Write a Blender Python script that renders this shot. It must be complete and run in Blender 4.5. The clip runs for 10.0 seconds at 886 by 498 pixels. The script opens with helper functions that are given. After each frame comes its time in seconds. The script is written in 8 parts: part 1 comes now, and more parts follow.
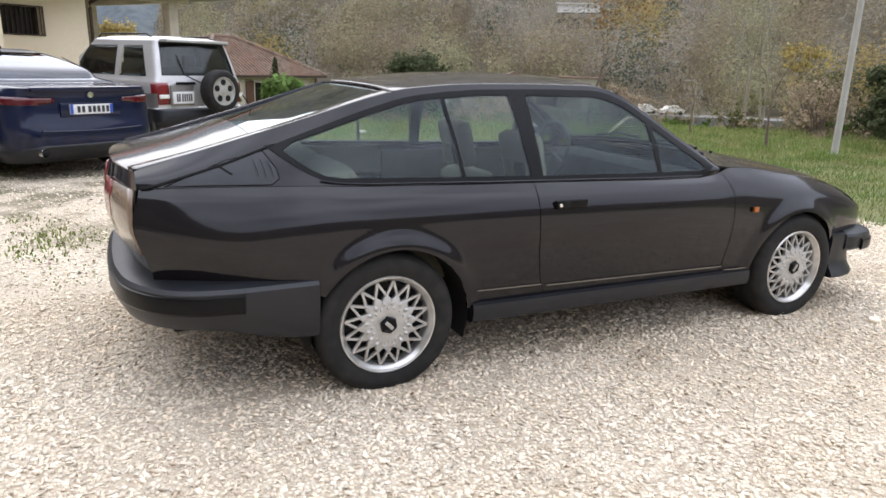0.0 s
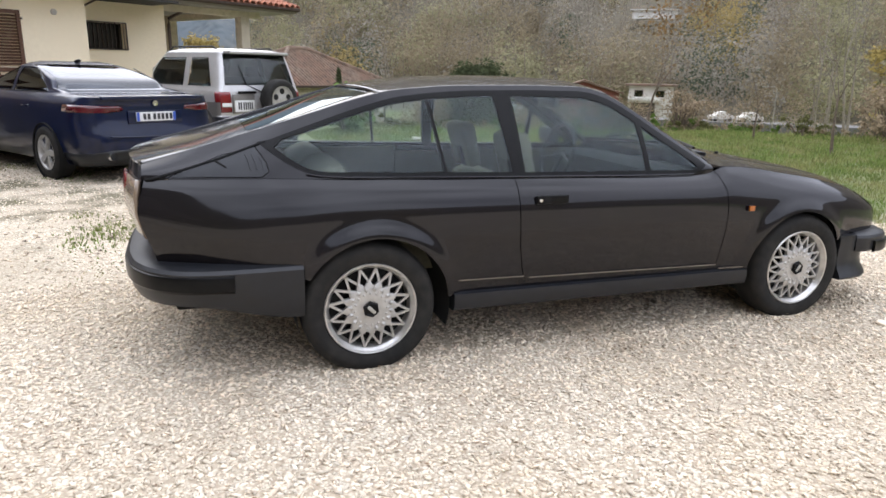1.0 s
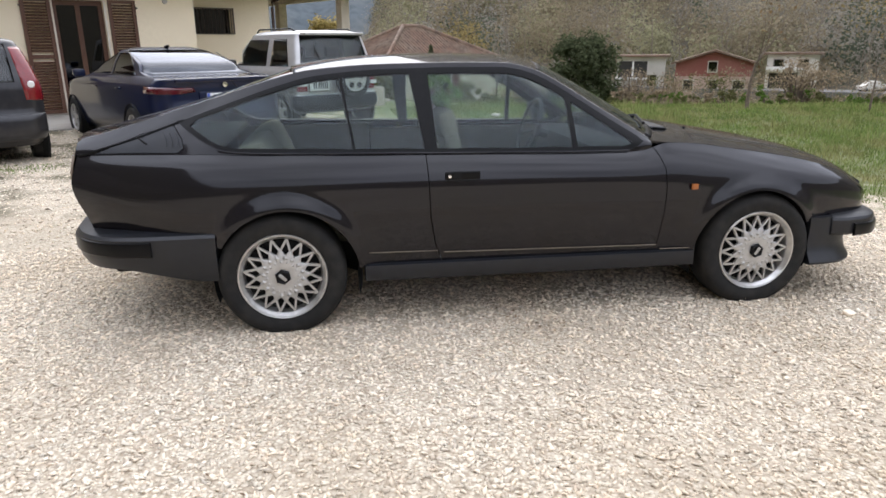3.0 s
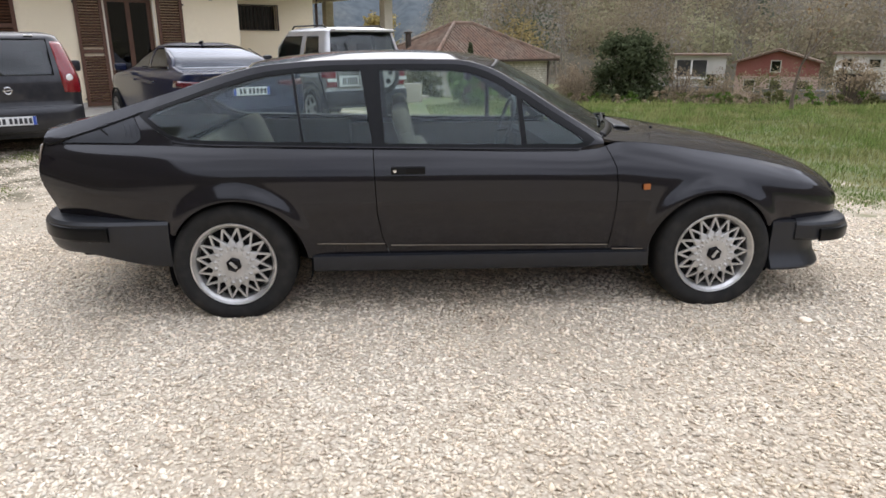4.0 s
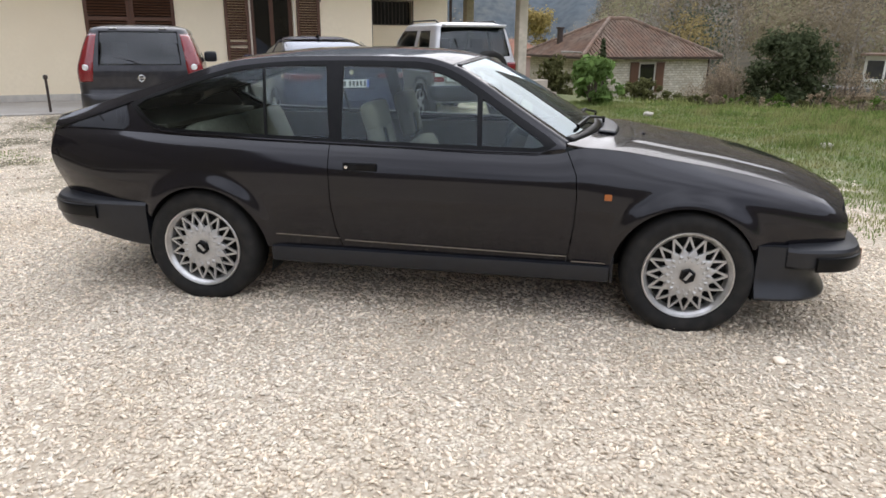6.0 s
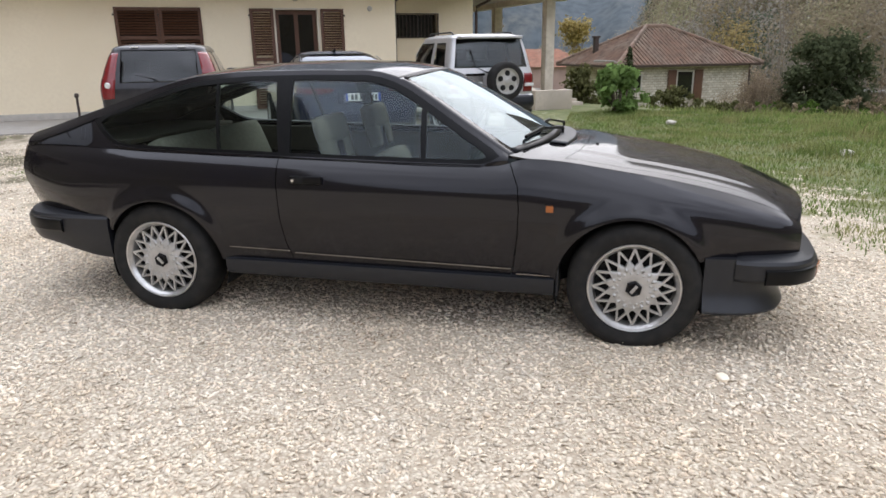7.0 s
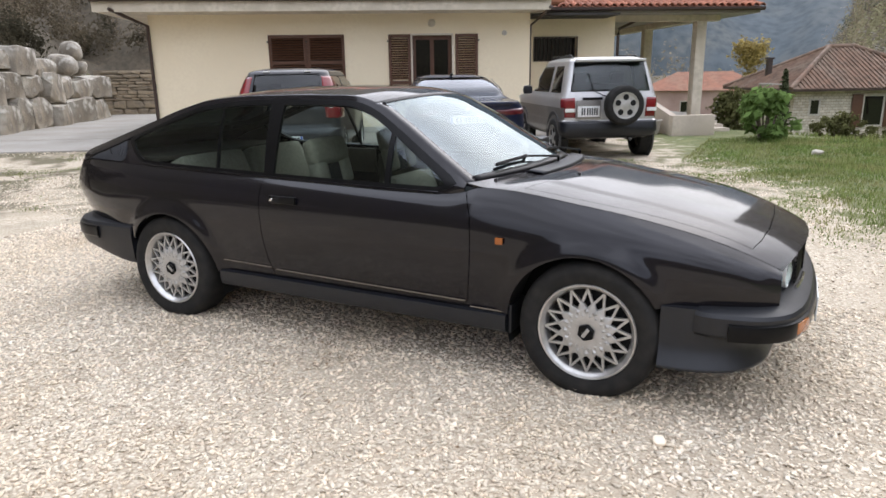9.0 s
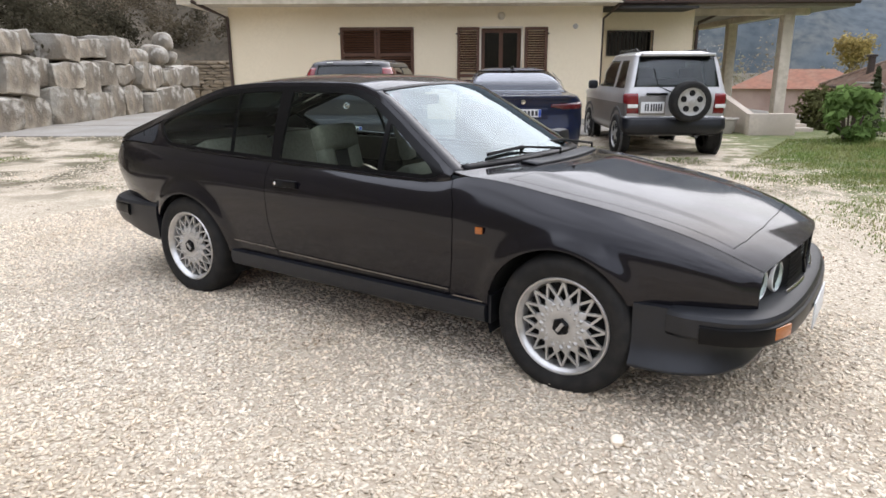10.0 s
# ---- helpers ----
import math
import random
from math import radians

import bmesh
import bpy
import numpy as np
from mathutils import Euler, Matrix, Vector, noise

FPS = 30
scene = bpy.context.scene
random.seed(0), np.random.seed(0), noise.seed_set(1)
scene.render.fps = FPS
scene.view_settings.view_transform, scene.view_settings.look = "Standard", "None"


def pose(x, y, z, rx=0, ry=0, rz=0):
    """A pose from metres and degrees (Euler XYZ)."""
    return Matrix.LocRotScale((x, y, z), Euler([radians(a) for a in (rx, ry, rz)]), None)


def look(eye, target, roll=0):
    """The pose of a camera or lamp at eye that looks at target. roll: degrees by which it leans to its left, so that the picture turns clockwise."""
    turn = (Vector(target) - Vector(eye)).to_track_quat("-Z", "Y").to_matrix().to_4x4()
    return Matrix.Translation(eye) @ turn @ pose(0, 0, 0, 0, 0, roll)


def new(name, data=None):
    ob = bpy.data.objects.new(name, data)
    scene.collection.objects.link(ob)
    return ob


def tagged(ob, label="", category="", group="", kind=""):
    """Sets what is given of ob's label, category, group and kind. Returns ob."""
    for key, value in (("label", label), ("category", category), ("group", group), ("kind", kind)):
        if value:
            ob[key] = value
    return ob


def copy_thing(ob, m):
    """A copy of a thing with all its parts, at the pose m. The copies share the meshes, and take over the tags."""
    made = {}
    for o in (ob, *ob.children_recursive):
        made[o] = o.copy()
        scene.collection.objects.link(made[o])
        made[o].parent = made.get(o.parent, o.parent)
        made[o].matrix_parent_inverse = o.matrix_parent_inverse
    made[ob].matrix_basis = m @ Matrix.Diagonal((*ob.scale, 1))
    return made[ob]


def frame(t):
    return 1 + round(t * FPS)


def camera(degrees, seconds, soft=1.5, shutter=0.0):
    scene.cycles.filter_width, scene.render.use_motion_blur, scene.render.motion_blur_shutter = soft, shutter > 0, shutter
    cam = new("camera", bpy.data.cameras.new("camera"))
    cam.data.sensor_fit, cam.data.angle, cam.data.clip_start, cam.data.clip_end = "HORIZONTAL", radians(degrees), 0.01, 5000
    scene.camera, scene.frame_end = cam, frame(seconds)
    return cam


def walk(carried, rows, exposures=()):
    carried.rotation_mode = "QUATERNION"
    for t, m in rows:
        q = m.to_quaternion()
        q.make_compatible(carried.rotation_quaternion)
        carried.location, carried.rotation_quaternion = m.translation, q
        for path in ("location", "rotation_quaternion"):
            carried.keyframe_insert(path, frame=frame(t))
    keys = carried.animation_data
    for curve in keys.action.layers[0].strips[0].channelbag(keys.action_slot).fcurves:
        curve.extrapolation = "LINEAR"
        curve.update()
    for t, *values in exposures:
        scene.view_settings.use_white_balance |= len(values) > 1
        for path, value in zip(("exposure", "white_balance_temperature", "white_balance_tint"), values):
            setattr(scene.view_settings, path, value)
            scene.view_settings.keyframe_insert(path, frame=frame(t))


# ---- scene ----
cam = camera(66.5, 10.0, 1.6)
PATH = [
    (0.0, -0.9281, -3.1639, 1.2991, 74.745, -1.743, -25.376),
    (0.5, -0.8249, -3.3554, 1.2991, 75.192, -1.433, -21.743),
    (1.0, -0.6441, -3.4906, 1.2800, 75.342, -1.077, -19.322),
    (1.5, -0.4228, -3.5620, 1.2941, 74.892, -0.391, -18.427),
    (2.0, -0.1998, -3.6853, 1.2965, 74.769, 0.331, -16.648),
    (2.5, 0.0132, -3.7959, 1.3036, 73.957, 0.543, -10.675),
    (3.0, 0.2909, -3.8336, 1.3001, 73.324, 0.474, -8.789),
    (4.5, 1.0323, -3.9743, 1.2966, 73.074, -0.034, -0.833),
    (5.0, 1.2686, -3.9053, 1.3132, 72.985, -0.214, 2.084),
    (6.5, 2.0058, -3.8127, 1.3083, 72.815, 0.053, 12.036),
    (7.0, 2.2245, -3.7386, 1.3111, 73.642, 0.770, 13.032),
    (7.5, 2.4633, -3.6908, 1.3200, 74.609, 0.106, 16.742),
    (8.0, 2.6634, -3.5905, 1.2980, 75.048, 0.108, 21.066),
    (8.5, 2.8566, -3.4530, 1.3102, 75.348, 0.262, 24.235),
    (9.0, 3.0768, -3.3569, 1.3084, 75.654, 0.907, 27.000),
    (9.5, 3.2659, -3.2941, 1.3005, 75.740, 0.079, 30.393),
    (10.0, 3.4459, -3.1645, 1.2798, 75.255, 0.212, 33.991),
]
walk(cam, [(t, pose(x, y, z, rx, ry, rz)) for t, x, y, z, rx, ry, rz in PATH], [(0.0, 0.42), (1.5, 0.39), (3.0, 0.22), (5.0, 0.07), (8.0, 0.12), (10.0, 0.19)])

# ---- world and light: a bright overcast autumn day ----
world = bpy.data.worlds.new("overcast_sky")
scene.world = world
world.use_nodes = True
wn, wl = world.node_tree.nodes, world.node_tree.links
sky = wn.new("ShaderNodeTexSky")
sky.sky_type, sky.sun_disc = "NISHITA", False
sky.sun_elevation, sky.sun_rotation = radians(41), radians(8)
sky.air_density, sky.dust_density, sky.ozone_density = 1.2, 3.0, 1.0
# overcast: about three times brighter overhead than at the horizon
tc = wn.new("ShaderNodeTexCoord")
xyz = wn.new("ShaderNodeSeparateXYZ")
wl.new(tc.outputs["Generated"], xyz.inputs[0])
ramp = wn.new("ShaderNodeMapRange")
ramp.inputs[1].default_value, ramp.inputs[2].default_value = 0.0, 1.0
wl.new(xyz.outputs[2], ramp.inputs[0])
cloud = wn.new("ShaderNodeMixRGB")
cloud.inputs[1].default_value, cloud.inputs[2].default_value = (3.25, 3.4, 4.05, 1), (10.0, 10.4, 11.9, 1)
wl.new(ramp.outputs[0], cloud.inputs[0])
patches = wn.new("ShaderNodeTexNoise")
patches.inputs["Scale"].default_value, patches.inputs["Detail"].default_value = 3.0, 5.0
wl.new(tc.outputs["Generated"], patches.inputs["Vector"])
depth = wn.new("ShaderNodeMapRange")
depth.inputs[1].default_value, depth.inputs[2].default_value, depth.inputs[3].default_value, depth.inputs[4].default_value = 0.38, 0.62, 0.74, 1.22
wl.new(patches.outputs[0], depth.inputs[0])
mottled = wn.new("ShaderNodeVectorMath")
mottled.operation = "SCALE"
wl.new(cloud.outputs[0], mottled.inputs[0])
# the cloud is thinner, and brighter, on the sun's side
side = wn.new("ShaderNodeMapRange")
side.inputs[1].default_value, side.inputs[2].default_value, side.inputs[3].default_value, side.inputs[4].default_value = -0.9, 0.7, 1.0, 1.2
wl.new(xyz.outputs[1], side.inputs[0])
both = wn.new("ShaderNodeMath")
both.operation = "MULTIPLY"
wl.new(depth.outputs[0], both.inputs[0])
wl.new(side.outputs[0], both.inputs[1])
wl.new(both.outputs[0], mottled.inputs["Scale"])
grey = wn.new("ShaderNodeMixRGB")
grey.inputs[0].default_value = 0.88
wl.new(sky.outputs[0], grey.inputs[1])
wl.new(mottled.outputs[0], grey.inputs[2])
wl.new(grey.outputs[0], wn["Background"].inputs[0])
wn["Background"].inputs[1].default_value = 0.218
sun_data = bpy.data.lights.new("sun", "SUN")
sun_data.energy, sun_data.angle, sun_data.color = 1.15, radians(80), (1.0, 0.95, 0.88)
sun = new("sun", sun_data)
sun.matrix_world = look((2, 15, 13), (0, 0, 0))
scene.view_settings.exposure = 0.0

from mathutils.kdtree import KDTree
# ---- materials ----
def mat(name, base, rough=0.6, metal=0.0, coat=0.0, grain=None, grain_scale=40.0, stain=None, stain_scale=1.5, bump=0.0, bump_scale=80.0, rand=0.0, spec=0.5, leafy=False):
    """A node material: base colour varied at two scales, with fine relief."""
    m = bpy.data.materials.new(name)
    m.use_nodes = True
    n, l = m.node_tree.nodes, m.node_tree.links
    b = n["Principled BSDF"]
    b.inputs["Roughness"].default_value, b.inputs["Metallic"].default_value = rough, metal
    b.inputs["Coat Weight"].default_value = coat
    b.inputs["Coat Roughness"].default_value, b.inputs["Coat IOR"].default_value = 0.07, 1.44
    b.inputs["Specular IOR Level"].default_value = spec
    pos = n.new("ShaderNodeTexCoord").outputs["Object"]
    col = None
    base4 = (*base, 1)
    rgb = n.new("ShaderNodeRGB")
    rgb.outputs[0].default_value = base4
    col = rgb.outputs[0]

    def mixed(col, scale, other, detail, lo, hi):
        t = n.new("ShaderNodeTexNoise")
        t.inputs["Scale"].default_value, t.inputs["Detail"].default_value = scale, detail
        l.new(pos, t.inputs["Vector"])
        r = n.new("ShaderNodeMapRange")
        r.inputs[1].default_value, r.inputs[2].default_value = lo, hi
        l.new(t.outputs[0], r.inputs[0])
        x = n.new("ShaderNodeMixRGB")
        l.new(r.outputs[0], x.inputs[0])
        l.new(col, x.inputs[1])
        x.inputs[2].default_value = (*other, 1)
        return x.outputs[0]

    if stain:
        col = mixed(col, stain_scale, stain, 4.0, 0.42, 0.72)
    if grain:
        col = mixed(col, grain_scale, grain, 3.0, 0.4, 0.7)
    if rand:
        info = n.new("ShaderNodeObjectInfo")
        geo = n.new("ShaderNodeNewGeometry")
        add = n.new("ShaderNodeMath")
        add.operation = "ADD"
        l.new(info.outputs["Random"], add.inputs[0])
        l.new(geo.outputs["Random Per Island"], add.inputs[1])
        fr = n.new("ShaderNodeMath")
        fr.operation = "FRACT"
        l.new(add.outputs[0], fr.inputs[0])
        r = n.new("ShaderNodeMapRange")
        r.inputs[3].default_value, r.inputs[4].default_value = 1 - rand, 1 + rand
        l.new(fr.outputs[0], r.inputs[0])
        h = n.new("ShaderNodeHueSaturation")
        l.new(r.outputs[0], h.inputs["Value"])
        l.new(col, h.inputs["Color"])
        col = h.outputs[0]
    l.new(col, b.inputs["Base Color"])
    if bump:
        t = n.new("ShaderNodeTexNoise")
        t.inputs["Scale"].default_value, t.inputs["Detail"].default_value = bump_scale, 3.0
        l.new(pos, t.inputs["Vector"])
        bp = n.new("ShaderNodeBump")
        bp.inputs["Strength"].default_value, bp.inputs["Distance"].default_value = bump, 0.01
        l.new(t.outputs[0], bp.inputs["Height"])
        l.new(bp.outputs[0], b.inputs["Normal"])
    if leafy:
        dif, tra, mx = n.new("ShaderNodeBsdfDiffuse"), n.new("ShaderNodeBsdfTranslucent"), n.new("ShaderNodeMixShader")
        l.new(col, dif.inputs[0])
        l.new(col, tra.inputs[0])
        mx.inputs[0].default_value = 0.45
        l.new(dif.outputs[0], mx.inputs[1])
        l.new(tra.outputs[0], mx.inputs[2])
        l.new(mx.outputs[0], n["Material Output"].inputs[0])
    return m


def glass(name, tint, amount, rough=0.0, sheen=(1.0, 1.0, 1.0)):
    """Thin car or window glass: mostly clear with a tint, and a real mirror sheen."""
    m = bpy.data.materials.new(name)
    m.use_nodes = True
    n, l = m.node_tree.nodes, m.node_tree.links
    n.remove(n["Principled BSDF"])
    clear, gloss, mix, fres, power = n.new("ShaderNodeBsdfTransparent"), n.new("ShaderNodeBsdfGlossy"), n.new("ShaderNodeMixShader"), n.new("ShaderNodeLayerWeight"), n.new("ShaderNodeMath")
    clear.inputs[0].default_value = (*tint, 1)
    gloss.inputs["Roughness"].default_value = rough
    gloss.inputs[0].default_value = (*sheen, 1)
    fres.inputs["Blend"].default_value = 0.5
    power.operation = "POWER"
    power.inputs[1].default_value = 5.0
    l.new(fres.outputs["Facing"], power.inputs[0])
    r = n.new("ShaderNodeMapRange")
    r.inputs[3].default_value, r.inputs[4].default_value = amount, 1.0
    l.new(power.outputs[0], r.inputs[0])
    l.new(r.outputs[0], mix.inputs[0])
    l.new(clear.outputs[0], mix.inputs[1])
    l.new(gloss.outputs[0], mix.inputs[2])
    l.new(mix.outputs[0], n["Material Output"].inputs[0])
    return m


M = {}
M["paint"] = mat("charcoal_car_paint", (0.0046, 0.0039, 0.0068), 0.5, 0.0, 1.0, grain=(0.0053, 0.0045, 0.0066), grain_scale=9, stain=(0.0060, 0.0052, 0.0056), stain_scale=2.2, spec=0.04)
M["paint"].node_tree.nodes["Principled BSDF"].inputs["Coat Roughness"].default_value = 0.075  # slightly dusty lacquer
M["vent"] = mat("faded_grey_vent", (0.024, 0.026, 0.031), 0.45, grain=(0.030, 0.032, 0.037), grain_scale=12, spec=0.4)
M["rubber"] = mat("tyre_rubber", (0.0145, 0.0142, 0.0138), 0.74, grain=(0.026, 0.0245, 0.022), grain_scale=14, bump=0.2, bump_scale=120, spec=0.24)
M["black_trim"] = mat("black_trim", (0.004, 0.004, 0.0045), 0.3, grain=(0.006, 0.006, 0.006), grain_scale=30, spec=0.16)
M["black_plastic"] = mat("grey_black_bumper_plastic", (0.0080, 0.0092, 0.0125), 0.40, grain=(0.0115, 0.0128, 0.0165), grain_scale=18, stain=(0.012, 0.0122, 0.013), stain_scale=4, bump=0.05, bump_scale=300, spec=0.44)
M["alloy"] = mat("silver_alloy", (0.50, 0.49, 0.47), 0.42, 0.55, grain=(0.42, 0.41, 0.39), grain_scale=25)
M["alloy_lip"] = mat("polished_alloy_lip", (0.62, 0.61, 0.59), 0.3, 0.75, grain=(0.5, 0.49, 0.47), grain_scale=18)
M["chrome"] = mat("chrome", (0.75, 0.75, 0.75), 0.12, 1.0)
# for black parts, and near black where recesses and gaps need shade
M["dark"] = mat("black_parts_and_recess_shade", (0.003, 0.003, 0.003), 0.95, grain=(0.005, 0.0045, 0.004), grain_scale=8)
M["glass"] = glass("car_glass", (0.80, 0.88, 0.86), 0.038, 0.0, (0.88, 0.97, 1.0))
M["hatch_glass"] = glass("hatch_glass", (0.16, 0.19, 0.20), 0.17, 0.0, (0.86, 0.96, 1.0))
M["clear_tint"] = glass("lightly_tinted_glass", (0.50, 0.55, 0.55), 0.05)
M["dark_glass"] = glass("tinted_glass", (0.10, 0.11, 0.12), 0.045)
M["saloon_glass"] = glass("dark_saloon_glass", (0.06, 0.065, 0.075), 0.085, 0.0, (0.80, 0.84, 0.92))
M["screen_glass"] = glass("windscreen_glass", (0.42, 0.50, 0.53), 0.15, 0.0, (0.86, 0.96, 1.0))
M["orange_lens"] = mat("orange_lens", (0.33, 0.095, 0.014), 0.2, coat=0.6)
M["amber_lens"] = mat("pale_amber_lens", (0.20, 0.145, 0.095), 0.25, coat=0.6, grain=(0.15, 0.105, 0.07), grain_scale=50)
M["dark_red_lens"] = mat("dark_red_lens", (0.085, 0.005, 0.010), 0.15, coat=0.8, grain=(0.06, 0.004, 0.008), grain_scale=40)
M["red_lens"] = mat("red_lens", (0.20, 0.010, 0.013), 0.18, coat=0.7, grain=(0.13, 0.008, 0.01), grain_scale=60)
M["white_lens"] = mat("clear_lens", (0.75, 0.75, 0.72), 0.1, coat=0.8)
M["seat"] = mat("beige_velour", (0.18, 0.172, 0.13), 0.9, grain=(0.14, 0.132, 0.098), grain_scale=60, stain=(0.15, 0.142, 0.104), bump=0.3, bump_scale=200)
M["olive_trim"] = mat("olive_brown_door_card", (0.05, 0.042, 0.028), 0.85, grain=(0.038, 0.032, 0.022), grain_scale=40)
M["seam_gold"] = mat("thin_gold_pinstripe", (0.18, 0.15, 0.112), 0.5)
M["wood"] = mat("dark_brown_stained_wood", (0.105, 0.045, 0.022), 0.6, grain=(0.07, 0.03, 0.016), grain_scale=30, stain=(0.13, 0.06, 0.03), bump=0.15, bump_scale=60)
M["plaster"] = mat("cream_plaster", (0.89, 0.775, 0.565), 0.9, grain=(0.85, 0.735, 0.53), grain_scale=14, stain=(0.83, 0.71, 0.505), stain_scale=0.7, bump=0.15, bump_scale=160)
M["plaster_plinth"] = mat("grey_plaster_plinth", (0.52, 0.48, 0.42), 0.9, grain=(0.44, 0.41, 0.36), grain_scale=12, stain=(0.4, 0.37, 0.32), stain_scale=1.2, bump=0.2)
M["concrete"] = mat("pale_concrete", (0.36, 0.338, 0.30), 0.9, grain=(0.31, 0.288, 0.255), grain_scale=10, stain=(0.26, 0.238, 0.205), stain_scale=0.9, bump=0.2, bump_scale=60)
M["tile"] = mat("terracotta_roof_tile", (0.36, 0.13, 0.07), 0.85, grain=(0.26, 0.10, 0.06), grain_scale=12, stain=(0.30, 0.17, 0.11), stain_scale=1.0, bump=0.2, rand=0.25)
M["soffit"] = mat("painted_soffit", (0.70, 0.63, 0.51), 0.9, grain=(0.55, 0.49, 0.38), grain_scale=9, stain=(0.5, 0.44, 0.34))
M["gutter"] = mat("brown_metal_gutter", (0.07, 0.045, 0.035), 0.45, 0.3, grain=(0.05, 0.035, 0.03), grain_scale=20)
M["iron"] = mat("dark_iron_bars", (0.05, 0.038, 0.032), 0.6, 0.3, grain=(0.075, 0.055, 0.042), grain_scale=30)
# dark tone that stands for shade in rooms and openings
M["deep_shade"] = mat("deep_shade_colour", (0.05, 0.045, 0.04), 0.9, stain=(0.03, 0.03, 0.03))
M["plate"] = mat("white_plate", (0.72, 0.73, 0.72), 0.5, grain=(0.62, 0.63, 0.62), grain_scale=60)
M["plate_blue"] = mat("blue_plate_band", (0.03, 0.08, 0.4), 0.5)
M["plate_ink"] = mat("plate_ink", (0.03, 0.03, 0.035), 0.6)


# ---- helpers of the scene ----
def mesh_from(name, verts, faces, material, smooth=30):
    me = bpy.data.meshes.new(name)
    me.from_pydata([tuple(v) for v in verts], [], faces)
    me.materials.append(material)
    if smooth:
        me.polygons.foreach_set("use_smooth", [True] * len(me.polygons))
        me.set_sharp_from_angle(angle=radians(smooth))
    return me


def mesh_part(name, verts, faces, material, parent=None, label="", smooth=30, m=None):
    ob = new(name, mesh_from(name, verts, faces, material, smooth))
    if parent is not None:
        ob.parent = parent
    if m is not None:
        ob.matrix_basis = m
    return tagged(ob, label)


def part(name, bm, material, parent=None, label="", smooth=30, m=None):
    """Links a bmesh as one mesh object under a thing or a part."""
    me = bpy.data.meshes.new(name)
    bm.to_mesh(me)
    bm.free()
    me.materials.append(material)
    if smooth:
        me.polygons.foreach_set("use_smooth", [True] * len(me.polygons))
        me.set_sharp_from_angle(angle=radians(smooth))
    ob = new(name, me)
    if parent is not None:
        ob.parent = parent
    if m is not None:
        ob.matrix_basis = m
    return tagged(ob, label)


def thing(name, m, label, category, group="", kind=""):
    ob = new(name)
    ob.empty_display_size = 0.2
    ob.matrix_basis = m
    return tagged(ob, label, category, group, kind)


def add_box(bm, lo, hi, bevel=0.0, m=None):
    """A box between two corners, with rounded edges."""
    b = bmesh.new()
    bmesh.ops.create_cube(b, size=1)
    for v in b.verts:
        v.co = Vector([lo[i] + (v.co[i] + 0.5) * (hi[i] - lo[i]) for i in range(3)])
    if bevel:
        bmesh.ops.bevel(b, geom=b.edges[:], offset=bevel, segments=2, affect="EDGES", profile=0.6)
    if m is not None:
        bmesh.ops.transform(b, matrix=m, verts=b.verts)
    tmp = bpy.data.meshes.new("tmp")
    b.to_mesh(tmp)
    b.free()
    bm.from_mesh(tmp)
    bpy.data.meshes.remove(tmp)
    return bm


def box(lo, hi, bevel=0.0, m=None):
    return add_box(bmesh.new(), lo, hi, bevel, m)


def lathe(profile, n=48, axis="y", closed=False):
    """Turns a profile of (radius, height) about an axis."""
    verts, faces = [], []
    k = len(profile)
    for i in range(n):
        a = 2 * math.pi * i / n
        for r, h in profile:
            c, s = r * math.cos(a), r * math.sin(a)
            verts.append((c, h, s) if axis == "y" else ((c, s, h) if axis == "z" else (h, c, s)))
    last = k if closed else k - 1
    for i in range(n):
        for j in range(last):
            a, b = i * k + j, i * k + (j + 1) % k
            c, d = ((i + 1) % n) * k + (j + 1) % k, ((i + 1) % n) * k + j
            faces.append((a, b, c, d) if axis != "y" else (d, c, b, a))
    return verts, faces


def tube(points, radius, n=8):
    """A bar along a line of points, of one radius or one per point."""
    verts, faces = [], []
    pts = [Vector(p) for p in points]
    k = len(pts)
    for i, p in enumerate(pts):
        d = (pts[min(i + 1, k - 1)] - pts[max(i - 1, 0)]).normalized()
        u = d.cross(Vector((0, 0, 1)) if abs(d.z) < 0.9 else Vector((1, 0, 0))).normalized()
        w = d.cross(u)
        r = radius[i] if hasattr(radius, "__len__") else radius
        for j in range(n):
            a = 2 * math.pi * j / n
            verts.append(p + u * r * math.cos(a) + w * r * math.sin(a))
    for i in range(k - 1):
        for j in range(n):
            faces.append((i * n + j, i * n + (j + 1) % n, (i + 1) * n + (j + 1) % n, (i + 1) * n + j))
    faces.append(tuple(range(n - 1, -1, -1)))
    faces.append(tuple((k - 1) * n + j for j in range(n)))
    return verts, faces


def spline(points, n):
    """n points on a Catmull-Rom curve through the given ones, evenly by chord."""
    p = np.array(points, float)
    d = np.r_[0, np.cumsum(np.maximum(np.linalg.norm(np.diff(p, axis=0), axis=1), 1e-6))]
    t = np.linspace(0, d[-1], n)
    m = np.zeros_like(p)
    s = np.diff(p, axis=0) / np.diff(d)[:, None]
    m[0], m[-1] = s[0], s[-1]
    for i in range(1, len(p) - 1):
        w = (d[i] - d[i - 1]) / (d[i + 1] - d[i - 1])
        m[i] = s[i - 1] * (1 - w) + s[i] * w
    out = []
    for x in t:
        i = min(max(np.searchsorted(d, x, "right") - 1, 0), len(p) - 2)
        h = d[i + 1] - d[i]
        u = (x - d[i]) / h
        out.append(p[i] * (2 * u**3 - 3 * u**2 + 1) + m[i] * h * (u**3 - 2 * u**2 + u) + p[i + 1] * (-2 * u**3 + 3 * u**2) + m[i + 1] * h * (u**3 - u**2))
    return np.array(out)


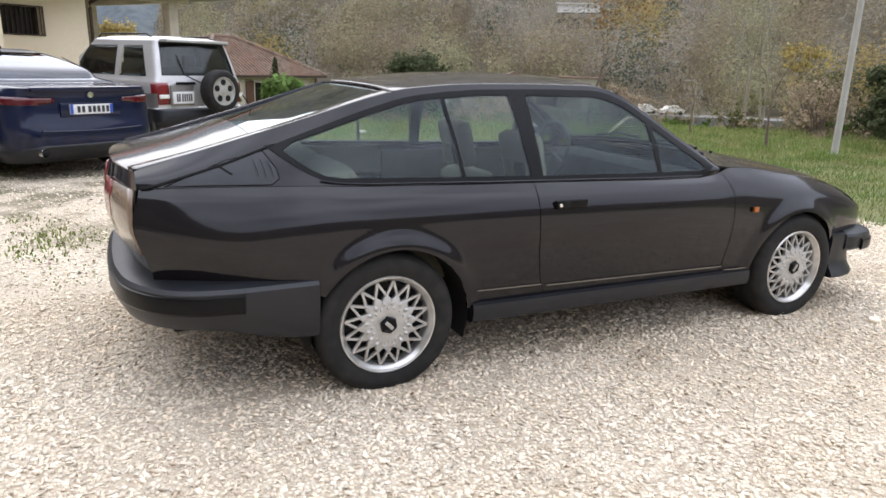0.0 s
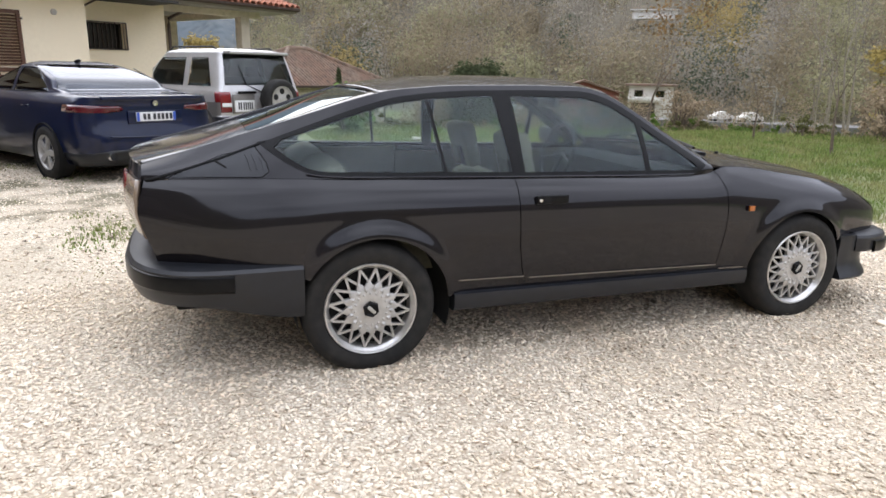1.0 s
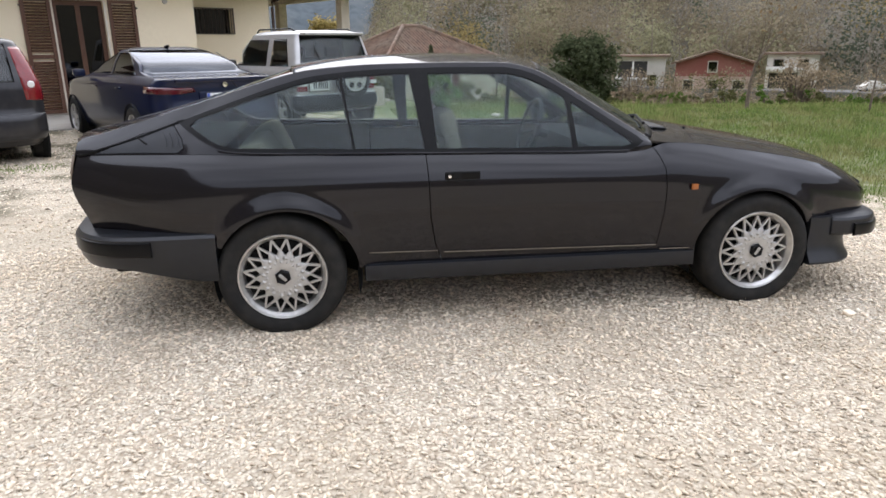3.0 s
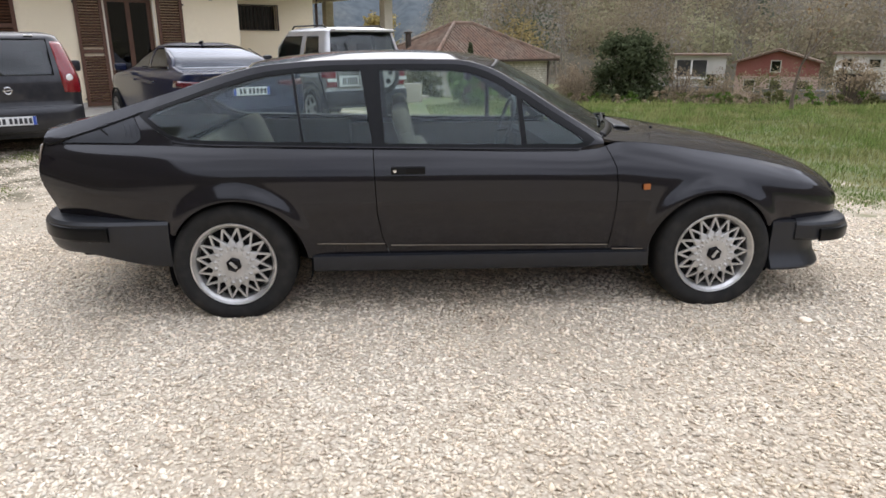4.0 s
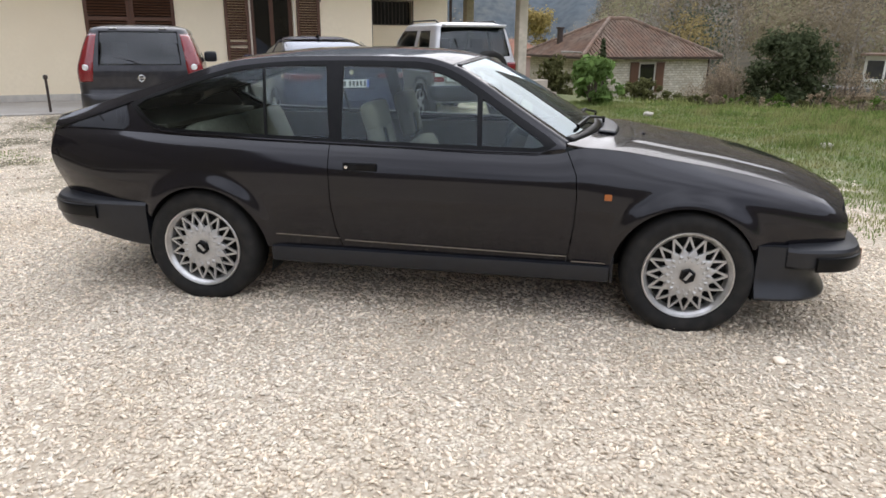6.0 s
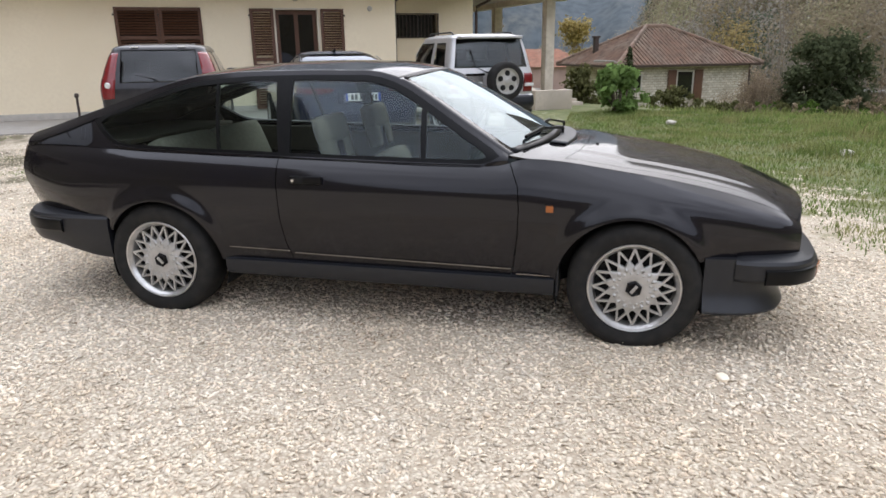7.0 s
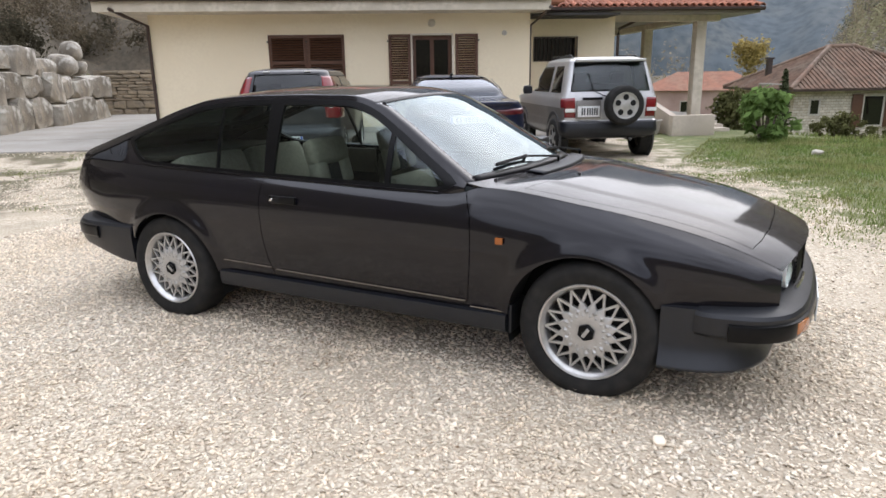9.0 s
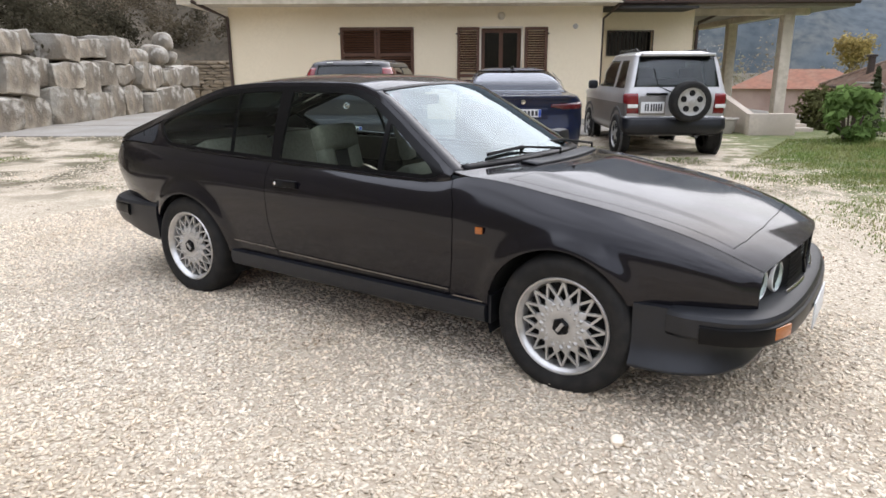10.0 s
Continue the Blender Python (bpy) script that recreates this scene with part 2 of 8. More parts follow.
def grid_bm(rows, flip=False, mirror=False):
    """A quad sheet through rows of points."""
    bm = bmesh.new()
    vs = [[bm.verts.new((p[0], -p[1] if mirror else p[1], p[2])) for p in r] for r in rows]
    for i in range(len(vs) - 1):
        for j in range(len(vs[0]) - 1):
            q = (vs[i][j], vs[i][j + 1], vs[i + 1][j + 1], vs[i + 1][j])
            bm.faces.new(q if flip != mirror else q[::-1])
    return bm


def inside(x, z, poly):
    c = False
    for i in range(len(poly)):
        (x1, z1), (x2, z2) = poly[i], poly[i - 1]
        if (z1 > z) != (z2 > z) and x < (x2 - x1) * (z - z1) / (z2 - z1) + x1:
            c = not c
    return c


def cut_lines(bm, lines, ax=(0, 2)):
    """Cuts a sheet along straight lines drawn in one plane of the axes ax."""
    i, j = ax
    for line in lines:
        for (x1, z1), (x2, z2) in zip(line[:-1], line[1:]):
            lo, hi = (min(x1, x2) - 0.002, min(z1, z2) - 0.002), (max(x1, x2) + 0.002, max(z1, z2) + 0.002)
            fs = []
            for f in bm.faces:
                a = [v.co[i] for v in f.verts]
                b = [v.co[j] for v in f.verts]
                if max(a) >= lo[0] and min(a) <= hi[0] and max(b) >= lo[1] and min(b) <= hi[1]:
                    fs.append(f)
            if not fs:
                continue
            no = [0.0, 0.0, 0.0]
            no[i], no[j] = z2 - z1, x1 - x2
            co = [0.0, 0.0, 0.0]
            co[i], co[j] = x1, z1
            es = {e for f in fs for e in f.edges}
            vs = {v for f in fs for v in f.verts}
            bmesh.ops.bisect_plane(bm, geom=list(fs) + list(es) + list(vs), dist=1e-5, plane_co=co, plane_no=no)


def split(bm, namer):
    """Sorts a sheet's faces into sheets of their own by namer(centre)."""
    sets = {}
    for f in bm.faces:
        k = namer(f.calc_center_median())
        if k:
            sets.setdefault(k, []).append(f)
    out = {}
    for k, fs in sets.items():
        b = bmesh.new()
        vm = {}
        for f in fs:
            for v in f.verts:
                if v not in vm:
                    vm[v] = b.verts.new(v.co)
            b.faces.new([vm[v] for v in f.verts])
        out[k] = b
    bm.free()
    return out


def sheet_field(bm):
    """The normals of a smooth sheet, kept before it is cut into panels: a function of the place."""
    bm.normal_update()
    n = [v.normal.copy() for v in bm.verts]
    kd = KDTree(len(n))
    for i, v in enumerate(bm.verts):
        kd.insert(v.co, i)
    kd.balance()

    def at(co):
        out = Vector((0, 0, 0))
        for c, k, d in kd.find_n(co, 6):
            out += n[k] / (d * d + 1e-5)
        return out.normalized()
    return at


def panel(name, bm, field, material, parent, t, label="", gap=0.0, proud=0.0):
    """A pressed panel cut from a sheet: rim drawn in by a gap, real thickness, and the sheet's own smooth normals."""
    bmesh.ops.remove_doubles(bm, verts=bm.verts, dist=0.0012)
    bmesh.ops.dissolve_degenerate(bm, dist=0.0004, edges=bm.edges)
    no = {v: field(v.co) for v in bm.verts}
    if gap:
        move = {}
        for e in bm.edges:
            if e.is_boundary:
                f = e.link_faces[0]
                a, b = e.verts
                w = no[a].cross(b.co - a.co)
                if w.length < 1e-7:
                    continue
                w.normalize()
                if (f.calc_center_median() - a.co).dot(w) < 0:
                    w = -w
                for v in e.verts:
                    move.setdefault(v, []).append(w)
        for v, ws in move.items():
            k = sum(ws, Vector((0, 0, 0)))
            if k.length > 0.05:
                k.normalize()
                v.co += k * min(gap / max(k.dot(ws[0]), 0.5), gap * 2)
    verts = list(bm.verts)
    idx = {v: i for i, v in enumerate(verts)}
    n = len(verts)
    co = [v.co + no[v] * proud for v in verts] + [v.co + no[v] * (proud - t) for v in verts]
    faces, normals = [], []
    for f in bm.faces:
        q = [idx[v] for v in f.verts]
        if len(q) > 2:
            faces.append(q)
            normals += [no[v] for v in f.verts]
    for f in bm.faces:
        q = [idx[v] for v in f.verts][::-1]
        if len(q) > 2:
            faces.append([i + n for i in q])
            normals += [-no[verts[i]] for i in q]
    for f in bm.faces:
        for l in f.loops:
            if l.edge.is_boundary:
                a, b = idx[l.vert], idx[l.link_loop_next.vert]
                w = (co[b] - co[a]).cross(no[verts[a]])
                w = w.normalized() if w.length > 1e-9 else no[verts[a]]
                faces.append([b, a, a + n, b + n])
                normals += [w] * 4
    me = bpy.data.meshes.new(name)
    me.from_pydata([tuple(c) for c in co], [], faces)
    me.materials.append(material)
    me.polygons.foreach_set("use_smooth", [True] * len(me.polygons))
    me.normals_split_custom_set([tuple(x) for x in normals])
    bm.free()
    ob = new(name, me)
    ob.parent = parent
    return tagged(ob, label)


def thicken(ob, t, offset=-1):
    md = ob.modifiers.new("thickness", "SOLIDIFY")
    md.thickness, md.offset = t, offset
    return ob


def lerp(x, xs, ys):
    return float(np.interp(x, xs, ys))


def smooth_step(a, b, x):
    t = min(max((x - a) / (b - a), 0.0), 1.0)
    return t * t * (3 - 2 * t)


def soft(x, xs, ys):
    """Smooth interpolation through a table."""
    xs, ys = np.array(xs, float), np.array(ys, float)
    if x <= xs[0]:
        return float(ys[0])
    if x >= xs[-1]:
        return float(ys[-1])
    s = np.diff(ys) / np.diff(xs)
    m = np.r_[s[0], (s[:-1] + s[1:]) / 2, s[-1]]
    for k in range(1, len(m) - 1):
        if s[k - 1] * s[k] <= 0:
            m[k] = 0
    i = int(np.searchsorted(xs, x, "right") - 1)
    h = xs[i + 1] - xs[i]
    u = (x - xs[i]) / h
    return float(ys[i] * (2 * u**3 - 3 * u**2 + 1) + m[i] * h * (u**3 - 2 * u**2 + u) + ys[i + 1] * (-2 * u**3 + 3 * u**2) + m[i + 1] * h * (u**3 - u**2))


HOUSE = pose(0, 0, 0, 0, 0, 33.4)  # the house's own axes: u along its front, v into it

# ---- ground ----
def gz(x, y):
    """Height of the ground: a level gravel yard that dips a little towards the house and drops to the valley."""
    u, v = 0.835 * x + 0.550 * y, -0.550 * x + 0.835 * y
    z = -0.10 * smooth_step(1.8, 6.0, v) + 0.105 * smooth_step(8.2, 9.3, v) * smooth_step(6.0, 4.5, u)
    if u > 9.5:
        z -= 2.9 * smooth_step(0.0, 1.0, (math.hypot(x - 3, y + 2) - 13.0) / 22.0) * smooth_step(9.5, 13.0, u)
    return z


def ground_sheet():
    xs = np.r_[np.linspace(-420, -40, 20), np.linspace(-32, -14, 8), np.linspace(-12, 14, 53), np.linspace(16, 40, 16), np.linspace(50, 420, 20)]
    ys = np.r_[np.linspace(-420, -40, 20), np.linspace(-30, -10, 8), np.linspace(-8, 18, 53), np.linspace(20, 50, 16), np.linspace(60, 420, 20)]
    v = [(x, y, gz(x, y)) for y in ys for x in xs]
    n = len(xs)
    f = [(j * n + i, j * n + i + 1, (j + 1) * n + i + 1, (j + 1) * n + i) for j in range(len(ys) - 1) for i in range(n - 1)]
    return v, f


gm = mat("ground_gravel_and_grass", (0.62, 0.57, 0.49), 0.95)
gn, gl = gm.node_tree.nodes, gm.node_tree.links
gb = gn["Principled BSDF"]
gpos = gn["Texture Coordinate"].outputs["Object"]


def gnode(kind, **inputs):
    n = gn.new(kind)
    for k, val in inputs.items():
        n.inputs[k].default_value = val
    return n


def gmix(fac, a, b):
    n = gn.new("ShaderNodeMixRGB")
    for sock, val in zip((n.inputs[0], n.inputs[1], n.inputs[2]), (fac, a, b)):
        if isinstance(val, tuple):
            sock.default_value = (*val, 1)
        else:
            gl.new(val, sock)
    return n.outputs[0]


def granged(src, lo, hi):
    n = gn.new("ShaderNodeMapRange")
    n.inputs[1].default_value, n.inputs[2].default_value = lo, hi
    gl.new(src, n.inputs[0])
    return n.outputs[0]


peb = gn.new("ShaderNodeTexVoronoi")
peb.inputs["Scale"].default_value = 62
gl.new(gpos, peb.inputs["Vector"])
shade = gn.new("ShaderNodeSeparateColor")
gl.new(peb.outputs["Color"], shade.inputs[0])
stone = gmix(granged(shade.outputs[0], 0.0, 1.0), (0.44, 0.37, 0.275), (0.75, 0.68, 0.55))
stone = gmix(granged(peb.outputs["Distance"], 0.35, 0.75), stone, (0.37, 0.305, 0.225))
big = gn.new("ShaderNodeTexNoise")
big.inputs["Scale"].default_value, big.inputs["Detail"].default_value = 0.9, 5
gl.new(gpos, big.inputs["Vector"])
stone = gmix(granged(big.outputs[0], 0.44, 0.70), stone, (0.40, 0.335, 0.25))
# mossy earth shows through between the parked cars
moss = gn.new("ShaderNodeTexNoise")
moss.inputs["Scale"].default_value, moss.inputs["Detail"].default_value = 1.5, 7
gl.new(gpos, moss.inputs["Vector"])
msep = gn.new("ShaderNodeSeparateXYZ")
gl.new(gpos, msep.inputs[0])
inland = gn.new("ShaderNodeMath")
inland.operation = "MULTIPLY_ADD"
gl.new(msep.outputs[0], inland.inputs[0])
scaled_y = gn.new("ShaderNodeMath")
scaled_y.operation = "MULTIPLY"
scaled_y.inputs[1].default_value = 0.835
gl.new(msep.outputs[1], scaled_y.inputs[0])
inland.inputs[1].default_value = -0.55
gl.new(scaled_y.outputs[0], inland.inputs[2])
moss_fac = gn.new("ShaderNodeMath")
moss_fac.operation = "MULTIPLY"
gl.new(granged(moss.outputs[0], 0.46, 0.58), moss_fac.inputs[0])
gl.new(granged(inland.outputs[0], 1.6, 3.6), moss_fac.inputs[1])
stone = gmix(moss_fac.outputs[0], stone, (0.15, 0.13, 0.08))
grass_noise = gn.new("ShaderNodeTexNoise")
grass_noise.inputs["Scale"].default_value, grass_noise.inputs["Detail"].default_value = 3.0, 5
gl.new(gpos, grass_noise.inputs["Vector"])
turf = gmix(granged(grass_noise.outputs[0], 0.35, 0.7), (0.095, 0.125, 0.040), (0.185, 0.180, 0.082))
# the turf starts beyond a wavering line over the yard
sep = gn.new("ShaderNodeSeparateXYZ")
gl.new(gpos, sep.inputs[0])


def gmath(op, a, b):
    n = gn.new("ShaderNodeMath")
    n.operation = op
    for sock, val in zip(n.inputs, (a, b)):
        if isinstance(val, (int, float)):
            sock.default_value = val
        else:
            gl.new(val, sock)
    return n.outputs[0]


edge = gmath("ADD", gmath("MULTIPLY", sep.outputs[0], 0.92), gmath("MULTIPLY", sep.outputs[1], 0.40))
edge = gmath("ADD", edge, gmath("MULTIPLY", gmath("SUBTRACT", grass_noise.outputs[0], 0.5), 5.0))
gl.new(gmix(granged(edge, 4.55, 5.35), stone, turf), gb.inputs["Base Color"])
gbump = gn.new("ShaderNodeBump")
gbump.inputs["Strength"].default_value, gbump.inputs["Distance"].default_value = 0.6, 0.012
gl.new(gmath("SUBTRACT", 1.0, peb.outputs["Distance"]), gbump.inputs["Height"])
gl.new(gbump.outputs[0], gb.inputs["Normal"])
GROUND = mesh_part("ground", *ground_sheet(), gm, smooth=60)
tagged(GROUND, "pale crushed limestone gravel yard with grass beyond", "ground", kind="structure")

# ---- the house ----
WALL = thing("house", HOUSE, "single-storey cream plastered house with brown shutters and tiled porch roof", "house")
V0, V1 = 12.06, 13.5
F0, F1 = -4.05, 4.68


def wall_with_holes(u0, u1, z0, z1, v0, v1, holes):
    """A wall along u with rectangular openings through it."""
    bm = bmesh.new()
    us = sorted({u0, u1, *[h[0] for h in holes], *[h[1] for h in holes]})
    zs = sorted({z0, z1, *[h[2] for h in holes], *[h[3] for h in holes]})
    for a, b in zip(us[:-1], us[1:]):
        for c, d in zip(zs[:-1], zs[1:]):
            if not any(h[0] <= a and b <= h[1] and h[2] <= c and d <= h[3] for h in holes):
                add_box(bm, (a, v0, c), (b, v1, d))
    bmesh.ops.remove_doubles(bm, verts=bm.verts, dist=1e-4)
    seen = {}
    for f in list(bm.faces):
        seen.setdefault(tuple(round(x, 3) for x in f.calc_center_median()), []).append(f)
    bmesh.ops.delete(bm, geom=[f for fs in seen.values() if len(fs) > 1 for f in fs], context="FACES")
    return bm


DOOR_HOLE = (1.86, 2.81, 0.05, 2.25)
WIN_HOLE = (-1.42, 0.255, 1.06, 2.26)
BAR_HOLE = (5.14, 6.28, 1.66, 2.24)
part("front_wall", wall_with_holes(F0, F1, -0.15, 2.95, V0, V0 + 0.3, [DOOR_HOLE, WIN_HOLE]), M["plaster"], WALL, smooth=0)
part("side_wall", box((F0, V0 + 0.3, -0.15), (F0 + 0.3, 22, 2.95)), M["plaster"], WALL, smooth=0)
part("return_wall", box((F1 - 0.3, V0 + 0.3, -0.15), (F1, V1, 2.95)), M["plaster"], WALL, smooth=0)
part("recessed_wall", wall_with_holes(F1 - 0.3, 7.3, -0.15, 2.95, V1, V1 + 0.3, [BAR_HOLE]), M["plaster"], WALL, smooth=0)
part("end_wall", box((7.0, V1 + 0.3, -0.15), (7.3, 22, 2.95)), M["plaster"], WALL, smooth=0)
part("back_wall", box((F0, 22, -0.15), (7.3, 22.3, 2.95)), M["plaster"], WALL, smooth=0)
part("plinth", box((F0 - 0.012, V0 - 0.012, -0.15), (F1 + 0.012, V0 + 0.2, 0.16), 0.004), M["plaster_plinth"], WALL, "grey plaster plinth")
# floor, inner wall and ceiling are coloured dark for indoor shade
part("room_floor", box((F0 + 0.3, V0 + 0.3, -0.05), (7.0, 22, 0.05)), M["deep_shade"], WALL)
part("room_partition", box((F0 + 0.3, 15.6, 0.05), (7.0, 15.7, 2.75)), M["deep_shade"], WALL, "inner wall coloured dark for indoor shade")
part("house_ceiling", box((F0 + 0.3, V0 + 0.3, 2.7), (7.0, 22, 2.75)), M["deep_shade"], WALL)
# porch pillars and roofs
for u, v in ((9.56, 13.5), (9.56, 17.0), (9.56, 20.5)):
    part("porch_pillar", box((u, v, -0.15), (u + 0.27, v + 0.27, 2.72), 0.012), M["soffit"], WALL, "plastered square porch pillar")
part("porch_floor", box((7.3, 12.9, -0.15), (10.4, 22, 0.12), 0.01), M["concrete"], WALL, "concrete porch floor")
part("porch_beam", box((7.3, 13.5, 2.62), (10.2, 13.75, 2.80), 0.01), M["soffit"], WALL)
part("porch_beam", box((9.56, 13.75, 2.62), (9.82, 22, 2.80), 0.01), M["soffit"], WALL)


def roof_slab(u0, u1, v0, v1, z, pitch, th):
    """A hipped roof slab: eaves all round, rising to a ridge along u."""
    k = math.tan(radians(pitch))
    d = (v1 - v0) / 2
    a = [(u0, v0, z), (u1, v0, z), (u1, v1, z), (u0, v1, z)]
    r = [(u0 + d, v0 + d, z + k * d), (u1 - d, v0 + d, z + k * d)]
    v = [(p[0], p[1], p[2]) for p in a] + [(p[0], p[1], p[2] + th) for p in a] + [(p[0], p[1], p[2] + th) for p in r]
    f = [(3, 2, 1, 0), (0, 1, 5, 4), (1, 2, 6, 5), (2, 3, 7, 6), (3, 0, 4, 7), (4, 5, 9, 8), (5, 6, 9), (6, 7, 8, 9), (7, 4, 8)]
    return v, f


mesh_part("roof", *roof_slab(-4.95, 5.3, 11.32, 22.8, 2.90, 17, 0.07), M["tile"], WALL, "terracotta tiled hipped roof", smooth=0)
mesh_part("porch_roof", *roof_slab(4.2, 11.0, 12.85, 22.9, 2.845, 15, 0.06), M["tile"], WALL, "terracotta tiled porch roof", smooth=0)
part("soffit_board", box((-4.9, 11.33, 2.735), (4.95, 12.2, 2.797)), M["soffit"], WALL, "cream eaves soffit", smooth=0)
# darker grey here puts the porch ceiling's shade into its colour
part("soffit_board", box((4.3, 12.9, 2.775), (10.95, 22.5, 2.84)), M["concrete"], WALL, "porch soffit greyed for the shade under the roof", smooth=0)
prof = [(0.0, 0.0), (0.0, -0.05), (-0.03, -0.085), (-0.08, -0.085), (-0.11, -0.05), (-0.11, 0.0), (-0.10, 0.0), (-0.10, -0.045), (-0.075, -0.075), (-0.035, -0.075), (-0.01, -0.045), (-0.01, 0.0)]


def gutter(u0, u1, v, z, k=1.0):
    n = len(prof)
    vs = [(u, v + a, z + b * k) for u in (u0, u1) for a, b in prof]
    fs = [(j, (j + 1) % n, n + (j + 1) % n, n + j) for j in range(n)] + [tuple(range(n)), tuple(n + j for j in range(n))]
    mesh_part("gutter", vs, fs, M["gutter"], WALL, "brown metal gutter", smooth=20)


gutter(-4.95, 4.98, 11.298, 3.055, 1.3)
part("fascia_board", box((-4.95, 11.30, 2.735), (4.98, 11.328, 2.96), 0.004), M["soffit"], WALL, "cream eaves fascia", smooth=0)
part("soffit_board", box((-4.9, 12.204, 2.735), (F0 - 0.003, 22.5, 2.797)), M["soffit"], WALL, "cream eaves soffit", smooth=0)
gutter(4.95, 11.0, 12.855, 2.91)
for pts in ([(-4.6, 11.25, 2.80), (-4.35, 11.5, 2.66), (F0 - 0.01, V0 - 0.05, 2.50), (F0 - 0.01, V0 - 0.05, 0.0)],
            [(4.98, 11.27, 2.80), (4.85, 11.7, 2.62), (F1 + 0.05, V0 + 0.2, 2.45), (F1 + 0.05, V0 + 0.25, 0.0)],
            [(8.05, 13.75, 2.76), (7.95, 13.7, 2.66), (7.42, 13.5, 2.44), (7.38, 13.46, 2.30), (7.38, 13.46, 0.0)]):
    mesh_part("downpipe", *tube(pts, 0.038, 10), M["gutter"], WALL, "dark brown downpipe")


# barrel tiles along the eaves
def barrel(n=7):
    v, f = [], []
    for x, s in ((0.0, 1.0), (0.42, 0.82)):
        for r in (0.085, 0.07):
            for i in range(n):
                a = math.pi * i / (n - 1)
                v.append((r * s * math.cos(a), x, r * s * math.sin(a)))
    for i in range(n - 1):
        f += [(i, i + 1, 2 * n + i + 1, 2 * n + i), (i, n + i, n + i + 1, i + 1), (n + i, 3 * n + i, 3 * n + i + 1, n + i + 1)]
    return v, f


tile_me = mesh_from("roof_tile", *barrel(), M["tile"], smooth=50)
for row in range(3):
    for i in range(36):
        u = 4.35 + i * 0.188
        if u < 10.95:
            t = new("roof_tile", tile_me)
            t.parent = WALL
            t.matrix_basis = pose(u + random.uniform(-0.006, 0.006), 12.78 + row * 0.38, 2.925 + row * 0.10, 15, 0, random.uniform(-1.5, 1.5))
for row in range(2):
    for i in range(50):
        t = new("roof_tile", tile_me)
        t.parent = WALL
        t.matrix_basis = pose(-4.85 + i * 0.196 + random.uniform(-0.006, 0.006), 11.30 + row * 0.38, 3.00 + row * 0.115, 17, 0, random.uniform(-1.5, 1.5))




def hang_shutter(u, z, w, h, v, spacing=0.055):
    bm, e = shutter_frame(w, h)
    s = part("shutter", bm, M["wood"], WALL, "dark brown louvred wooden shutter", m=pose(u, v, z), smooth=0)
    slat = bmesh.new()
    add_box(slat, (e, -0.004, -0.004), (w - e, 0.046, 0.006), 0.0, pose(0, 0, 0, 0, 0, 0))
    me = bpy.data.meshes.new("slat")
    bmesh.ops.rotate(slat, verts=slat.verts, cent=(0, 0.02, 0), matrix=Matrix.Rotation(radians(35), 3, "X"))
    slat.to_mesh(me)
    slat.free()
    me.materials.append(M["wood"])
    zz = e + 0.03
    while zz < h - e - 0.01:
        if abs(zz - h / 2) > 0.06:
            o = new("slat", me)
            o.parent = s
            o.matrix_basis = pose(0, 0, zz)
        zz += spacing
    for hz in (0.15, h - 0.15):
        part("hinge", box((-0.03 if u < 2 else w - 0.01, -0.012, hz - 0.02), (0.01 if u < 2 else w + 0.03, 0.0, hz + 0.02), 0.003), M["iron"], s)
    return s


def shutter_frame(w, h):
    bm = bmesh.new()
    e = 0.07
    for a, b in (((0, 0, 0), (e, 0.04, h)), ((w - e, 0, 0), (w, 0.04, h)), ((e, 0, 0), (w - e, 0.04, e)), ((e, 0, h - e), (w - e, 0.04, h)), ((e, 0.002, h / 2 - 0.04), (w - e, 0.038, h / 2 + 0.04))):
        add_box(bm, a, b, 0.004)
    return bm, e


hang_shutter(-1.45, 1.04, 0.862, 1.24, V0 - 0.035)
hang_shutter(-0.582, 1.04, 0.862, 1.24, V0 - 0.035)
hang_shutter(1.30, 0.08, 0.52, 2.19, V0 - 0.05)
hang_shutter(2.88, 0.08, 0.54, 2.19, V0 - 0.05)
part("window_sill", box((-1.5, V0 - 0.06, 1.0), (0.335, V0 + 0.05, 1.036), 0.005), M["concrete"], WALL, "pale stone sill")
# french door
door = part("french_door", wall_with_holes(1.865, 2.805, 0.06, 2.245, V0 + 0.10, V0 + 0.16, [(1.95, 2.29, 0.25, 2.15), (2.38, 2.72, 0.25, 2.15)]), M["wood"], WALL, "brown glazed double door", smooth=0)
for u in (1.95, 2.38):
    part("door_pane", box((u, V0 + 0.125, 0.25), (u + 0.34, V0 + 0.13, 2.15)), M["dark_glass"], door)
part("door_surround", wall_with_holes(1.83, 2.84, 0.06, 2.285, V0 - 0.012, V0 + 0.02, [(1.865, 2.805, 0.06, 2.25)]), mat("cream_trim", (0.74, 0.68, 0.56), 0.7, stain=(0.64, 0.58, 0.47)), WALL, "cream painted door surround", smooth=0)
# barred window
part("small_window", box((5.14, V1 + 0.2, 1.66), (6.28, V1 + 0.22, 2.24)), M["dark_glass"], WALL, "small dark window")
grille = part("window_grille", wall_with_holes(5.12, 6.30, 1.64, 2.26, V1 - 0.03, V1 - 0.012, [(5.145, 6.275, 1.665, 2.235)]), M["iron"], WALL, "dark iron window bars", smooth=0)
for i in range(11):
    u = 5.20 + i * 0.102
    mesh_part("bar", *tube([(u, V1 - 0.02, 1.65), (u, V1 - 0.02, 2.25)], 0.009, 6), M["iron"], grille)
v, f = lathe([(0.001, -0.02), (0.05, -0.018), (0.06, 0.0), (0.06, 0.03)], 20)
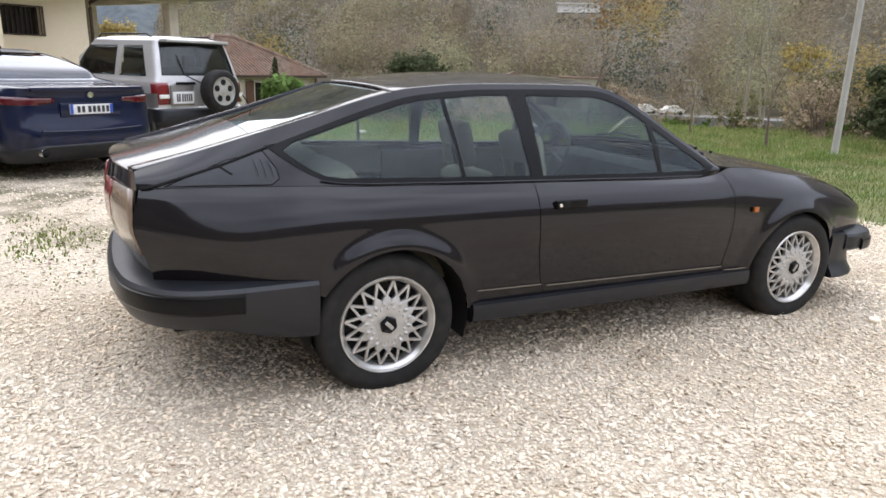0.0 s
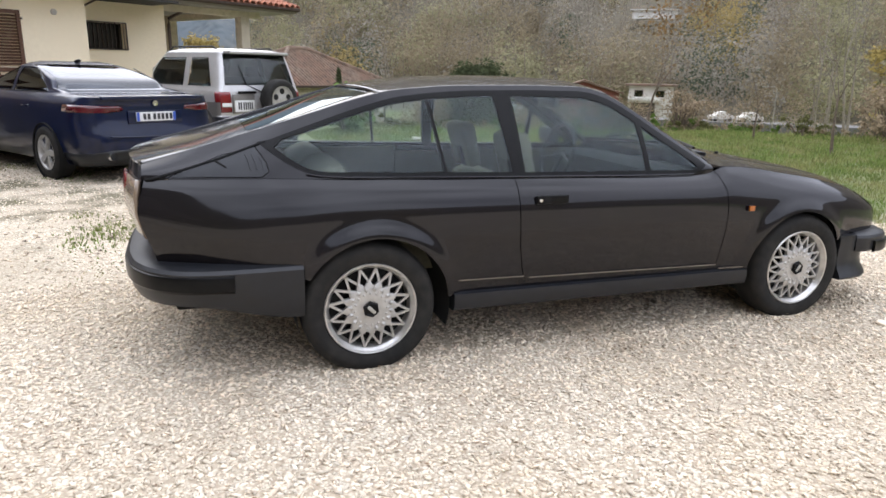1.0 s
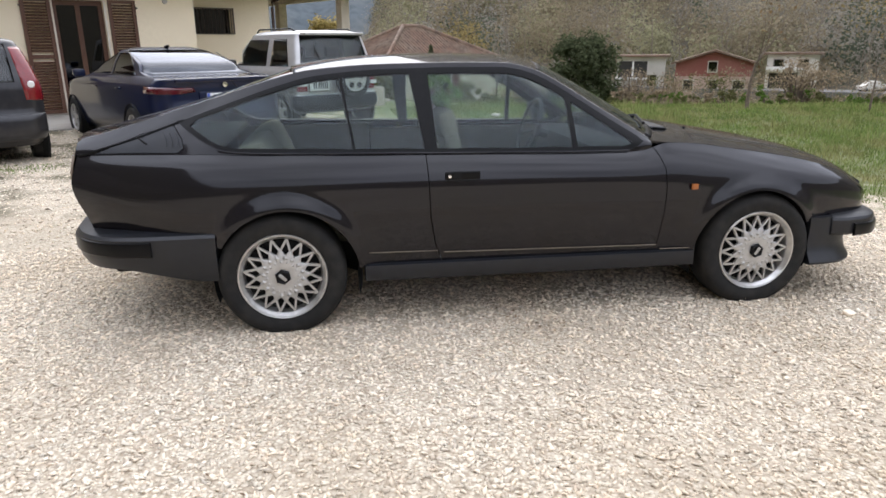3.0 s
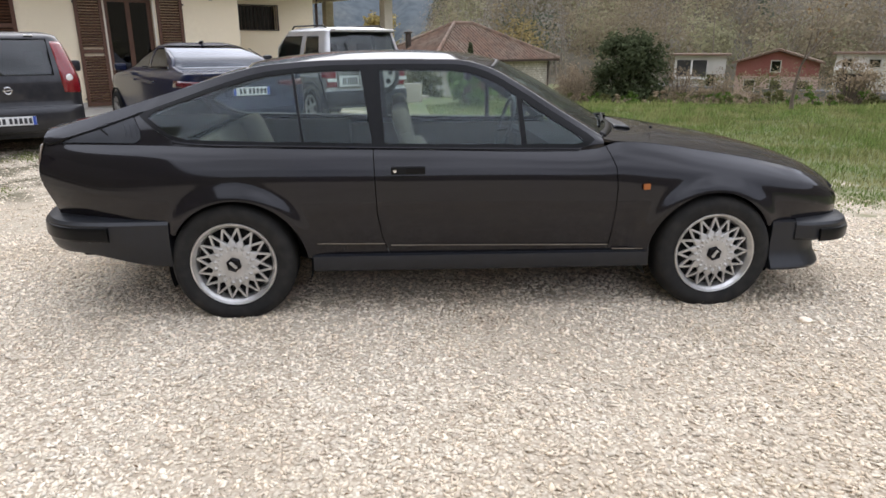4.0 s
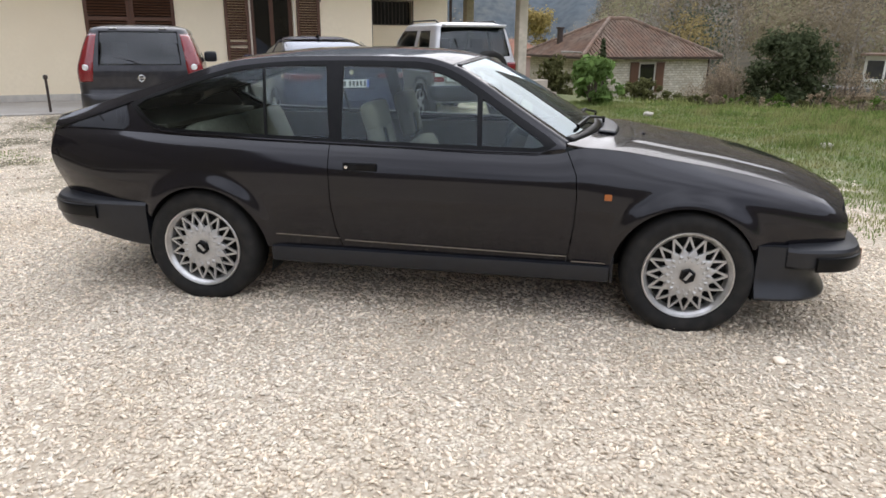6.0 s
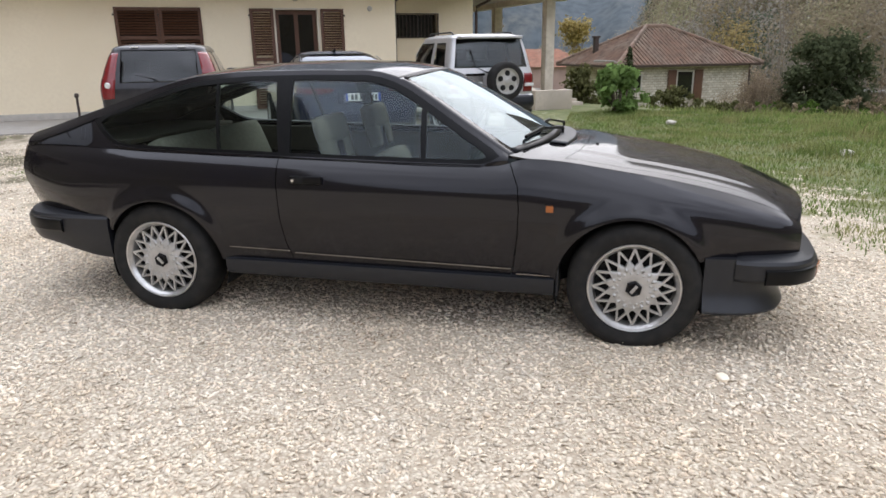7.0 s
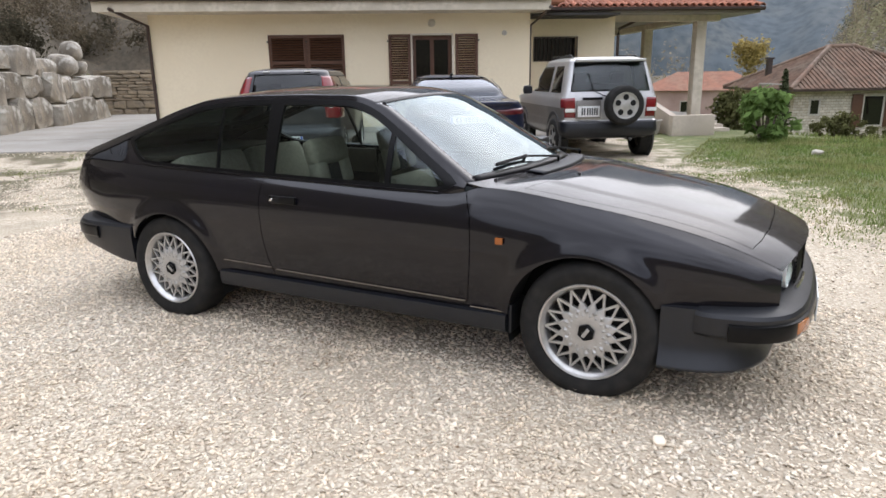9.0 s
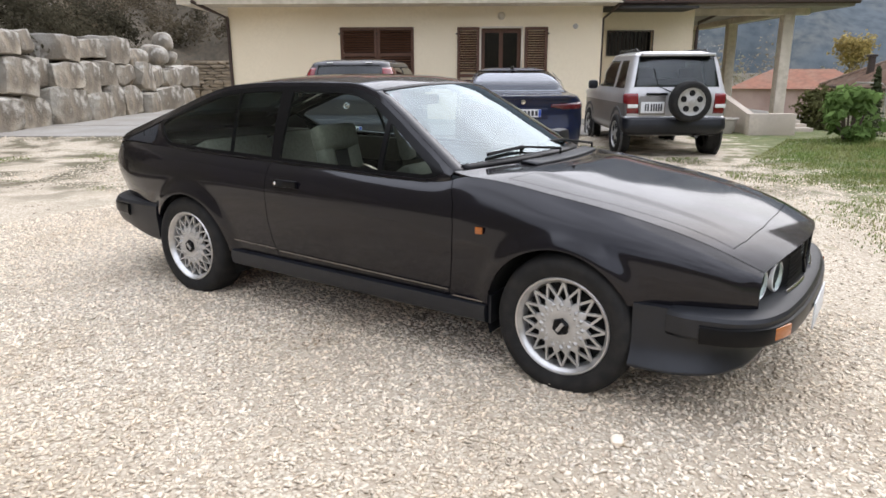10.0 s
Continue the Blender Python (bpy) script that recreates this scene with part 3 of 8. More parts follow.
mesh_part("wall_vent", v, f, M["plaster_plinth"], WALL, "round grey wall vent", m=pose(4.06, V0 - 0.01, 2.285))
v, f = lathe([(0.001, -0.07), (0.05, -0.06), (0.08, -0.03), (0.085, 0.0), (0.09, 0.02)], 20)
mesh_part("wall_lamp", v, f, M["soffit"], WALL, "pale round wall lamp", m=pose(2.33, V0 - 0.02, 2.52))

# paving, low walls and kerb by the porch
pv = bmesh.new()
add_box(pv, (-9.2, 9.35, -0.35), (5.2, V0, 0.03), 0.01)
part("pavement", pv, M["concrete"], None, m=HOUSE)
tagged(bpy.data.objects["pavement"], "pale concrete apron along the house wall", "pavement", kind="structure")
part("pavement", box((-9.2, V0 + 0.004, -0.35), (F0, 24.2, 0.034)), M["concrete"], None, "pale concrete drive beside the house", m=HOUSE).update_tag()
tagged(bpy.data.objects["pavement.001"], "pale concrete drive beside the house", "pavement", kind="structure")
M["parapet"] = mat("cream_pink_cast_stone", (0.58, 0.50, 0.41), 0.9, grain=(0.50, 0.43, 0.35), grain_scale=12, stain=(0.43, 0.37, 0.30), stain_scale=1.2, bump=0.2, bump_scale=50)
kw = thing("parapet_wall", HOUSE, "low pale concrete parapet walls beside the porch steps", "wall")
part("front_panel", box((7.62, 10.40, -0.2), (8.63, 10.62, 0.36), 0.01), M["parapet"], kw)
pts = [(7.7, 10.7, -0.2), (7.7, 13.0, -0.2), (7.7, 13.0, 0.75), (7.7, 12.4, 0.72), (7.7, 10.7, 0.34)]
v = [p for p in pts] + [(p[0] + 0.16, p[1], p[2]) for p in pts]
mesh_part("sloping_panel", v, [(0, 1, 2, 3, 4), (9, 8, 7, 6, 5)] + [(i, i + 5, (i + 1) % 5 + 5, (i + 1) % 5) for i in range(5)], M["parapet"], kw, smooth=0)
for i in range(3):
    part("step", box((7.87, 11.3 + i * 0.32, -0.2), (9.5, 12.9, -0.02 + i * 0.07), 0.006), M["parapet"], kw)
pot = mesh_part("planter", *lathe([(0.001, 0.0), (0.17, 0.0), (0.20, 0.06), (0.24, 0.30), (0.27, 0.31), (0.27, 0.34), (0.22, 0.34), (0.20, 0.28), (0.001, 0.28)], 24, "z"), mat("pale_stone_planter", (0.5, 0.46, 0.4), 0.9, grain=(0.4, 0.37, 0.32), stain=(0.36, 0.33, 0.28)), None, m=HOUSE @ pose(7.35, 11.0, -0.10))
tagged(pot, "pale stone round planter beside the porch steps", "planter")
# ---- boulder retaining wall and rubble wall beside the drive ----
M["rock"] = mat("grey_limestone_block", (0.45, 0.42, 0.36), 0.9, grain=(0.25, 0.235, 0.20), grain_scale=2.6, stain=(0.30, 0.225, 0.14), stain_scale=0.8, bump=0.9, bump_scale=14, rand=0.28)
# rain streaks that run down the blocks
rn, rl = M["rock"].node_tree.nodes, M["rock"].node_tree.links
streak_map, streak, streak_r, streak_mix = rn.new("ShaderNodeMapping"), rn.new("ShaderNodeTexNoise"), rn.new("ShaderNodeMapRange"), rn.new("ShaderNodeMixRGB")
streak_map.inputs["Scale"].default_value = (1.3, 1.3, 0.9)
streak.inputs["Scale"].default_value, streak.inputs["Detail"].default_value = 1.0, 5.0
streak_r.inputs[1].default_value, streak_r.inputs[2].default_value = 0.46, 0.62
rl.new(rn["Texture Coordinate"].outputs["Object"], streak_map.inputs[0])
rl.new(streak_map.outputs[0], streak.inputs["Vector"])
rl.new(streak.outputs[0], streak_r.inputs[0])
rl.new(streak_r.outputs[0], streak_mix.inputs[0])
rl.new(rn["Principled BSDF"].inputs["Base Color"].links[0].from_socket, streak_mix.inputs[1])
streak_mix.inputs[2].default_value = (0.19, 0.165, 0.13, 1)
rn["Bump"].inputs["Distance"].default_value = 0.03
# pale lichen and broken faces
pale, pale_r, pale_mix = rn.new("ShaderNodeTexNoise"), rn.new("ShaderNodeMapRange"), rn.new("ShaderNodeMixRGB")
pale.inputs["Scale"].default_value, pale.inputs["Detail"].default_value = 2.6, 6.0
pale_r.inputs[1].default_value, pale_r.inputs[2].default_value = 0.54, 0.66
rl.new(rn["Texture Coordinate"].outputs["Object"], pale.inputs["Vector"])
rl.new(pale.outputs[0], pale_r.inputs[0])
rl.new(pale_r.outputs[0], pale_mix.inputs[0])
rl.new(streak_mix.outputs[0], pale_mix.inputs[1])
pale_mix.inputs[2].default_value = (0.56, 0.53, 0.47, 1)
rl.new(pale_mix.outputs[0], rn["Principled BSDF"].inputs["Base Color"])
M["rubble"] = mat("brown_grey_rubble_stone", (0.29, 0.235, 0.165), 0.9, grain=(0.21, 0.17, 0.12), grain_scale=8, stain=(0.33, 0.26, 0.17), bump=0.6, bump_scale=16, rand=0.25)
M["soil"] = mat("brown_earth_bank", (0.105, 0.086, 0.060), 0.95, grain=(0.070, 0.060, 0.042), grain_scale=5, stain=(0.14, 0.11, 0.075), stain_scale=0.7, bump=0.8, bump_scale=8)
rr = random.Random(4)


def boulder(w, d, h, seed, rough=0.10, square=13, skew=0.22):
    """A worn stone: a rounded block with noisy faces and a slightly skewed outline."""
    bm = bmesh.new()
    bmesh.ops.create_cube(bm, size=1)
    bmesh.ops.subdivide_edges(bm, edges=bm.edges[:], cuts=5, use_grid_fill=True)
    g = random.Random(seed)
    kx, kz, ky = g.uniform(-skew, skew), g.uniform(-skew, skew), g.uniform(-skew, skew) * 0.6
    off = Vector((seed * 7.3, seed * 3.1, seed * 1.7))
    for v in bm.verts:
        c = v.co * 2
        k = (abs(c.x) ** square + abs(c.y) ** square + abs(c.z) ** square) ** (1 / square)
        c = c / max(k, 0.5)
        c = Vector((c.x * (1 + kx * c.z) + ky * c.z, c.y * (1 + kz * c.x), c.z * (1 + kz * c.x)))
        n = noise.noise_vector(c * 0.8 + off) * rough * 1.5 + noise.noise_vector(c * 2.2 + off) * rough * 0.8 + noise.noise_vector(c * 5 + off) * rough * 0.3
        c = c + n
        v.co = Vector((c.x * w / 2, c.y * d / 2, c.z * h / 2))
    return stone_mesh(bm, 48)


def stone_mesh(bm, angle):
    me = bpy.data.meshes.new("boulder")
    bm.to_mesh(me)
    bm.free()
    me.materials.append(M["rock"])
    me.polygons.foreach_set("use_smooth", [True] * len(me.polygons))
    me.set_sharp_from_angle(angle=radians(angle))
    return me


def quarried(w, d, h, seed):
    """A blasted block: flat split faces at odd angles, broken corners, worn arrises and a rough skin."""
    g = random.Random(seed)
    bm = bmesh.new()
    bmesh.ops.create_cube(bm, size=1)
    for _ in range(8):
        a = Vector((g.choice((-1, 1)) * g.uniform(0.2, 1), -abs(g.uniform(-0.2, 1.0)), g.choice((-1, 1)) * g.uniform(0.2, 1)))
        if g.random() < 0.45:
            a[g.choice((0, 2))] *= 0.15
        a.normalize()
        reach = abs(a.x) * 0.5 + abs(a.y) * 0.5 + abs(a.z) * 0.5
        bmesh.ops.bisect_plane(bm, geom=bm.verts[:] + bm.edges[:] + bm.faces[:], plane_co=a * reach * g.uniform(0.76, 0.97), plane_no=a, clear_outer=True)
        bmesh.ops.holes_fill(bm, edges=[e for e in bm.edges if e.is_boundary])
    bmesh.ops.scale(bm, vec=(w, d, h), verts=bm.verts)
    bmesh.ops.bevel(bm, geom=bm.edges[:], offset=0.018, segments=1, affect="EDGES", profile=0.5)
    bmesh.ops.triangulate(bm, faces=bm.faces[:])
    for _ in range(2):
        bmesh.ops.subdivide_edges(bm, edges=[e for e in bm.edges if e.calc_length() > 0.16], cuts=1)
        bmesh.ops.triangulate(bm, faces=bm.faces[:])
    off = Vector((seed * 7.3, seed * 3.1, seed * 1.7))
    for v in bm.verts:
        v.co += noise.noise_vector(v.co * 2.2 + off) * 0.05 + noise.noise_vector(v.co * 4.5 + off) * 0.022 + noise.noise_vector(v.co * 10 + off) * 0.008
    bmesh.ops.recalc_face_normals(bm, faces=bm.faces)
    return stone_mesh(bm, 16)


RW = thing("boulder_wall", HOUSE, "retaining wall of stacked grey limestone boulders beside the drive", "wall")
k = 0


def course_line(course, v):
    """Height of the uneven bed joints along the wall."""
    drop = 0.07 * smooth_step(14, 21, v)
    return (-0.10, 0.84 - drop, 1.60 - 2 * drop, 2.26 - 3 * drop)[course] + (0.0 if course == 0 else 0.085 * math.sin(v * 1.9 + course * 2.3) + 0.05 * math.sin(v * 4.1 + course))


for course in range(3):  # three courses of big blocks; the top one has gaps
    v = 5.0 + rr.uniform(0, 0.7)
    while v < 21.7:
        w = rr.choice((0.8, 1.1, 1.35, 1.6, 1.9)) * rr.uniform(0.92, 1.08)
        z0, z1 = course_line(course, v + w / 2), course_line(course + 1, v + w / 2)
        if course == 2 and (rr.random() < 0.22 or v > 19.0):
            v += w * 0.7
            continue
        h = (z1 - z0) * (rr.uniform(0.72, 1.12) if course == 2 else rr.uniform(0.97, 1.04))
        o = new("boulder", quarried(w * 0.97, 1.0, h, 300 + k))
        o.parent = RW
        o.matrix_basis = pose(-9.02 - course * 0.10 + rr.uniform(-0.16, 0.10), v + w / 2, z0 + h / 2, rr.uniform(-6, 4), rr.uniform(-6, 6), 90 + rr.uniform(-11, 11))
        v += w * 0.975
        k += 1
bk = bmesh.new()
add_box(bk, (-10.4, 4.5, -0.3), (-9.38, 21.8, 1.66))
part("packed_earth", bk, M["soil"], RW, "earth packed behind the boulders")
for u, v, z, w, h, q in ((-9.2, 19.95, 1.86, 0.85, 0.72, 99), (-9.1, 20.45, 2.34, 0.66, 0.64, 97), (-9.05, 20.75, 1.78, 0.55, 0.46, 95)):
    top = new("boulder", boulder(w, w * 0.95, h, q, 0.06, 2.8))
    top.parent = RW
    top.matrix_basis = pose(u, v, z)

RUB = thing("rubble_wall", HOUSE, "coursed brown rubble stone wall behind the house", "wall")
part("core", box((-9.9, 24.35, -0.2), (-3.4, 25.0, 1.74)), M["rubble"], RUB, "mortar core")
z = -0.02
k = 0
while z < 1.68:
    h = rr.uniform(0.09, 0.17) if z > 0.42 else rr.uniform(0.26, 0.36)
    u = -9.8 + rr.uniform(0, 0.2)
    while u < -3.5:
        w = rr.uniform(0.3, 0.75)
        me = boulder(w, 0.3, h, 200 + k, 0.06, 7)
        me.materials[0] = M["rubble"]
        o = new("stone", me)
        o.parent = RUB
        o.matrix_basis = pose(u + w / 2, 24.32, z + h / 2, 0, 0, rr.uniform(-2, 2))
        u += w + 0.01
        k += 1
    z += h + 0.01


# wooded earth bank rising behind the two walls
def bank_z(u, v):
    d = max(-9.6 - u, 0.0)
    e = max(v - 25.0, 0.0) * smooth_step(-2.0, -6.0, u)
    k = max(d, e)
    return 1.9 * smooth_step(0, 0.4, k) + 0.62 * k + 0.25 * math.sin(u * 1.3 + v * 0.7)


us, vs_ = np.linspace(-34, -2, 40), np.linspace(-6, 52, 50)
bv = [(u, v, bank_z(u, v) - 0.3) for v in vs_ for u in us]
bf = []
for j in range(len(vs_) - 1):
    for i in range(len(us) - 1):
        cu, cv = (us[i] + us[i + 1]) / 2, (vs_[j] + vs_[j + 1]) / 2
        if cu < -9.9 or (cv > 25.3 and cu < -2.5):
            q = j * len(us) + i
            bf.append((q, q + 1, q + 1 + len(us), q + len(us)))
BANK = mesh_part("bank", bv, bf, M["soil"], None, smooth=60, m=HOUSE)
tagged(BANK, "steep brown earth bank above the boulder wall", "bank", kind="structure")
# ---- the dark wedge-shaped coupe ----
COUPE = thing("coupe_car", pose(0, 0, 0), "charcoal black two-door fastback coupe with lattice alloy wheels parked on gravel", "car")

SIDE = {  # top edge, shoulder, widest line, lower line of the body side along x
    "x": [-0.90, -0.80, -0.60, -0.35, 0.0, 0.40, 1.0, 1.6, 1.78, 1.90, 2.05, 2.30, 2.55, 2.80, 2.95, 3.04, 3.10],
    "yT": [0.575, 0.605, 0.640, 0.680, 0.700, 0.703, 0.705, 0.700, 0.690, 0.676, 0.668, 0.655, 0.645, 0.630, 0.612, 0.590, 0.560],
    "zT": [0.845, 0.846, 0.847, 0.846, 0.835, 0.825, 0.812, 0.798, 0.806, 0.835, 0.826, 0.788, 0.747, 0.690, 0.640, 0.598, 0.565],
    "yS": [0.610, 0.650, 0.700, 0.742, 0.760, 0.760, 0.760, 0.757, 0.752, 0.748, 0.745, 0.742, 0.736, 0.715, 0.685, 0.650, 0.605],
    "zS": [0.760, 0.760, 0.758, 0.755, 0.745, 0.738, 0.730, 0.722, 0.726, 0.732, 0.722, 0.700, 0.672, 0.632, 0.592, 0.560, 0.538],
    "yM": [0.620, 0.668, 0.728, 0.766, 0.778, 0.775, 0.774, 0.772, 0.771, 0.770, 0.770, 0.768, 0.762, 0.738, 0.702, 0.664, 0.615],
    "zM": [0.640, 0.640, 0.625, 0.610, 0.600, 0.590, 0.580, 0.580, 0.580, 0.580, 0.580, 0.570, 0.560, 0.540, 0.520, 0.505, 0.495],
    "yL": [0.590, 0.640, 0.705, 0.752, 0.752, 0.745, 0.743, 0.743, 0.743, 0.743, 0.743, 0.748, 0.745, 0.728, 0.695, 0.658, 0.610],
    "zL": [0.500, 0.495, 0.480, 0.460, 0.300, 0.298, 0.296, 0.292, 0.290, 0.290, 0.290, 0.300, 0.380, 0.430, 0.430, 0.428, 0.425],
}
RAIL = spline([(-0.885, 0.522, 0.898), (-0.73, 0.526, 0.943), (-0.555, 0.530, 0.995), (-0.265, 0.533, 1.081), (0.02, 0.530, 1.165), (0.15, 0.525, 1.195),
               (0.31, 0.520, 1.212), (0.68, 0.515, 1.224), (0.96, 0.515, 1.224), (1.16, 0.515, 1.214), (1.275, 0.525, 1.178), (1.40, 0.552, 1.108), (1.57, 0.595, 1.000), (1.815, 0.662, 0.848)], 160)
ARCHES = ((0.028, 0.262, 0.332), (2.375, 0.268, 0.325))


def side_at(x):
    g = {k: soft(x, SIDE["x"], SIDE[k]) for k in SIDE if k != "x"}
    lo = (g["yL"] * 0.35 + g["yM"] * 0.65 + 0.002, g["zL"] * 0.45 + g["zM"] * 0.55)
    pts = [(g["yT"], g["zT"]), (g["yT"] * 0.55 + g["yS"] * 0.45 + 0.008, g["zT"] * 0.55 + g["zS"] * 0.45), (g["yS"], g["zS"]), (g["yM"], g["zM"]), lo, (g["yL"], g["zL"])]
    prof = spline(pts, 36)
    out = []
    for y, z in prof:
        for cx, cz, r in ARCHES:
            d = math.hypot(x - cx, z - cz)
            if z > cz - 0.05:
                y += 0.024 * (1 - smooth_step(r + 0.010, r + 0.085, d)) * (0.65 + 0.35 * smooth_step(-0.05, 0.25, z - cz))
        bend = 0.0
        if x < -0.6:
            k = (-0.6 - x) / 0.3
            bend = k * (0.055 * smooth_step(0.72, 0.50, z) if z < 0.72 else 0.03 * smooth_step(0.72, 0.85, z)) - 0.01 * k
        out.append((x + bend, -y, z))
    return out


def arch_poly(cx, cz, r, n=26):
    return [(cx + r * math.cos(a), cz + r * math.sin(a)) for a in np.linspace(-0.25, math.pi + 0.25, n)] + [(cx - r, 0.0), (cx + r, 0.0)]


DOOR_REAR = [(0.688, 0.84), (0.694, 0.70), (0.702, 0.52), (0.722, 0.40), (0.765, 0.28)]
DOOR_FRONT = [(1.800, 0.86), (1.838, 0.79), (1.868, 0.72), (1.876, 0.62), (1.872, 0.50), (1.856, 0.36), (1.838, 0.27)]
DOOR = DOOR_REAR + DOOR_FRONT[::-1]


def coupe_side(mirror):
    xs = sorted(set(list(np.arange(-0.90, 3.101, 0.025).round(4)) + [3.07, 3.10, -0.88, -0.83]))
    bm = grid_bm([side_at(x) for x in xs], flip=True, mirror=mirror)
    field = sheet_field(bm)
    arches = [arch_poly(*a) for a in ARCHES]
    cut_lines(bm, [a[:-2] for a in arches] + [DOOR_REAR, DOOR_FRONT])

    def namer(c):
        for a in arches:
            if inside(c.x, c.z, a):
                return None
        if inside(c.x, c.z, DOOR):
            return "door"
        return "rear_wing" if c.x < 1.0 else "front_wing"
    return split(bm, namer), field


for mirror in (False, True):
    sheets, field = coupe_side(mirror)
    for nm, b in sheets.items():
        panel(nm, b, field, M["paint"], COUPE, 0.012, gap=0.0022)

# upper skin: pillars, window trim and panes
def below_rail(x0, x1, gaps, n):
    """A line that follows the roof rail at a given distance below it, from front to back."""
    p = RAIL[:, [0, 2]]
    t = np.gradient(p, axis=0)
    t /= np.linalg.norm(t, axis=1)[:, None]
    d = np.interp(p[:, 0], *gaps)
    q = p + np.c_[t[:, 1], -t[:, 0]] * d[:, None]
    xs = np.linspace(x1, x0, n)
    return [(float(x), float(np.interp(x, q[:, 0], q[:, 1]))) for x in xs]


OUT = ([-0.9, -0.6, -0.42, -0.25, 0.1, 0.5, 1.2, 1.8], [0.060, 0.060, 0.050, 0.042, 0.030, 0.022, 0.020, 0.018])
IN = ([-0.5, -0.25, 0.1, 0.5, 1.2, 1.8], [0.062, 0.060, 0.052, 0.046, 0.050, 0.052])
DLO = [(-0.434, 0.986), (-0.380, 0.944), (-0.328, 0.908), (-0.290, 0.886), (-0.250, 0.868), (-0.205, 0.858), (-0.111, 0.850), (0.687, 0.828), (1.398, 0.812), (1.690, 0.809), (1.735, 0.820), (1.772, 0.846)] + below_rail(-0.40, 1.74, OUT, 44)
PANES = {
    "rear_quarter_window": [(-0.372, 0.966), (-0.315, 0.924), (-0.270, 0.895), (-0.225, 0.876), (-0.165, 0.867), (0.352, 0.852)] + below_rail(-0.33, 0.304, IN, 16),
    "side_window": [(0.365, 0.852), (0.684, 0.845)] + below_rail(0.316, 0.634, IN, 6),
    "door_window": [(0.745, 0.842), (1.405, 0.830)] + below_rail(0.722, 1.390, IN, 20),
    "vent_window": [(1.432, 0.830), (1.672, 0.827), (1.716, 0.838)] + below_rail(1.416, 1.69, IN, 7),
}
VENT = [(-0.80, 0.850), (-0.427, 0.850), (-0.396, 0.872), (-0.404, 0.910), (-0.443, 0.970), (-0.583, 0.936)]


def bulge(x, w):
    """How far the upper skin stands out: gently on the doors, rolled over at the top towards the tail."""
    k = smooth_step(-0.28, -0.55, x)
    return (0.014 * (1 - k)) * math.sin(math.pi * w) + 0.014 * k * math.sin(math.pi * w)


def upper_at(i):
    x, y, z = RAIL[i]
    t = (soft(x, SIDE["x"], SIDE["yT"]), soft(x, SIDE["x"], SIDE["zT"]))
    row = []
    for w in np.linspace(0, 1, 17):
        row.append((x, -(t[0] + (y - t[0]) * w + bulge(x, w)), t[1] + (z - t[1]) * w))
    return row


def closed(p):
    return p + [p[0]]


for mirror in (False, True):
    bm = grid_bm([upper_at(i)[::-1] for i in range(len(RAIL))], flip=True, mirror=mirror)
    field = sheet_field(bm)
    cut_lines(bm, [closed(DLO), closed(VENT)] + [closed(p) for p in PANES.values()])

    def namer(c):
        for k, p in PANES.items():
            if inside(c.x, c.z, p):
                return k
        if inside(c.x, c.z, DLO):
            return "window_frame"
        return "air_outlet" if inside(c.x, c.z, VENT) else "pillar_panel"
    for nm, b in split(bm, namer).items():
        if nm in PANES:
            part(nm, b, M["glass"], COUPE, smooth=60)
        elif nm == "window_frame":
            panel(nm, b, field, M["black_trim"], COUPE, 0.016, "black window frame", proud=0.003)
        elif nm == "air_outlet":
            panel(nm, b, field, M["vent"], COUPE, 0.010, "faded grey vent panel with a small slot", gap=0.004, proud=0.001)
        else:
            panel(nm, b, field, M["paint"], COUPE, 0.012)

# black gutter between the tail buttress and the body, and a bead along the waist
for sy in (-1, 1):
    line = []
    for x, z in below_rail(-0.872, -0.40, OUT, 24):
        t = (soft(x, SIDE["x"], SIDE["yT"]), soft(x, SIDE["x"], SIDE["zT"]))
        ry, rz = float(np.interp(x, RAIL[:, 0], RAIL[:, 1])), float(np.interp(x, RAIL[:, 0], RAIL[:, 2]))
        w = min(max((z - t[1]) / (rz - t[1]), 0.0), 1.0)
        line.append((x, sy * (t[0] + (ry - t[0]) * w + bulge(x, w)), t[1] + (rz - t[1]) * w))
    mesh_part("gutter_strip", *tube(line, 0.0065, 6), M["black_trim"], COUPE, "black rubber gutter strip")
    bead = []
    for x, z in [(-0.250, 0.864), (-0.205, 0.855), (-0.111, 0.847), (0.2, 0.838), (0.687, 0.825), (1.05, 0.817), (1.398, 0.809), (1.690, 0.806)]:
        t = (soft(x, SIDE["x"], SIDE["yT"]), soft(x, SIDE["x"], SIDE["zT"]))
        bead.append((x, sy * (t[0] + 0.002), z))
    mesh_part("waist_bead", *tube(spline(bead, 60), 0.0042, 6), M["paint"], COUPE, "thin bead under the side windows")

# roof, tailgate, windscreen between the two rails
CENTRE = {"x": [-0.885, -0.73, -0.42, 0.02, 0.15, 0.31, 0.68, 0.96, 1.16, 1.275, 1.40, 1.57, 1.815],
          "dx": [-0.085, -0.07, -0.055, -0.04, -0.03, -0.01, 0.0, 0.02, 0.06, 0.10, 0.13, 0.16, 0.19],
          "dz": [0.016, 0.004, -0.012, 0.010, 0.026, 0.034, 0.042, 0.040, 0.034, 0.034, 0.032, 0.030, 0.026]}


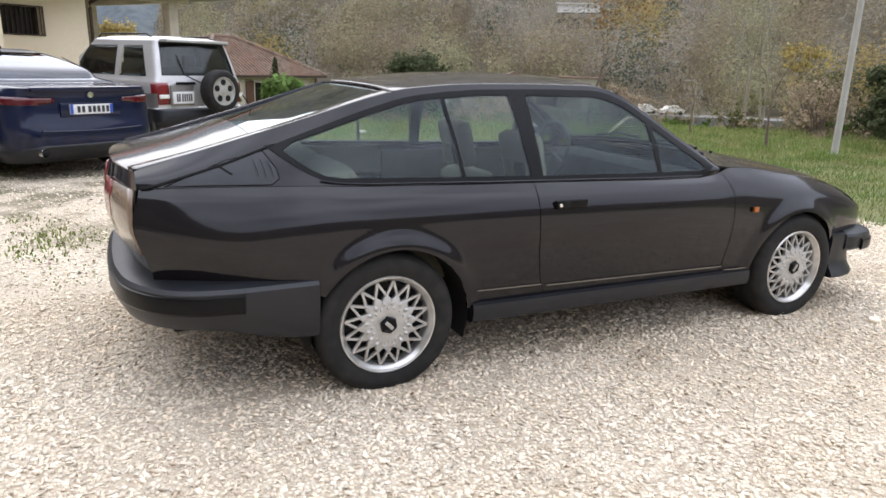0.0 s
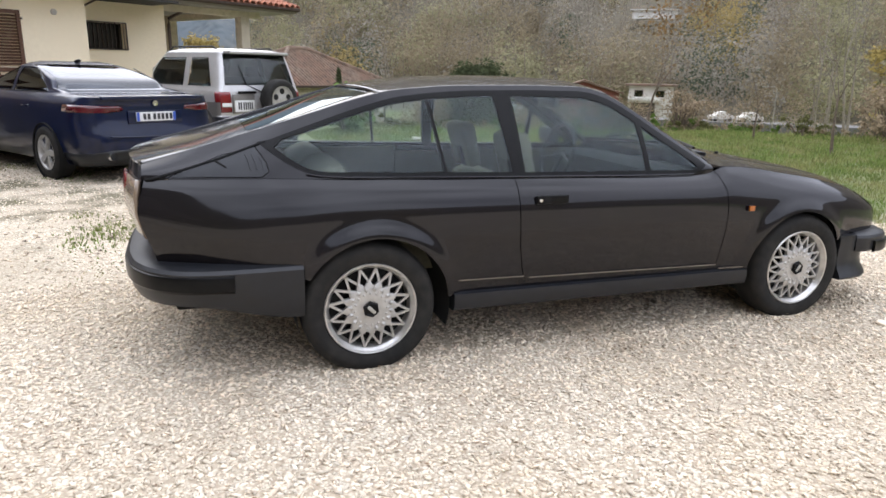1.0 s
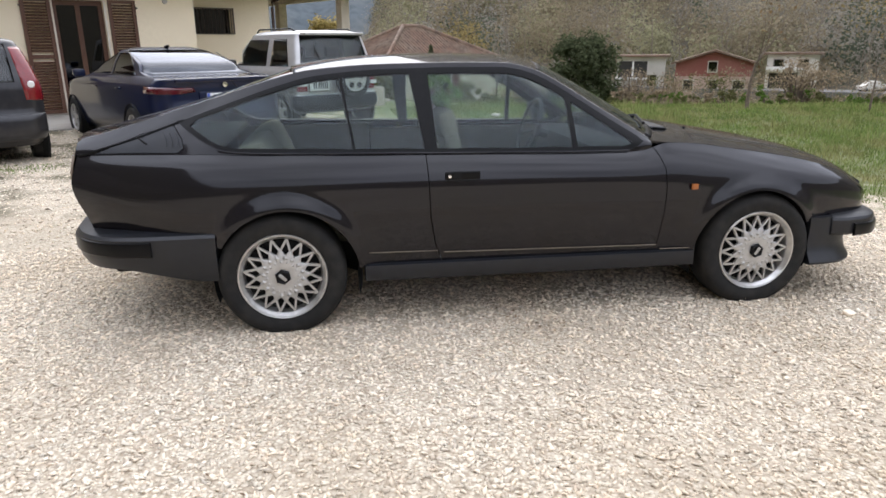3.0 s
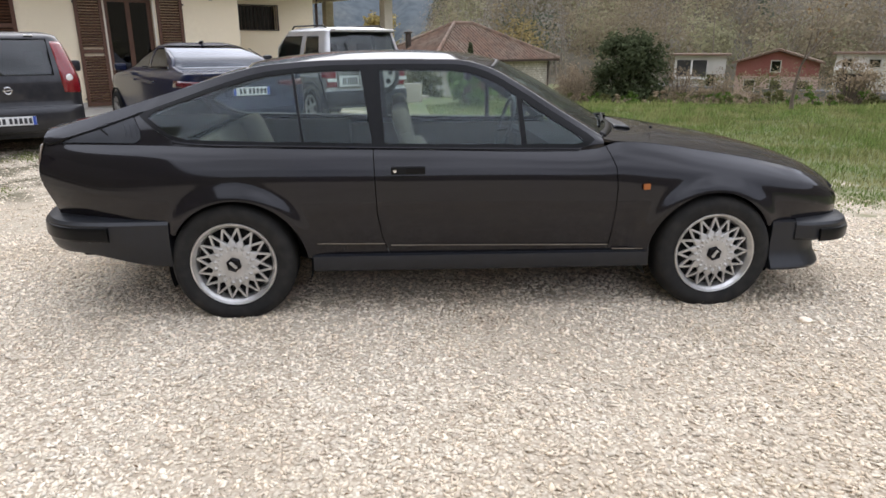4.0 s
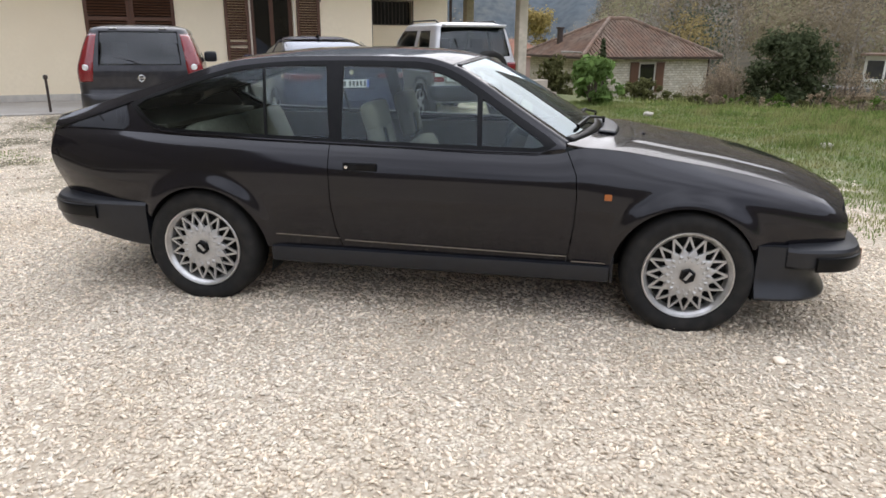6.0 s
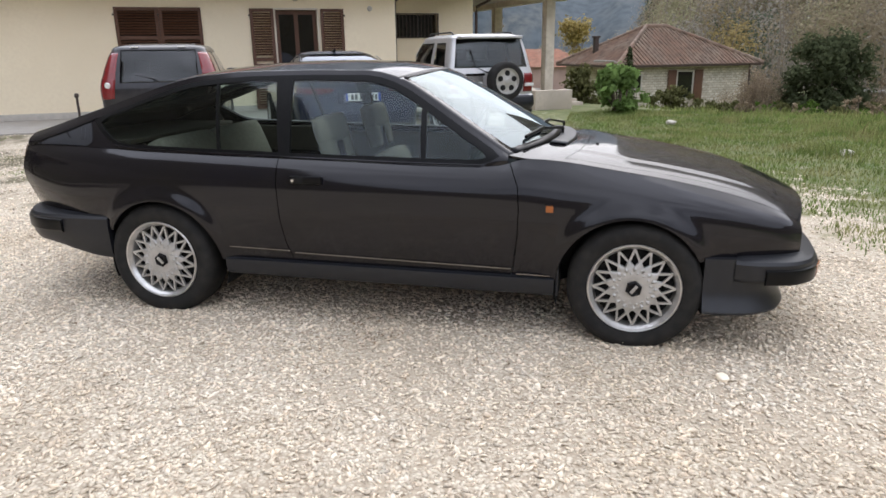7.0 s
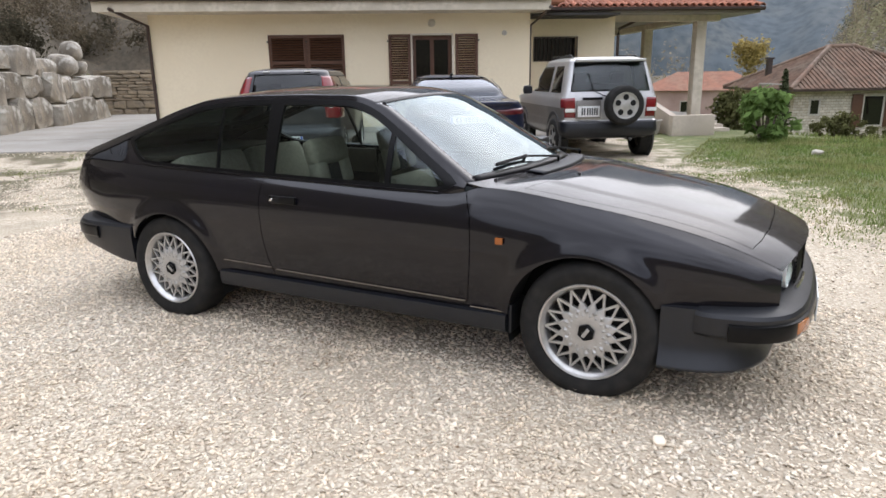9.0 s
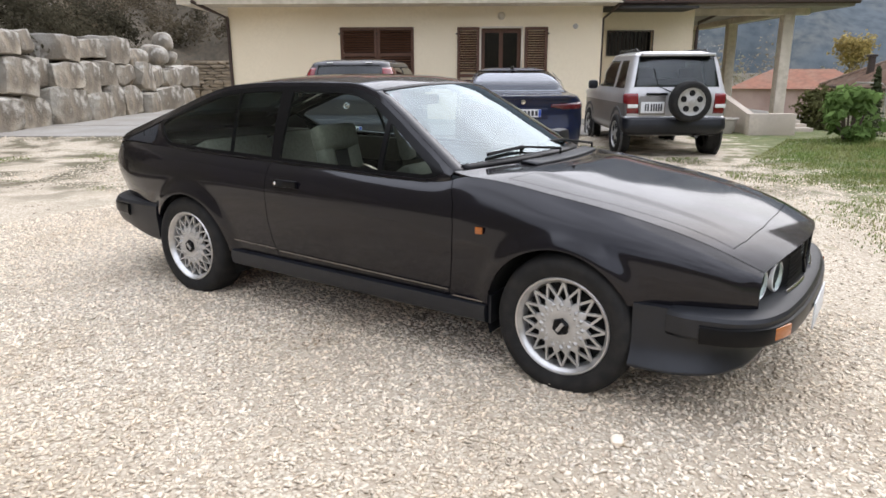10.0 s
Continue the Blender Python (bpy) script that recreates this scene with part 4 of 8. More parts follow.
def top_at(i):
    x, y, z = RAIL[i]
    dx, dz = soft(x, CENTRE["x"], CENTRE["dx"]), soft(x, CENTRE["x"], CENTRE["dz"])
    flat = smooth_step(0.25, -0.05, x)  # the tailgate is flatter across than the roof
    row = []
    for w in np.linspace(-1, 1, 49):
        k = (1 - abs(w) ** 2.2) * (1 - flat) + (1 - abs(w) ** 6) * flat
        crown = 0.008 * smooth_step(0.20, 0.0, x) * smooth_step(-0.66, -0.46, x) * (1 - abs(w) ** 5)
        row.append((x + dx * (1 - abs(w) ** 2.2), w * y, z + dz * k + crown))
    return row


rows = [top_at(i) for i in range(len(RAIL))]
rail_x = RAIL[:, 0]


def rail_index(x):
    return int(np.argmin(abs(rail_x - x)))


def top_sheet(x0, x1, j0=0, j1=49, drop=0.0):
    a, b = rail_index(x0), rail_index(x1)
    bm = grid_bm([[(p[0], p[1], p[2] - drop) for p in r[j0:j1]] for r in rows[a:b + 1]])
    return bm


thicken(part("roof", top_sheet(0.10, 1.255), M["paint"], COUPE, smooth=60), 0.02)
for sgn, (j0, j1) in enumerate(((0, 3), (46, 49))):
    thicken(part("windscreen_pillar", top_sheet(1.255, 1.815, j0, j1), M["paint"], COUPE, smooth=60), 0.02)
thicken(part("windscreen_seal", top_sheet(1.258, 1.276, 2, 47, -0.002), M["black_trim"], COUPE, smooth=60), 0.008)
thicken(part("windscreen_seal", top_sheet(1.79, 1.815, 2, 47, -0.003), M["black_trim"], COUPE, smooth=60), 0.008)
part("windscreen", top_sheet(1.27, 1.80, 2, 47), M["screen_glass"], COUPE, smooth=60)
tail = top_sheet(-0.885, 0.10, 3, 46, 0.012)
tail_field = sheet_field(tail)
cut_lines(tail, [[(-0.46, -0.45), (-0.46, 0.45)], [(0.06, -0.45), (0.06, 0.45)], [(-0.46, -0.435), (0.06, -0.428)], [(-0.46, 0.435), (0.06, 0.428)]], ax=(0, 1))
HATCH_GLASS = [(-0.46, -0.435), (0.06, -0.428), (0.06, 0.428), (-0.46, 0.435)]
hatch = split(tail, lambda c: "rear_window" if inside(c.x, c.y, HATCH_GLASS) else "tailgate")
panel("tailgate", hatch["tailgate"], tail_field, M["paint"], COUPE, 0.02, gap=0.003)
panel("rear_window", hatch["rear_window"], tail_field, M["hatch_glass"], COUPE, 0.004, "dark tinted sloping rear window")
for j0, j1 in ((0, 4), (45, 49)):
    thicken(part("buttress", top_sheet(-0.885, 0.10, j0, j1), M["paint"], COUPE, smooth=60), 0.02)

# bonnet and front wing tops
ns_b = 40
bon_rows = []
for s in np.linspace(0, 1, ns_b):
    xe = 1.815 + (3.10 - 1.815) * s
    yT, zT = soft(xe, SIDE["x"], SIDE["yT"]), soft(xe, SIDE["x"], SIDE["zT"])
    if xe < 1.9:
        zT = 0.848 + (0.835 - 0.848) * (xe - 1.815) / 0.085
        yT = 0.662 + (0.676 - 0.662) * (xe - 1.815) / 0.085
    dx = soft(s, [0, 0.6, 0.85, 1], [0.19, 0.09, 0.08, 0.087])
    dz = soft(s, [0, 0.15, 0.6, 0.9, 1], [0.020, 0.026, 0.034, 0.045, 0.05])
    row = []
    for w in np.linspace(-1, 1, 81):
        k = 1 - abs(w) ** 3.3
        hump = 0.0045 * smooth_step(0.475, 0.455, abs(w) * yT) * smooth_step(0.16, 0.20, s) * smooth_step(0.93, 0.7, s)
        row.append((xe + dx * (1 - abs(w) ** 2.0), w * yT, zT + dz * k + hump))
    bon_rows.append(row)
bm = grid_bm(bon_rows)
bon_field = sheet_field(bm)
BONNET = [(2.07, -0.617), (2.985, -0.562), (3.012, -0.46), (3.035, -0.28), (3.042, 0), (3.035, 0.28), (3.012, 0.46), (2.985, 0.562), (2.07, 0.617), (2.13, 0.45), (2.16, 0.2), (2.165, 0), (2.16, -0.2), (2.13, -0.45)]
cut_lines(bm, [closed(BONNET)], ax=(0, 1))
for nm, b in split(bm, lambda c: "bonnet" if inside(c.x, c.y, BONNET) else "scuttle_and_nose").items():
    panel(nm, b, bon_field, M["paint"], COUPE, 0.014, gap=0.002 if nm == "bonnet" else 0.0012)
# underbody with near-black fill added so joints, doors and engine bay read shaded
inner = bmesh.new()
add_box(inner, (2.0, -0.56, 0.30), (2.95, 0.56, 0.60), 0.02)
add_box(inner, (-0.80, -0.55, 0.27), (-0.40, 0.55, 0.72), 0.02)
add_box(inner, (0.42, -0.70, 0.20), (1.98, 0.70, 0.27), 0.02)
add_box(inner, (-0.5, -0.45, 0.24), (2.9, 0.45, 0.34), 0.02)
part("underbody", inner, M["dark"], COUPE, "dark underbody with near-black fill for shade")
# wheel wells in near black, their shade put into the colour
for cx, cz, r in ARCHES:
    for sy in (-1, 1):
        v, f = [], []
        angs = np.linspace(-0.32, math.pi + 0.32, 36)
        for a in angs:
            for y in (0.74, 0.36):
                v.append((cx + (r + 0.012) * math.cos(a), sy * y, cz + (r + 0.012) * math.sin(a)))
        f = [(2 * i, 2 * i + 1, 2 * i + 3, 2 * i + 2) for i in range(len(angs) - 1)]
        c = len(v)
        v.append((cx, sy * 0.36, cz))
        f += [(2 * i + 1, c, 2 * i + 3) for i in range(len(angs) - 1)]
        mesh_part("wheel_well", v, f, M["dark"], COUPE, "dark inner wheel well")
for x0, x1, sy in ((0.385, 2.045, -1), (0.385, 2.045, 1)):
    side = [(0.752, 0.312), (0.772, 0.306), (0.776, 0.27), (0.768, 0.236), (0.745, 0.222), (0.60, 0.222), (0.60, 0.31)]
    n = len(side)
    v = [(x, sy * (y), z - (0.012 * (x - 0.38) / 1.66)) for x in np.linspace(x0, x1, 9) for y, z in side]
    f = [(i * n + j, i * n + (j + 1) % n, (i + 1) * n + (j + 1) % n, (i + 1) * n + j) for i in range(8) for j in range(n)]
    f += [tuple(range(n)), tuple(8 * n + j for j in range(n))]
    mesh_part("sill", v, f, M["black_plastic"], COUPE, "black plastic sill", smooth=25)


def sweep(plan, prof, smooth_n=60):
    """Sweeps a section of (outward, height) round a plan line given for the right half and mirrored."""
    half = spline(plan, smooth_n)
    full = np.vstack([half, (half * (1, -1))[::-1][1:]])
    tan = np.gradient(full, axis=0)
    tan /= np.linalg.norm(tan, axis=1)[:, None]
    nor = np.c_[tan[:, 1], -tan[:, 0]]
    if nor[len(full) // 2] @ full[len(full) // 2] < 0 and full[len(full) // 2][0] > 0 or nor[len(full) // 2][0] * full[len(full) // 2][0] < 0:
        nor = -nor
    m = len(prof)
    v = []
    for i, (p, q) in enumerate(zip(full, nor)):
        u = abs(p[1])
        for o, z in prof:
            v.append((p[0] + q[0] * o, p[1] + q[1] * o, z(p[0], u) if callable(z) else z))
    f = [(i * m + j, i * m + (j + 1) % m, (i + 1) * m + (j + 1) % m, (i + 1) * m + j) for i in range(len(full) - 1) for j in range(m)]
    f += [tuple(range(m - 1, -1, -1)), tuple((len(full) - 1) * m + j for j in range(m))]
    bm = bmesh.new()
    vs = [bm.verts.new(p) for p in v]
    for q in f:
        bm.faces.new([vs[k] for k in q])
    bmesh.ops.recalc_face_normals(bm, faces=bm.faces)
    return bm


FRONT_PLAN = [(2.815, -0.764), (2.86, -0.776), (2.95, -0.768), (3.06, -0.736), (3.135, -0.668), (3.18, -0.56), (3.207, -0.40), (3.222, -0.2), (3.227, 0)]
part("front_bumper", sweep(FRONT_PLAN, [(-0.13, 0.452), (-0.03, 0.438), (-0.006, 0.428), (0.002, 0.414), (0.002, 0.348), (-0.008, 0.334), (-0.03, 0.328), (-0.13, 0.328)]), M["black_plastic"], COUPE, "black plastic wraparound front bumper", smooth=28)
part("bumper_strip", sweep([(2.935, -0.772)] + FRONT_PLAN[3:], [(0.0, 0.398), (0.012, 0.394), (0.015, 0.384), (0.015, 0.342), (0.010, 0.330), (0.0, 0.328)]), M["black_trim"], COUPE, "black rubber bumper strip", smooth=28)
# the valance runs from the wheel arch round the nose, its top hidden by the bumper, its foot drawn out to a lip
APRON_PLAN = [(2.690, -0.768), (2.79, -0.764), (2.88, -0.742), (2.965, -0.685), (3.03, -0.57), (3.062, -0.38), (3.075, -0.15), (3.077, 0)]


def lip_out(x, u):
    return 0.186 - 0.006 * smooth_step(2.75, 2.95, x)


part("front_spoiler", sweep(APRON_PLAN, [(-0.05, 0.436), (-0.004, 0.432), (0.0, 0.40), (-0.006, 0.29), (0.004, 0.245), (0.024, 0.212), (0.030, 0.198), (0.028, 0.188), (0.0, lip_out), (-0.10, 0.19)]), M["black_plastic"], COUPE, "black plastic front spoiler lip", smooth=28)
REAR_PLAN = [(-0.285, -0.778), (-0.45, -0.780), (-0.62, -0.774), (-0.76, -0.742), (-0.86, -0.672), (-0.935, -0.56), (-0.985, -0.36), (-1.00, -0.12), (-1.002, 0)]


def rear_low(x, u):
    return 0.345 - 0.075 * smooth_step(-0.75, -0.30, x)


part("rear_bumper", sweep(REAR_PLAN, [(-0.13, 0.520), (-0.045, 0.508), (-0.01, 0.496), (0.002, 0.482), (0.004, 0.425), (-0.004, lambda x, u: rear_low(x, u) + 0.03), (-0.02, rear_low), (-0.12, rear_low)]), M["black_plastic"], COUPE, "black plastic wraparound rear bumper", smooth=28)
part("bumper_strip", sweep([(-0.56, -0.784)] + REAR_PLAN[3:], [(0.0, 0.476), (0.009, 0.472), (0.012, 0.462), (0.012, 0.415), (0.006, 0.405), (0.0, 0.403)]), M["black_trim"], COUPE, "black rubber bumper strip", smooth=28)

# nose: dark recess, four round lamps, slatted grille, chrome strip
nose = []
for w in np.linspace(-1, 1, 41):
    y = w * 0.585
    x = 3.105 + 0.085 * (1 - w * w)
    nose.append([(x - 0.015, y, 0.575 + 0.04 * (1 - abs(w) ** 2.6)), (x - 0.045, y, 0.545), (x - 0.05, y, 0.47), (x - 0.03, y, 0.425)])
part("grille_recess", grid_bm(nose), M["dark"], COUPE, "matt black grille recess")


def nose_x(y):
    return 3.105 + 0.085 * (1 - (y / 0.585) ** 2)


for y in (-0.525, -0.375, 0.375, 0.525):
    r = 0.052
    yaw = 0.8 * math.degrees(math.atan(0.085 * 2 * y / 0.585**2))
    me = mesh_from("headlight", *lathe([(0.004, -0.02), (r * 0.6, -0.017), (r, -0.005), (r + 0.006, 0.008), (r + 0.010, 0.006), (r + 0.01, -0.03)], 32, "x"), M["white_lens"])
    lamp = new("headlight", me)
    lamp.parent = COUPE
    lamp.matrix_basis = pose(nose_x(y) - 0.042, y, 0.510, 0, 0, yaw)
    tagged(lamp, "round headlight with chrome reflector")
    lens = mesh_part("lens", *lathe([(0.0005, 0.019), (r * 0.4, 0.0175), (r * 0.8, 0.012), (r, 0.006)], 32, "x"), M["glass"], lamp)
for z in np.arange(0.455, 0.59, 0.017):
    v, f = tube([(nose_x(y) - 0.022, y, z) for y in np.linspace(-0.30, 0.30, 13)], 0.0035, 6)
    mesh_part("grille_slat", v, f, M["black_trim"], COUPE)
v, f = tube([(nose_x(y) - 0.006, y, 0.447) for y in np.linspace(-0.36, -0.1, 9)], 0.007, 8)
mesh_part("chrome_strip", v, f, M["chrome"], COUPE, "short chrome strip")
v, f = tube([(nose_x(y) - 0.006, y, 0.447) for y in np.linspace(0.1, 0.36, 9)], 0.007, 8)
mesh_part("chrome_strip", v, f, M["chrome"], COUPE, "short chrome strip")
# shield frame in the middle of the nose
v, f = tube([(nose_x(0) - 0.016, -0.095, 0.60), (nose_x(0) - 0.018, -0.075, 0.52), (nose_x(0) - 0.016, 0, 0.445), (nose_x(0) - 0.018, 0.075, 0.52), (nose_x(0) - 0.016, 0.095, 0.60)], 0.007, 8)
mesh_part("shield_frame", v, f, M["black_trim"], COUPE)
for sy in (-1, 1):
    b = box((-0.03, -0.052, -0.024), (0.014, 0.052, 0.024), 0.006)
    part("indicator", b, M["orange_lens"], COUPE, "orange front indicator in the bumper", m=pose(3.176, sy * 0.588, 0.366, 0, 0, sy * 22))
    b = box((-0.017, -0.006, -0.0145), (0.017, 0.006, 0.0145), 0.004)
    part("side_marker", b, M["orange_lens"], COUPE, "small orange side marker lamp", m=pose(2.016, sy * 0.779, 0.628))
b = box((3.242, -0.18, 0.255), (3.249, 0.18, 0.365), 0.003)
part("front_plate", b, M["plate"], COUPE, "white number plate")

# tail: lamps and panel
tailp = []
for w in np.linspace(-1, 1, 25):
    k = 1 - w * w
    edge = 1 - abs(w) ** 2.2
    tailp.append([(-0.880 - 0.084 * edge, w * 0.524, 0.893 + 0.006 * (1 - abs(w) ** 6)), (-0.884 - 0.088 * k, w * 0.577, 0.846), (-0.893 - 0.095 * k, w * 0.600, 0.80),
                  (-0.896 - 0.095 * k, w * 0.612, 0.72), (-0.868 - 0.095 * k, w * 0.612, 0.60), (-0.825 - 0.09 * k, w * 0.60, 0.49)])
part("rear_panel", grid_bm(tailp, flip=True), M["paint"], COUPE, smooth=50)
for sy in (-1, 1):
    v = []
    for w in np.linspace(0.30, 0.56, 8):
        y = sy * w * 0.60
        k = 1 - w * w
        v.append([(-0.889 - 0.094 * k, y, 0.838), (-0.900 - 0.095 * k, y, 0.77), (-0.899 - 0.095 * k, y, 0.70), (-0.874 - 0.095 * k, y, 0.61)])
    thicken(part("tail_lamp", grid_bm(v, flip=sy < 0), M["red_lens"], COUPE, "red rear lamp cluster"), 0.010, 1)
    v = []
    for w in np.linspace(0.565, 0.985, 8):
        y = sy * w * 0.612
        k = 1 - w * w
        v.append([(-0.889 - 0.092 * k, y * 0.95, 0.838), (-0.900 - 0.095 * k, y * 0.985, 0.77), (-0.899 - 0.095 * k, y, 0.70), (-0.874 - 0.095 * k, y, 0.61)])
    thicken(part("turn_signal", grid_bm(v, flip=sy < 0), M["amber_lens"], COUPE, "pale amber rear turn signal"), 0.010, 1)


# wheels
def lattice_wheel():
    """A tyre on a lattice-spoke alloy rim; the outer face looks along -y, the hub is the origin."""
    lip = [(0.206, 0.012), (0.2075, 0.001), (0.204, -0.004), (0.198, -0.002), (0.193, 0.008), (0.186, 0.014), (0.181, 0.026), (0.176, 0.06), (0.172, 0.16)]
    w = mesh_part("wheel", *lathe(lip, 64), M["alloy_lip"], COUPE, "lattice-spoke alloy wheel with polished lip", smooth=40)
    tyre = [(0.197, 0.015), (0.205, 0.004), (0.222, -0.004), (0.250, -0.010), (0.275, -0.006), (0.291, 0.010), (0.299, 0.032), (0.301, 0.095), (0.299, 0.150), (0.288, 0.178), (0.255, 0.19), (0.205, 0.185), (0.19, 0.17)]
    mesh_part("tyre", *lathe(tyre, 64), M["rubber"], w, "black road tyre", smooth=50)
    # plain near-black disc added as the shade behind the spokes
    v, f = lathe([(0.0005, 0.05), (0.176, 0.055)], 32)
    mesh_part("brake_disc", v, f, M["dark"], w, "near-black disc for the shade behind the spokes")
    # star-shaped centre with sixteen points
    vs, fs = [], []
    n = 32
    for ring, (r0, r1, y) in enumerate(((0.028, 0.028, 0.006), (0.06, 0.06, 0.002), (0.105, 0.094, 0.006), (0.133, 0.104, 0.012), (0.133, 0.104, 0.03))):
        for i in range(n):
            a = 2 * math.pi * i / n
            r = r0 if i % 2 == 0 else r1
            vs.append((r * math.cos(a), y, r * math.sin(a)))
    for k in range(4):
        for i in range(n):
            a, b = k * n + i, k * n + (i + 1) % n
            fs.append((a, b, b + n, a + n))
    mesh_part("wheel_centre", vs, fs, M["alloy"], w, "silver star-shaped wheel centre", smooth=20)
    boss = mesh_from("boss", [(1, 0, 0), (0, 0, 0.8), (-1, 0, 0), (0, 0, -0.8), (0, -0.42, 0)], [(1, 0, 4), (2, 1, 4), (3, 2, 4), (0, 3, 4)], M["alloy"], smooth=0)
    for k in range(2):
        for j in range(16):
            a = 2 * math.pi * (j + 0.5 * k) / 16
            o = new("boss", boss)
            o.parent = w
            o.matrix_basis = pose((0.072, 0.092)[k] * math.cos(a), 0.0045, (0.072, 0.092)[k] * math.sin(a), 0, -math.degrees(a), 0) @ Matrix.Diagonal(((0.0125, 0.0155)[k],) * 3 + (1,))
    for j in range(16):
        a = 2 * math.pi * j / 16
        for d in (-1, 1):
            e = a + d * math.pi / 16
            p, q = Vector((0.122 * math.cos(a), 0.016, 0.122 * math.sin(a))), Vector((0.181 * math.cos(e), 0.020, 0.181 * math.sin(e)))
            t = Vector((-math.sin(a), 0, math.cos(a))) * 0.0058
            y = Vector((0, 0.012, 0))
            v = [p - t - y * 0.2, p + t - y * 0.2, q + t, q - t, p - t + y, p + t + y, q + t + y, q - t + y]
            mesh_part("spoke", v, [(0, 1, 2, 3), (4, 7, 6, 5), (0, 4, 5, 1), (3, 2, 6, 7), (0, 3, 7, 4), (1, 5, 6, 2)], M["alloy"], w, smooth=0)
    v, f = lathe([(0.0005, -0.004), (0.024, -0.005), (0.031, -0.009), (0.036, -0.006), (0.038, 0.002), (0.038, 0.012)], 6)
    cap = mesh_part("hub_cap", v, f, M["black_trim"], w, "black centre cap with a silver bar")
    part("badge_bar", box((-0.022, -0.0105, -0.0075), (0.022, -0.005, 0.0075), 0.002), M["alloy"], w, m=pose(0, 0, 0, 0, 25, 0))
    return w


WHEEL = lattice_wheel()
WHEEL.matrix_basis = pose(0, -0.768, 0.274, 0, 20, 0)
copy_thing(WHEEL, pose(2.40, -0.768, 0.274, 0, 100, 0))
copy_thing(WHEEL, pose(0, 0.768, 0.274, 0, 50, 180))
copy_thing(WHEEL, pose(2.40, 0.768, 0.274, 0, 75, 180))

# door handles, pinstripes, wipers, scuttle vent, aerial
for sy in (-1, 1):
    h = part("door_handle", box((0.772, -0.010, 0.706), (0.935, 0.010, 0.743), 0.006), M["black_trim"], COUPE, "black recessed door handle", m=pose(0, sy * 0.772, 0))
    # slightly raised near-black patch stands for the shaded grip hollow
    part("grip_recess", box((0.806, -0.0115, 0.709), (0.842, 0.0115, 0.740), 0.003), M["dark"], h)
    v, f = lathe([(0.0005, -0.004), (0.008, -0.003), (0.009, 0.0)], 12)
    mesh_part("key_lock", v, f, M["chrome"], h, m=pose(0.790, -sy * -0.012, 0.724, 0, 0, 0 if sy < 0 else 180))
    for x0, x1 in ((0.385, 0.735), (0.765, 1.845), (1.87, 2.03)):
        part("pinstripe", box((x0, -0.004, -0.0016), (x1, 0.004, 0.0016)), M["seam_gold"], COUPE, "thin pale brown pinstripe", m=pose(0, sy * 0.7565, 0.376 - 0.02 * (x0 - 0.38), 0, 1.1, 0))
    part("mud_flap", box((2.05, -0.08, 0.21), (2.065, 0.08, 0.34), 0.005), M["black_plastic"], COUPE, m=pose(0, sy * 0.67, 0))


def deck(x, y):
    """Height of the bonnet sheet over a place."""
    best = min((p for r in bon_rows for p in r), key=lambda p: (p[0] - x) ** 2 + (p[1] - y) ** 2)
    return best[2]


v, f = [], []
vent_line = [(2.055 - 0.23 * (abs(y) / 0.6) ** 2 * 0.5, y) for y in np.linspace(-0.34, 0.46, 15)]
b = bmesh.new()
rows_v = [[(x - 0.045, y, deck(x - 0.045, y) + 0.006), (x - 0.032, y, deck(x - 0.03, y) + 0.012), (x + 0.035, y, deck(x + 0.03, y) + 0.011), (x + 0.045, y, deck(x + 0.05, y) + 0.003)] for x, y in vent_line]
thicken(part("scuttle_vent", grid_bm(rows_v, flip=True), M["black_plastic"], COUPE, "black plastic scuttle vent", smooth=20), 0.008)
for y0, y1, x0 in ((-0.02, -0.46, 1.93), (0.45, 0.02, 1.95)):
    base = (2.02 - 0.05 * abs(y0), y0 + 0.03, deck(2.0, y0) + 0.035)
    tip = (x0 - 0.06, y1, deck(1.95, y1) + 0.05)
    mid = ((base[0] + tip[0]) / 2 - 0.015, (base[1] + tip[1]) / 2, (base[2] + tip[2]) / 2 + 0.02)
    arm = mesh_part("wiper", *tube([(base[0], base[1], base[2] - 0.05), base, mid], [0.008, 0.008, 0.005], 6), M["black_trim"], COUPE, "black wiper arm and blade")
    q0 = (x0 - 0.075, y0 - 0.05, deck(1.97, y0) + 0.038)
    mesh_part("wiper_blade", *tube([q0, mid, tip], 0.009, 6), M["black_trim"], arm)
mesh_part("aerial", *tube([(-0.30, 0.50, 1.075), (-0.33, 0.50, 1.12)], 0.003, 6), M["black_trim"], COUPE)
part("washer_jet", box((2.20, -0.26, 0.0), (2.215, -0.245, 0.012), 0.003), M["black_trim"], COUPE, m=pose(0, 0, deck(2.2, -0.25) - 0.004))

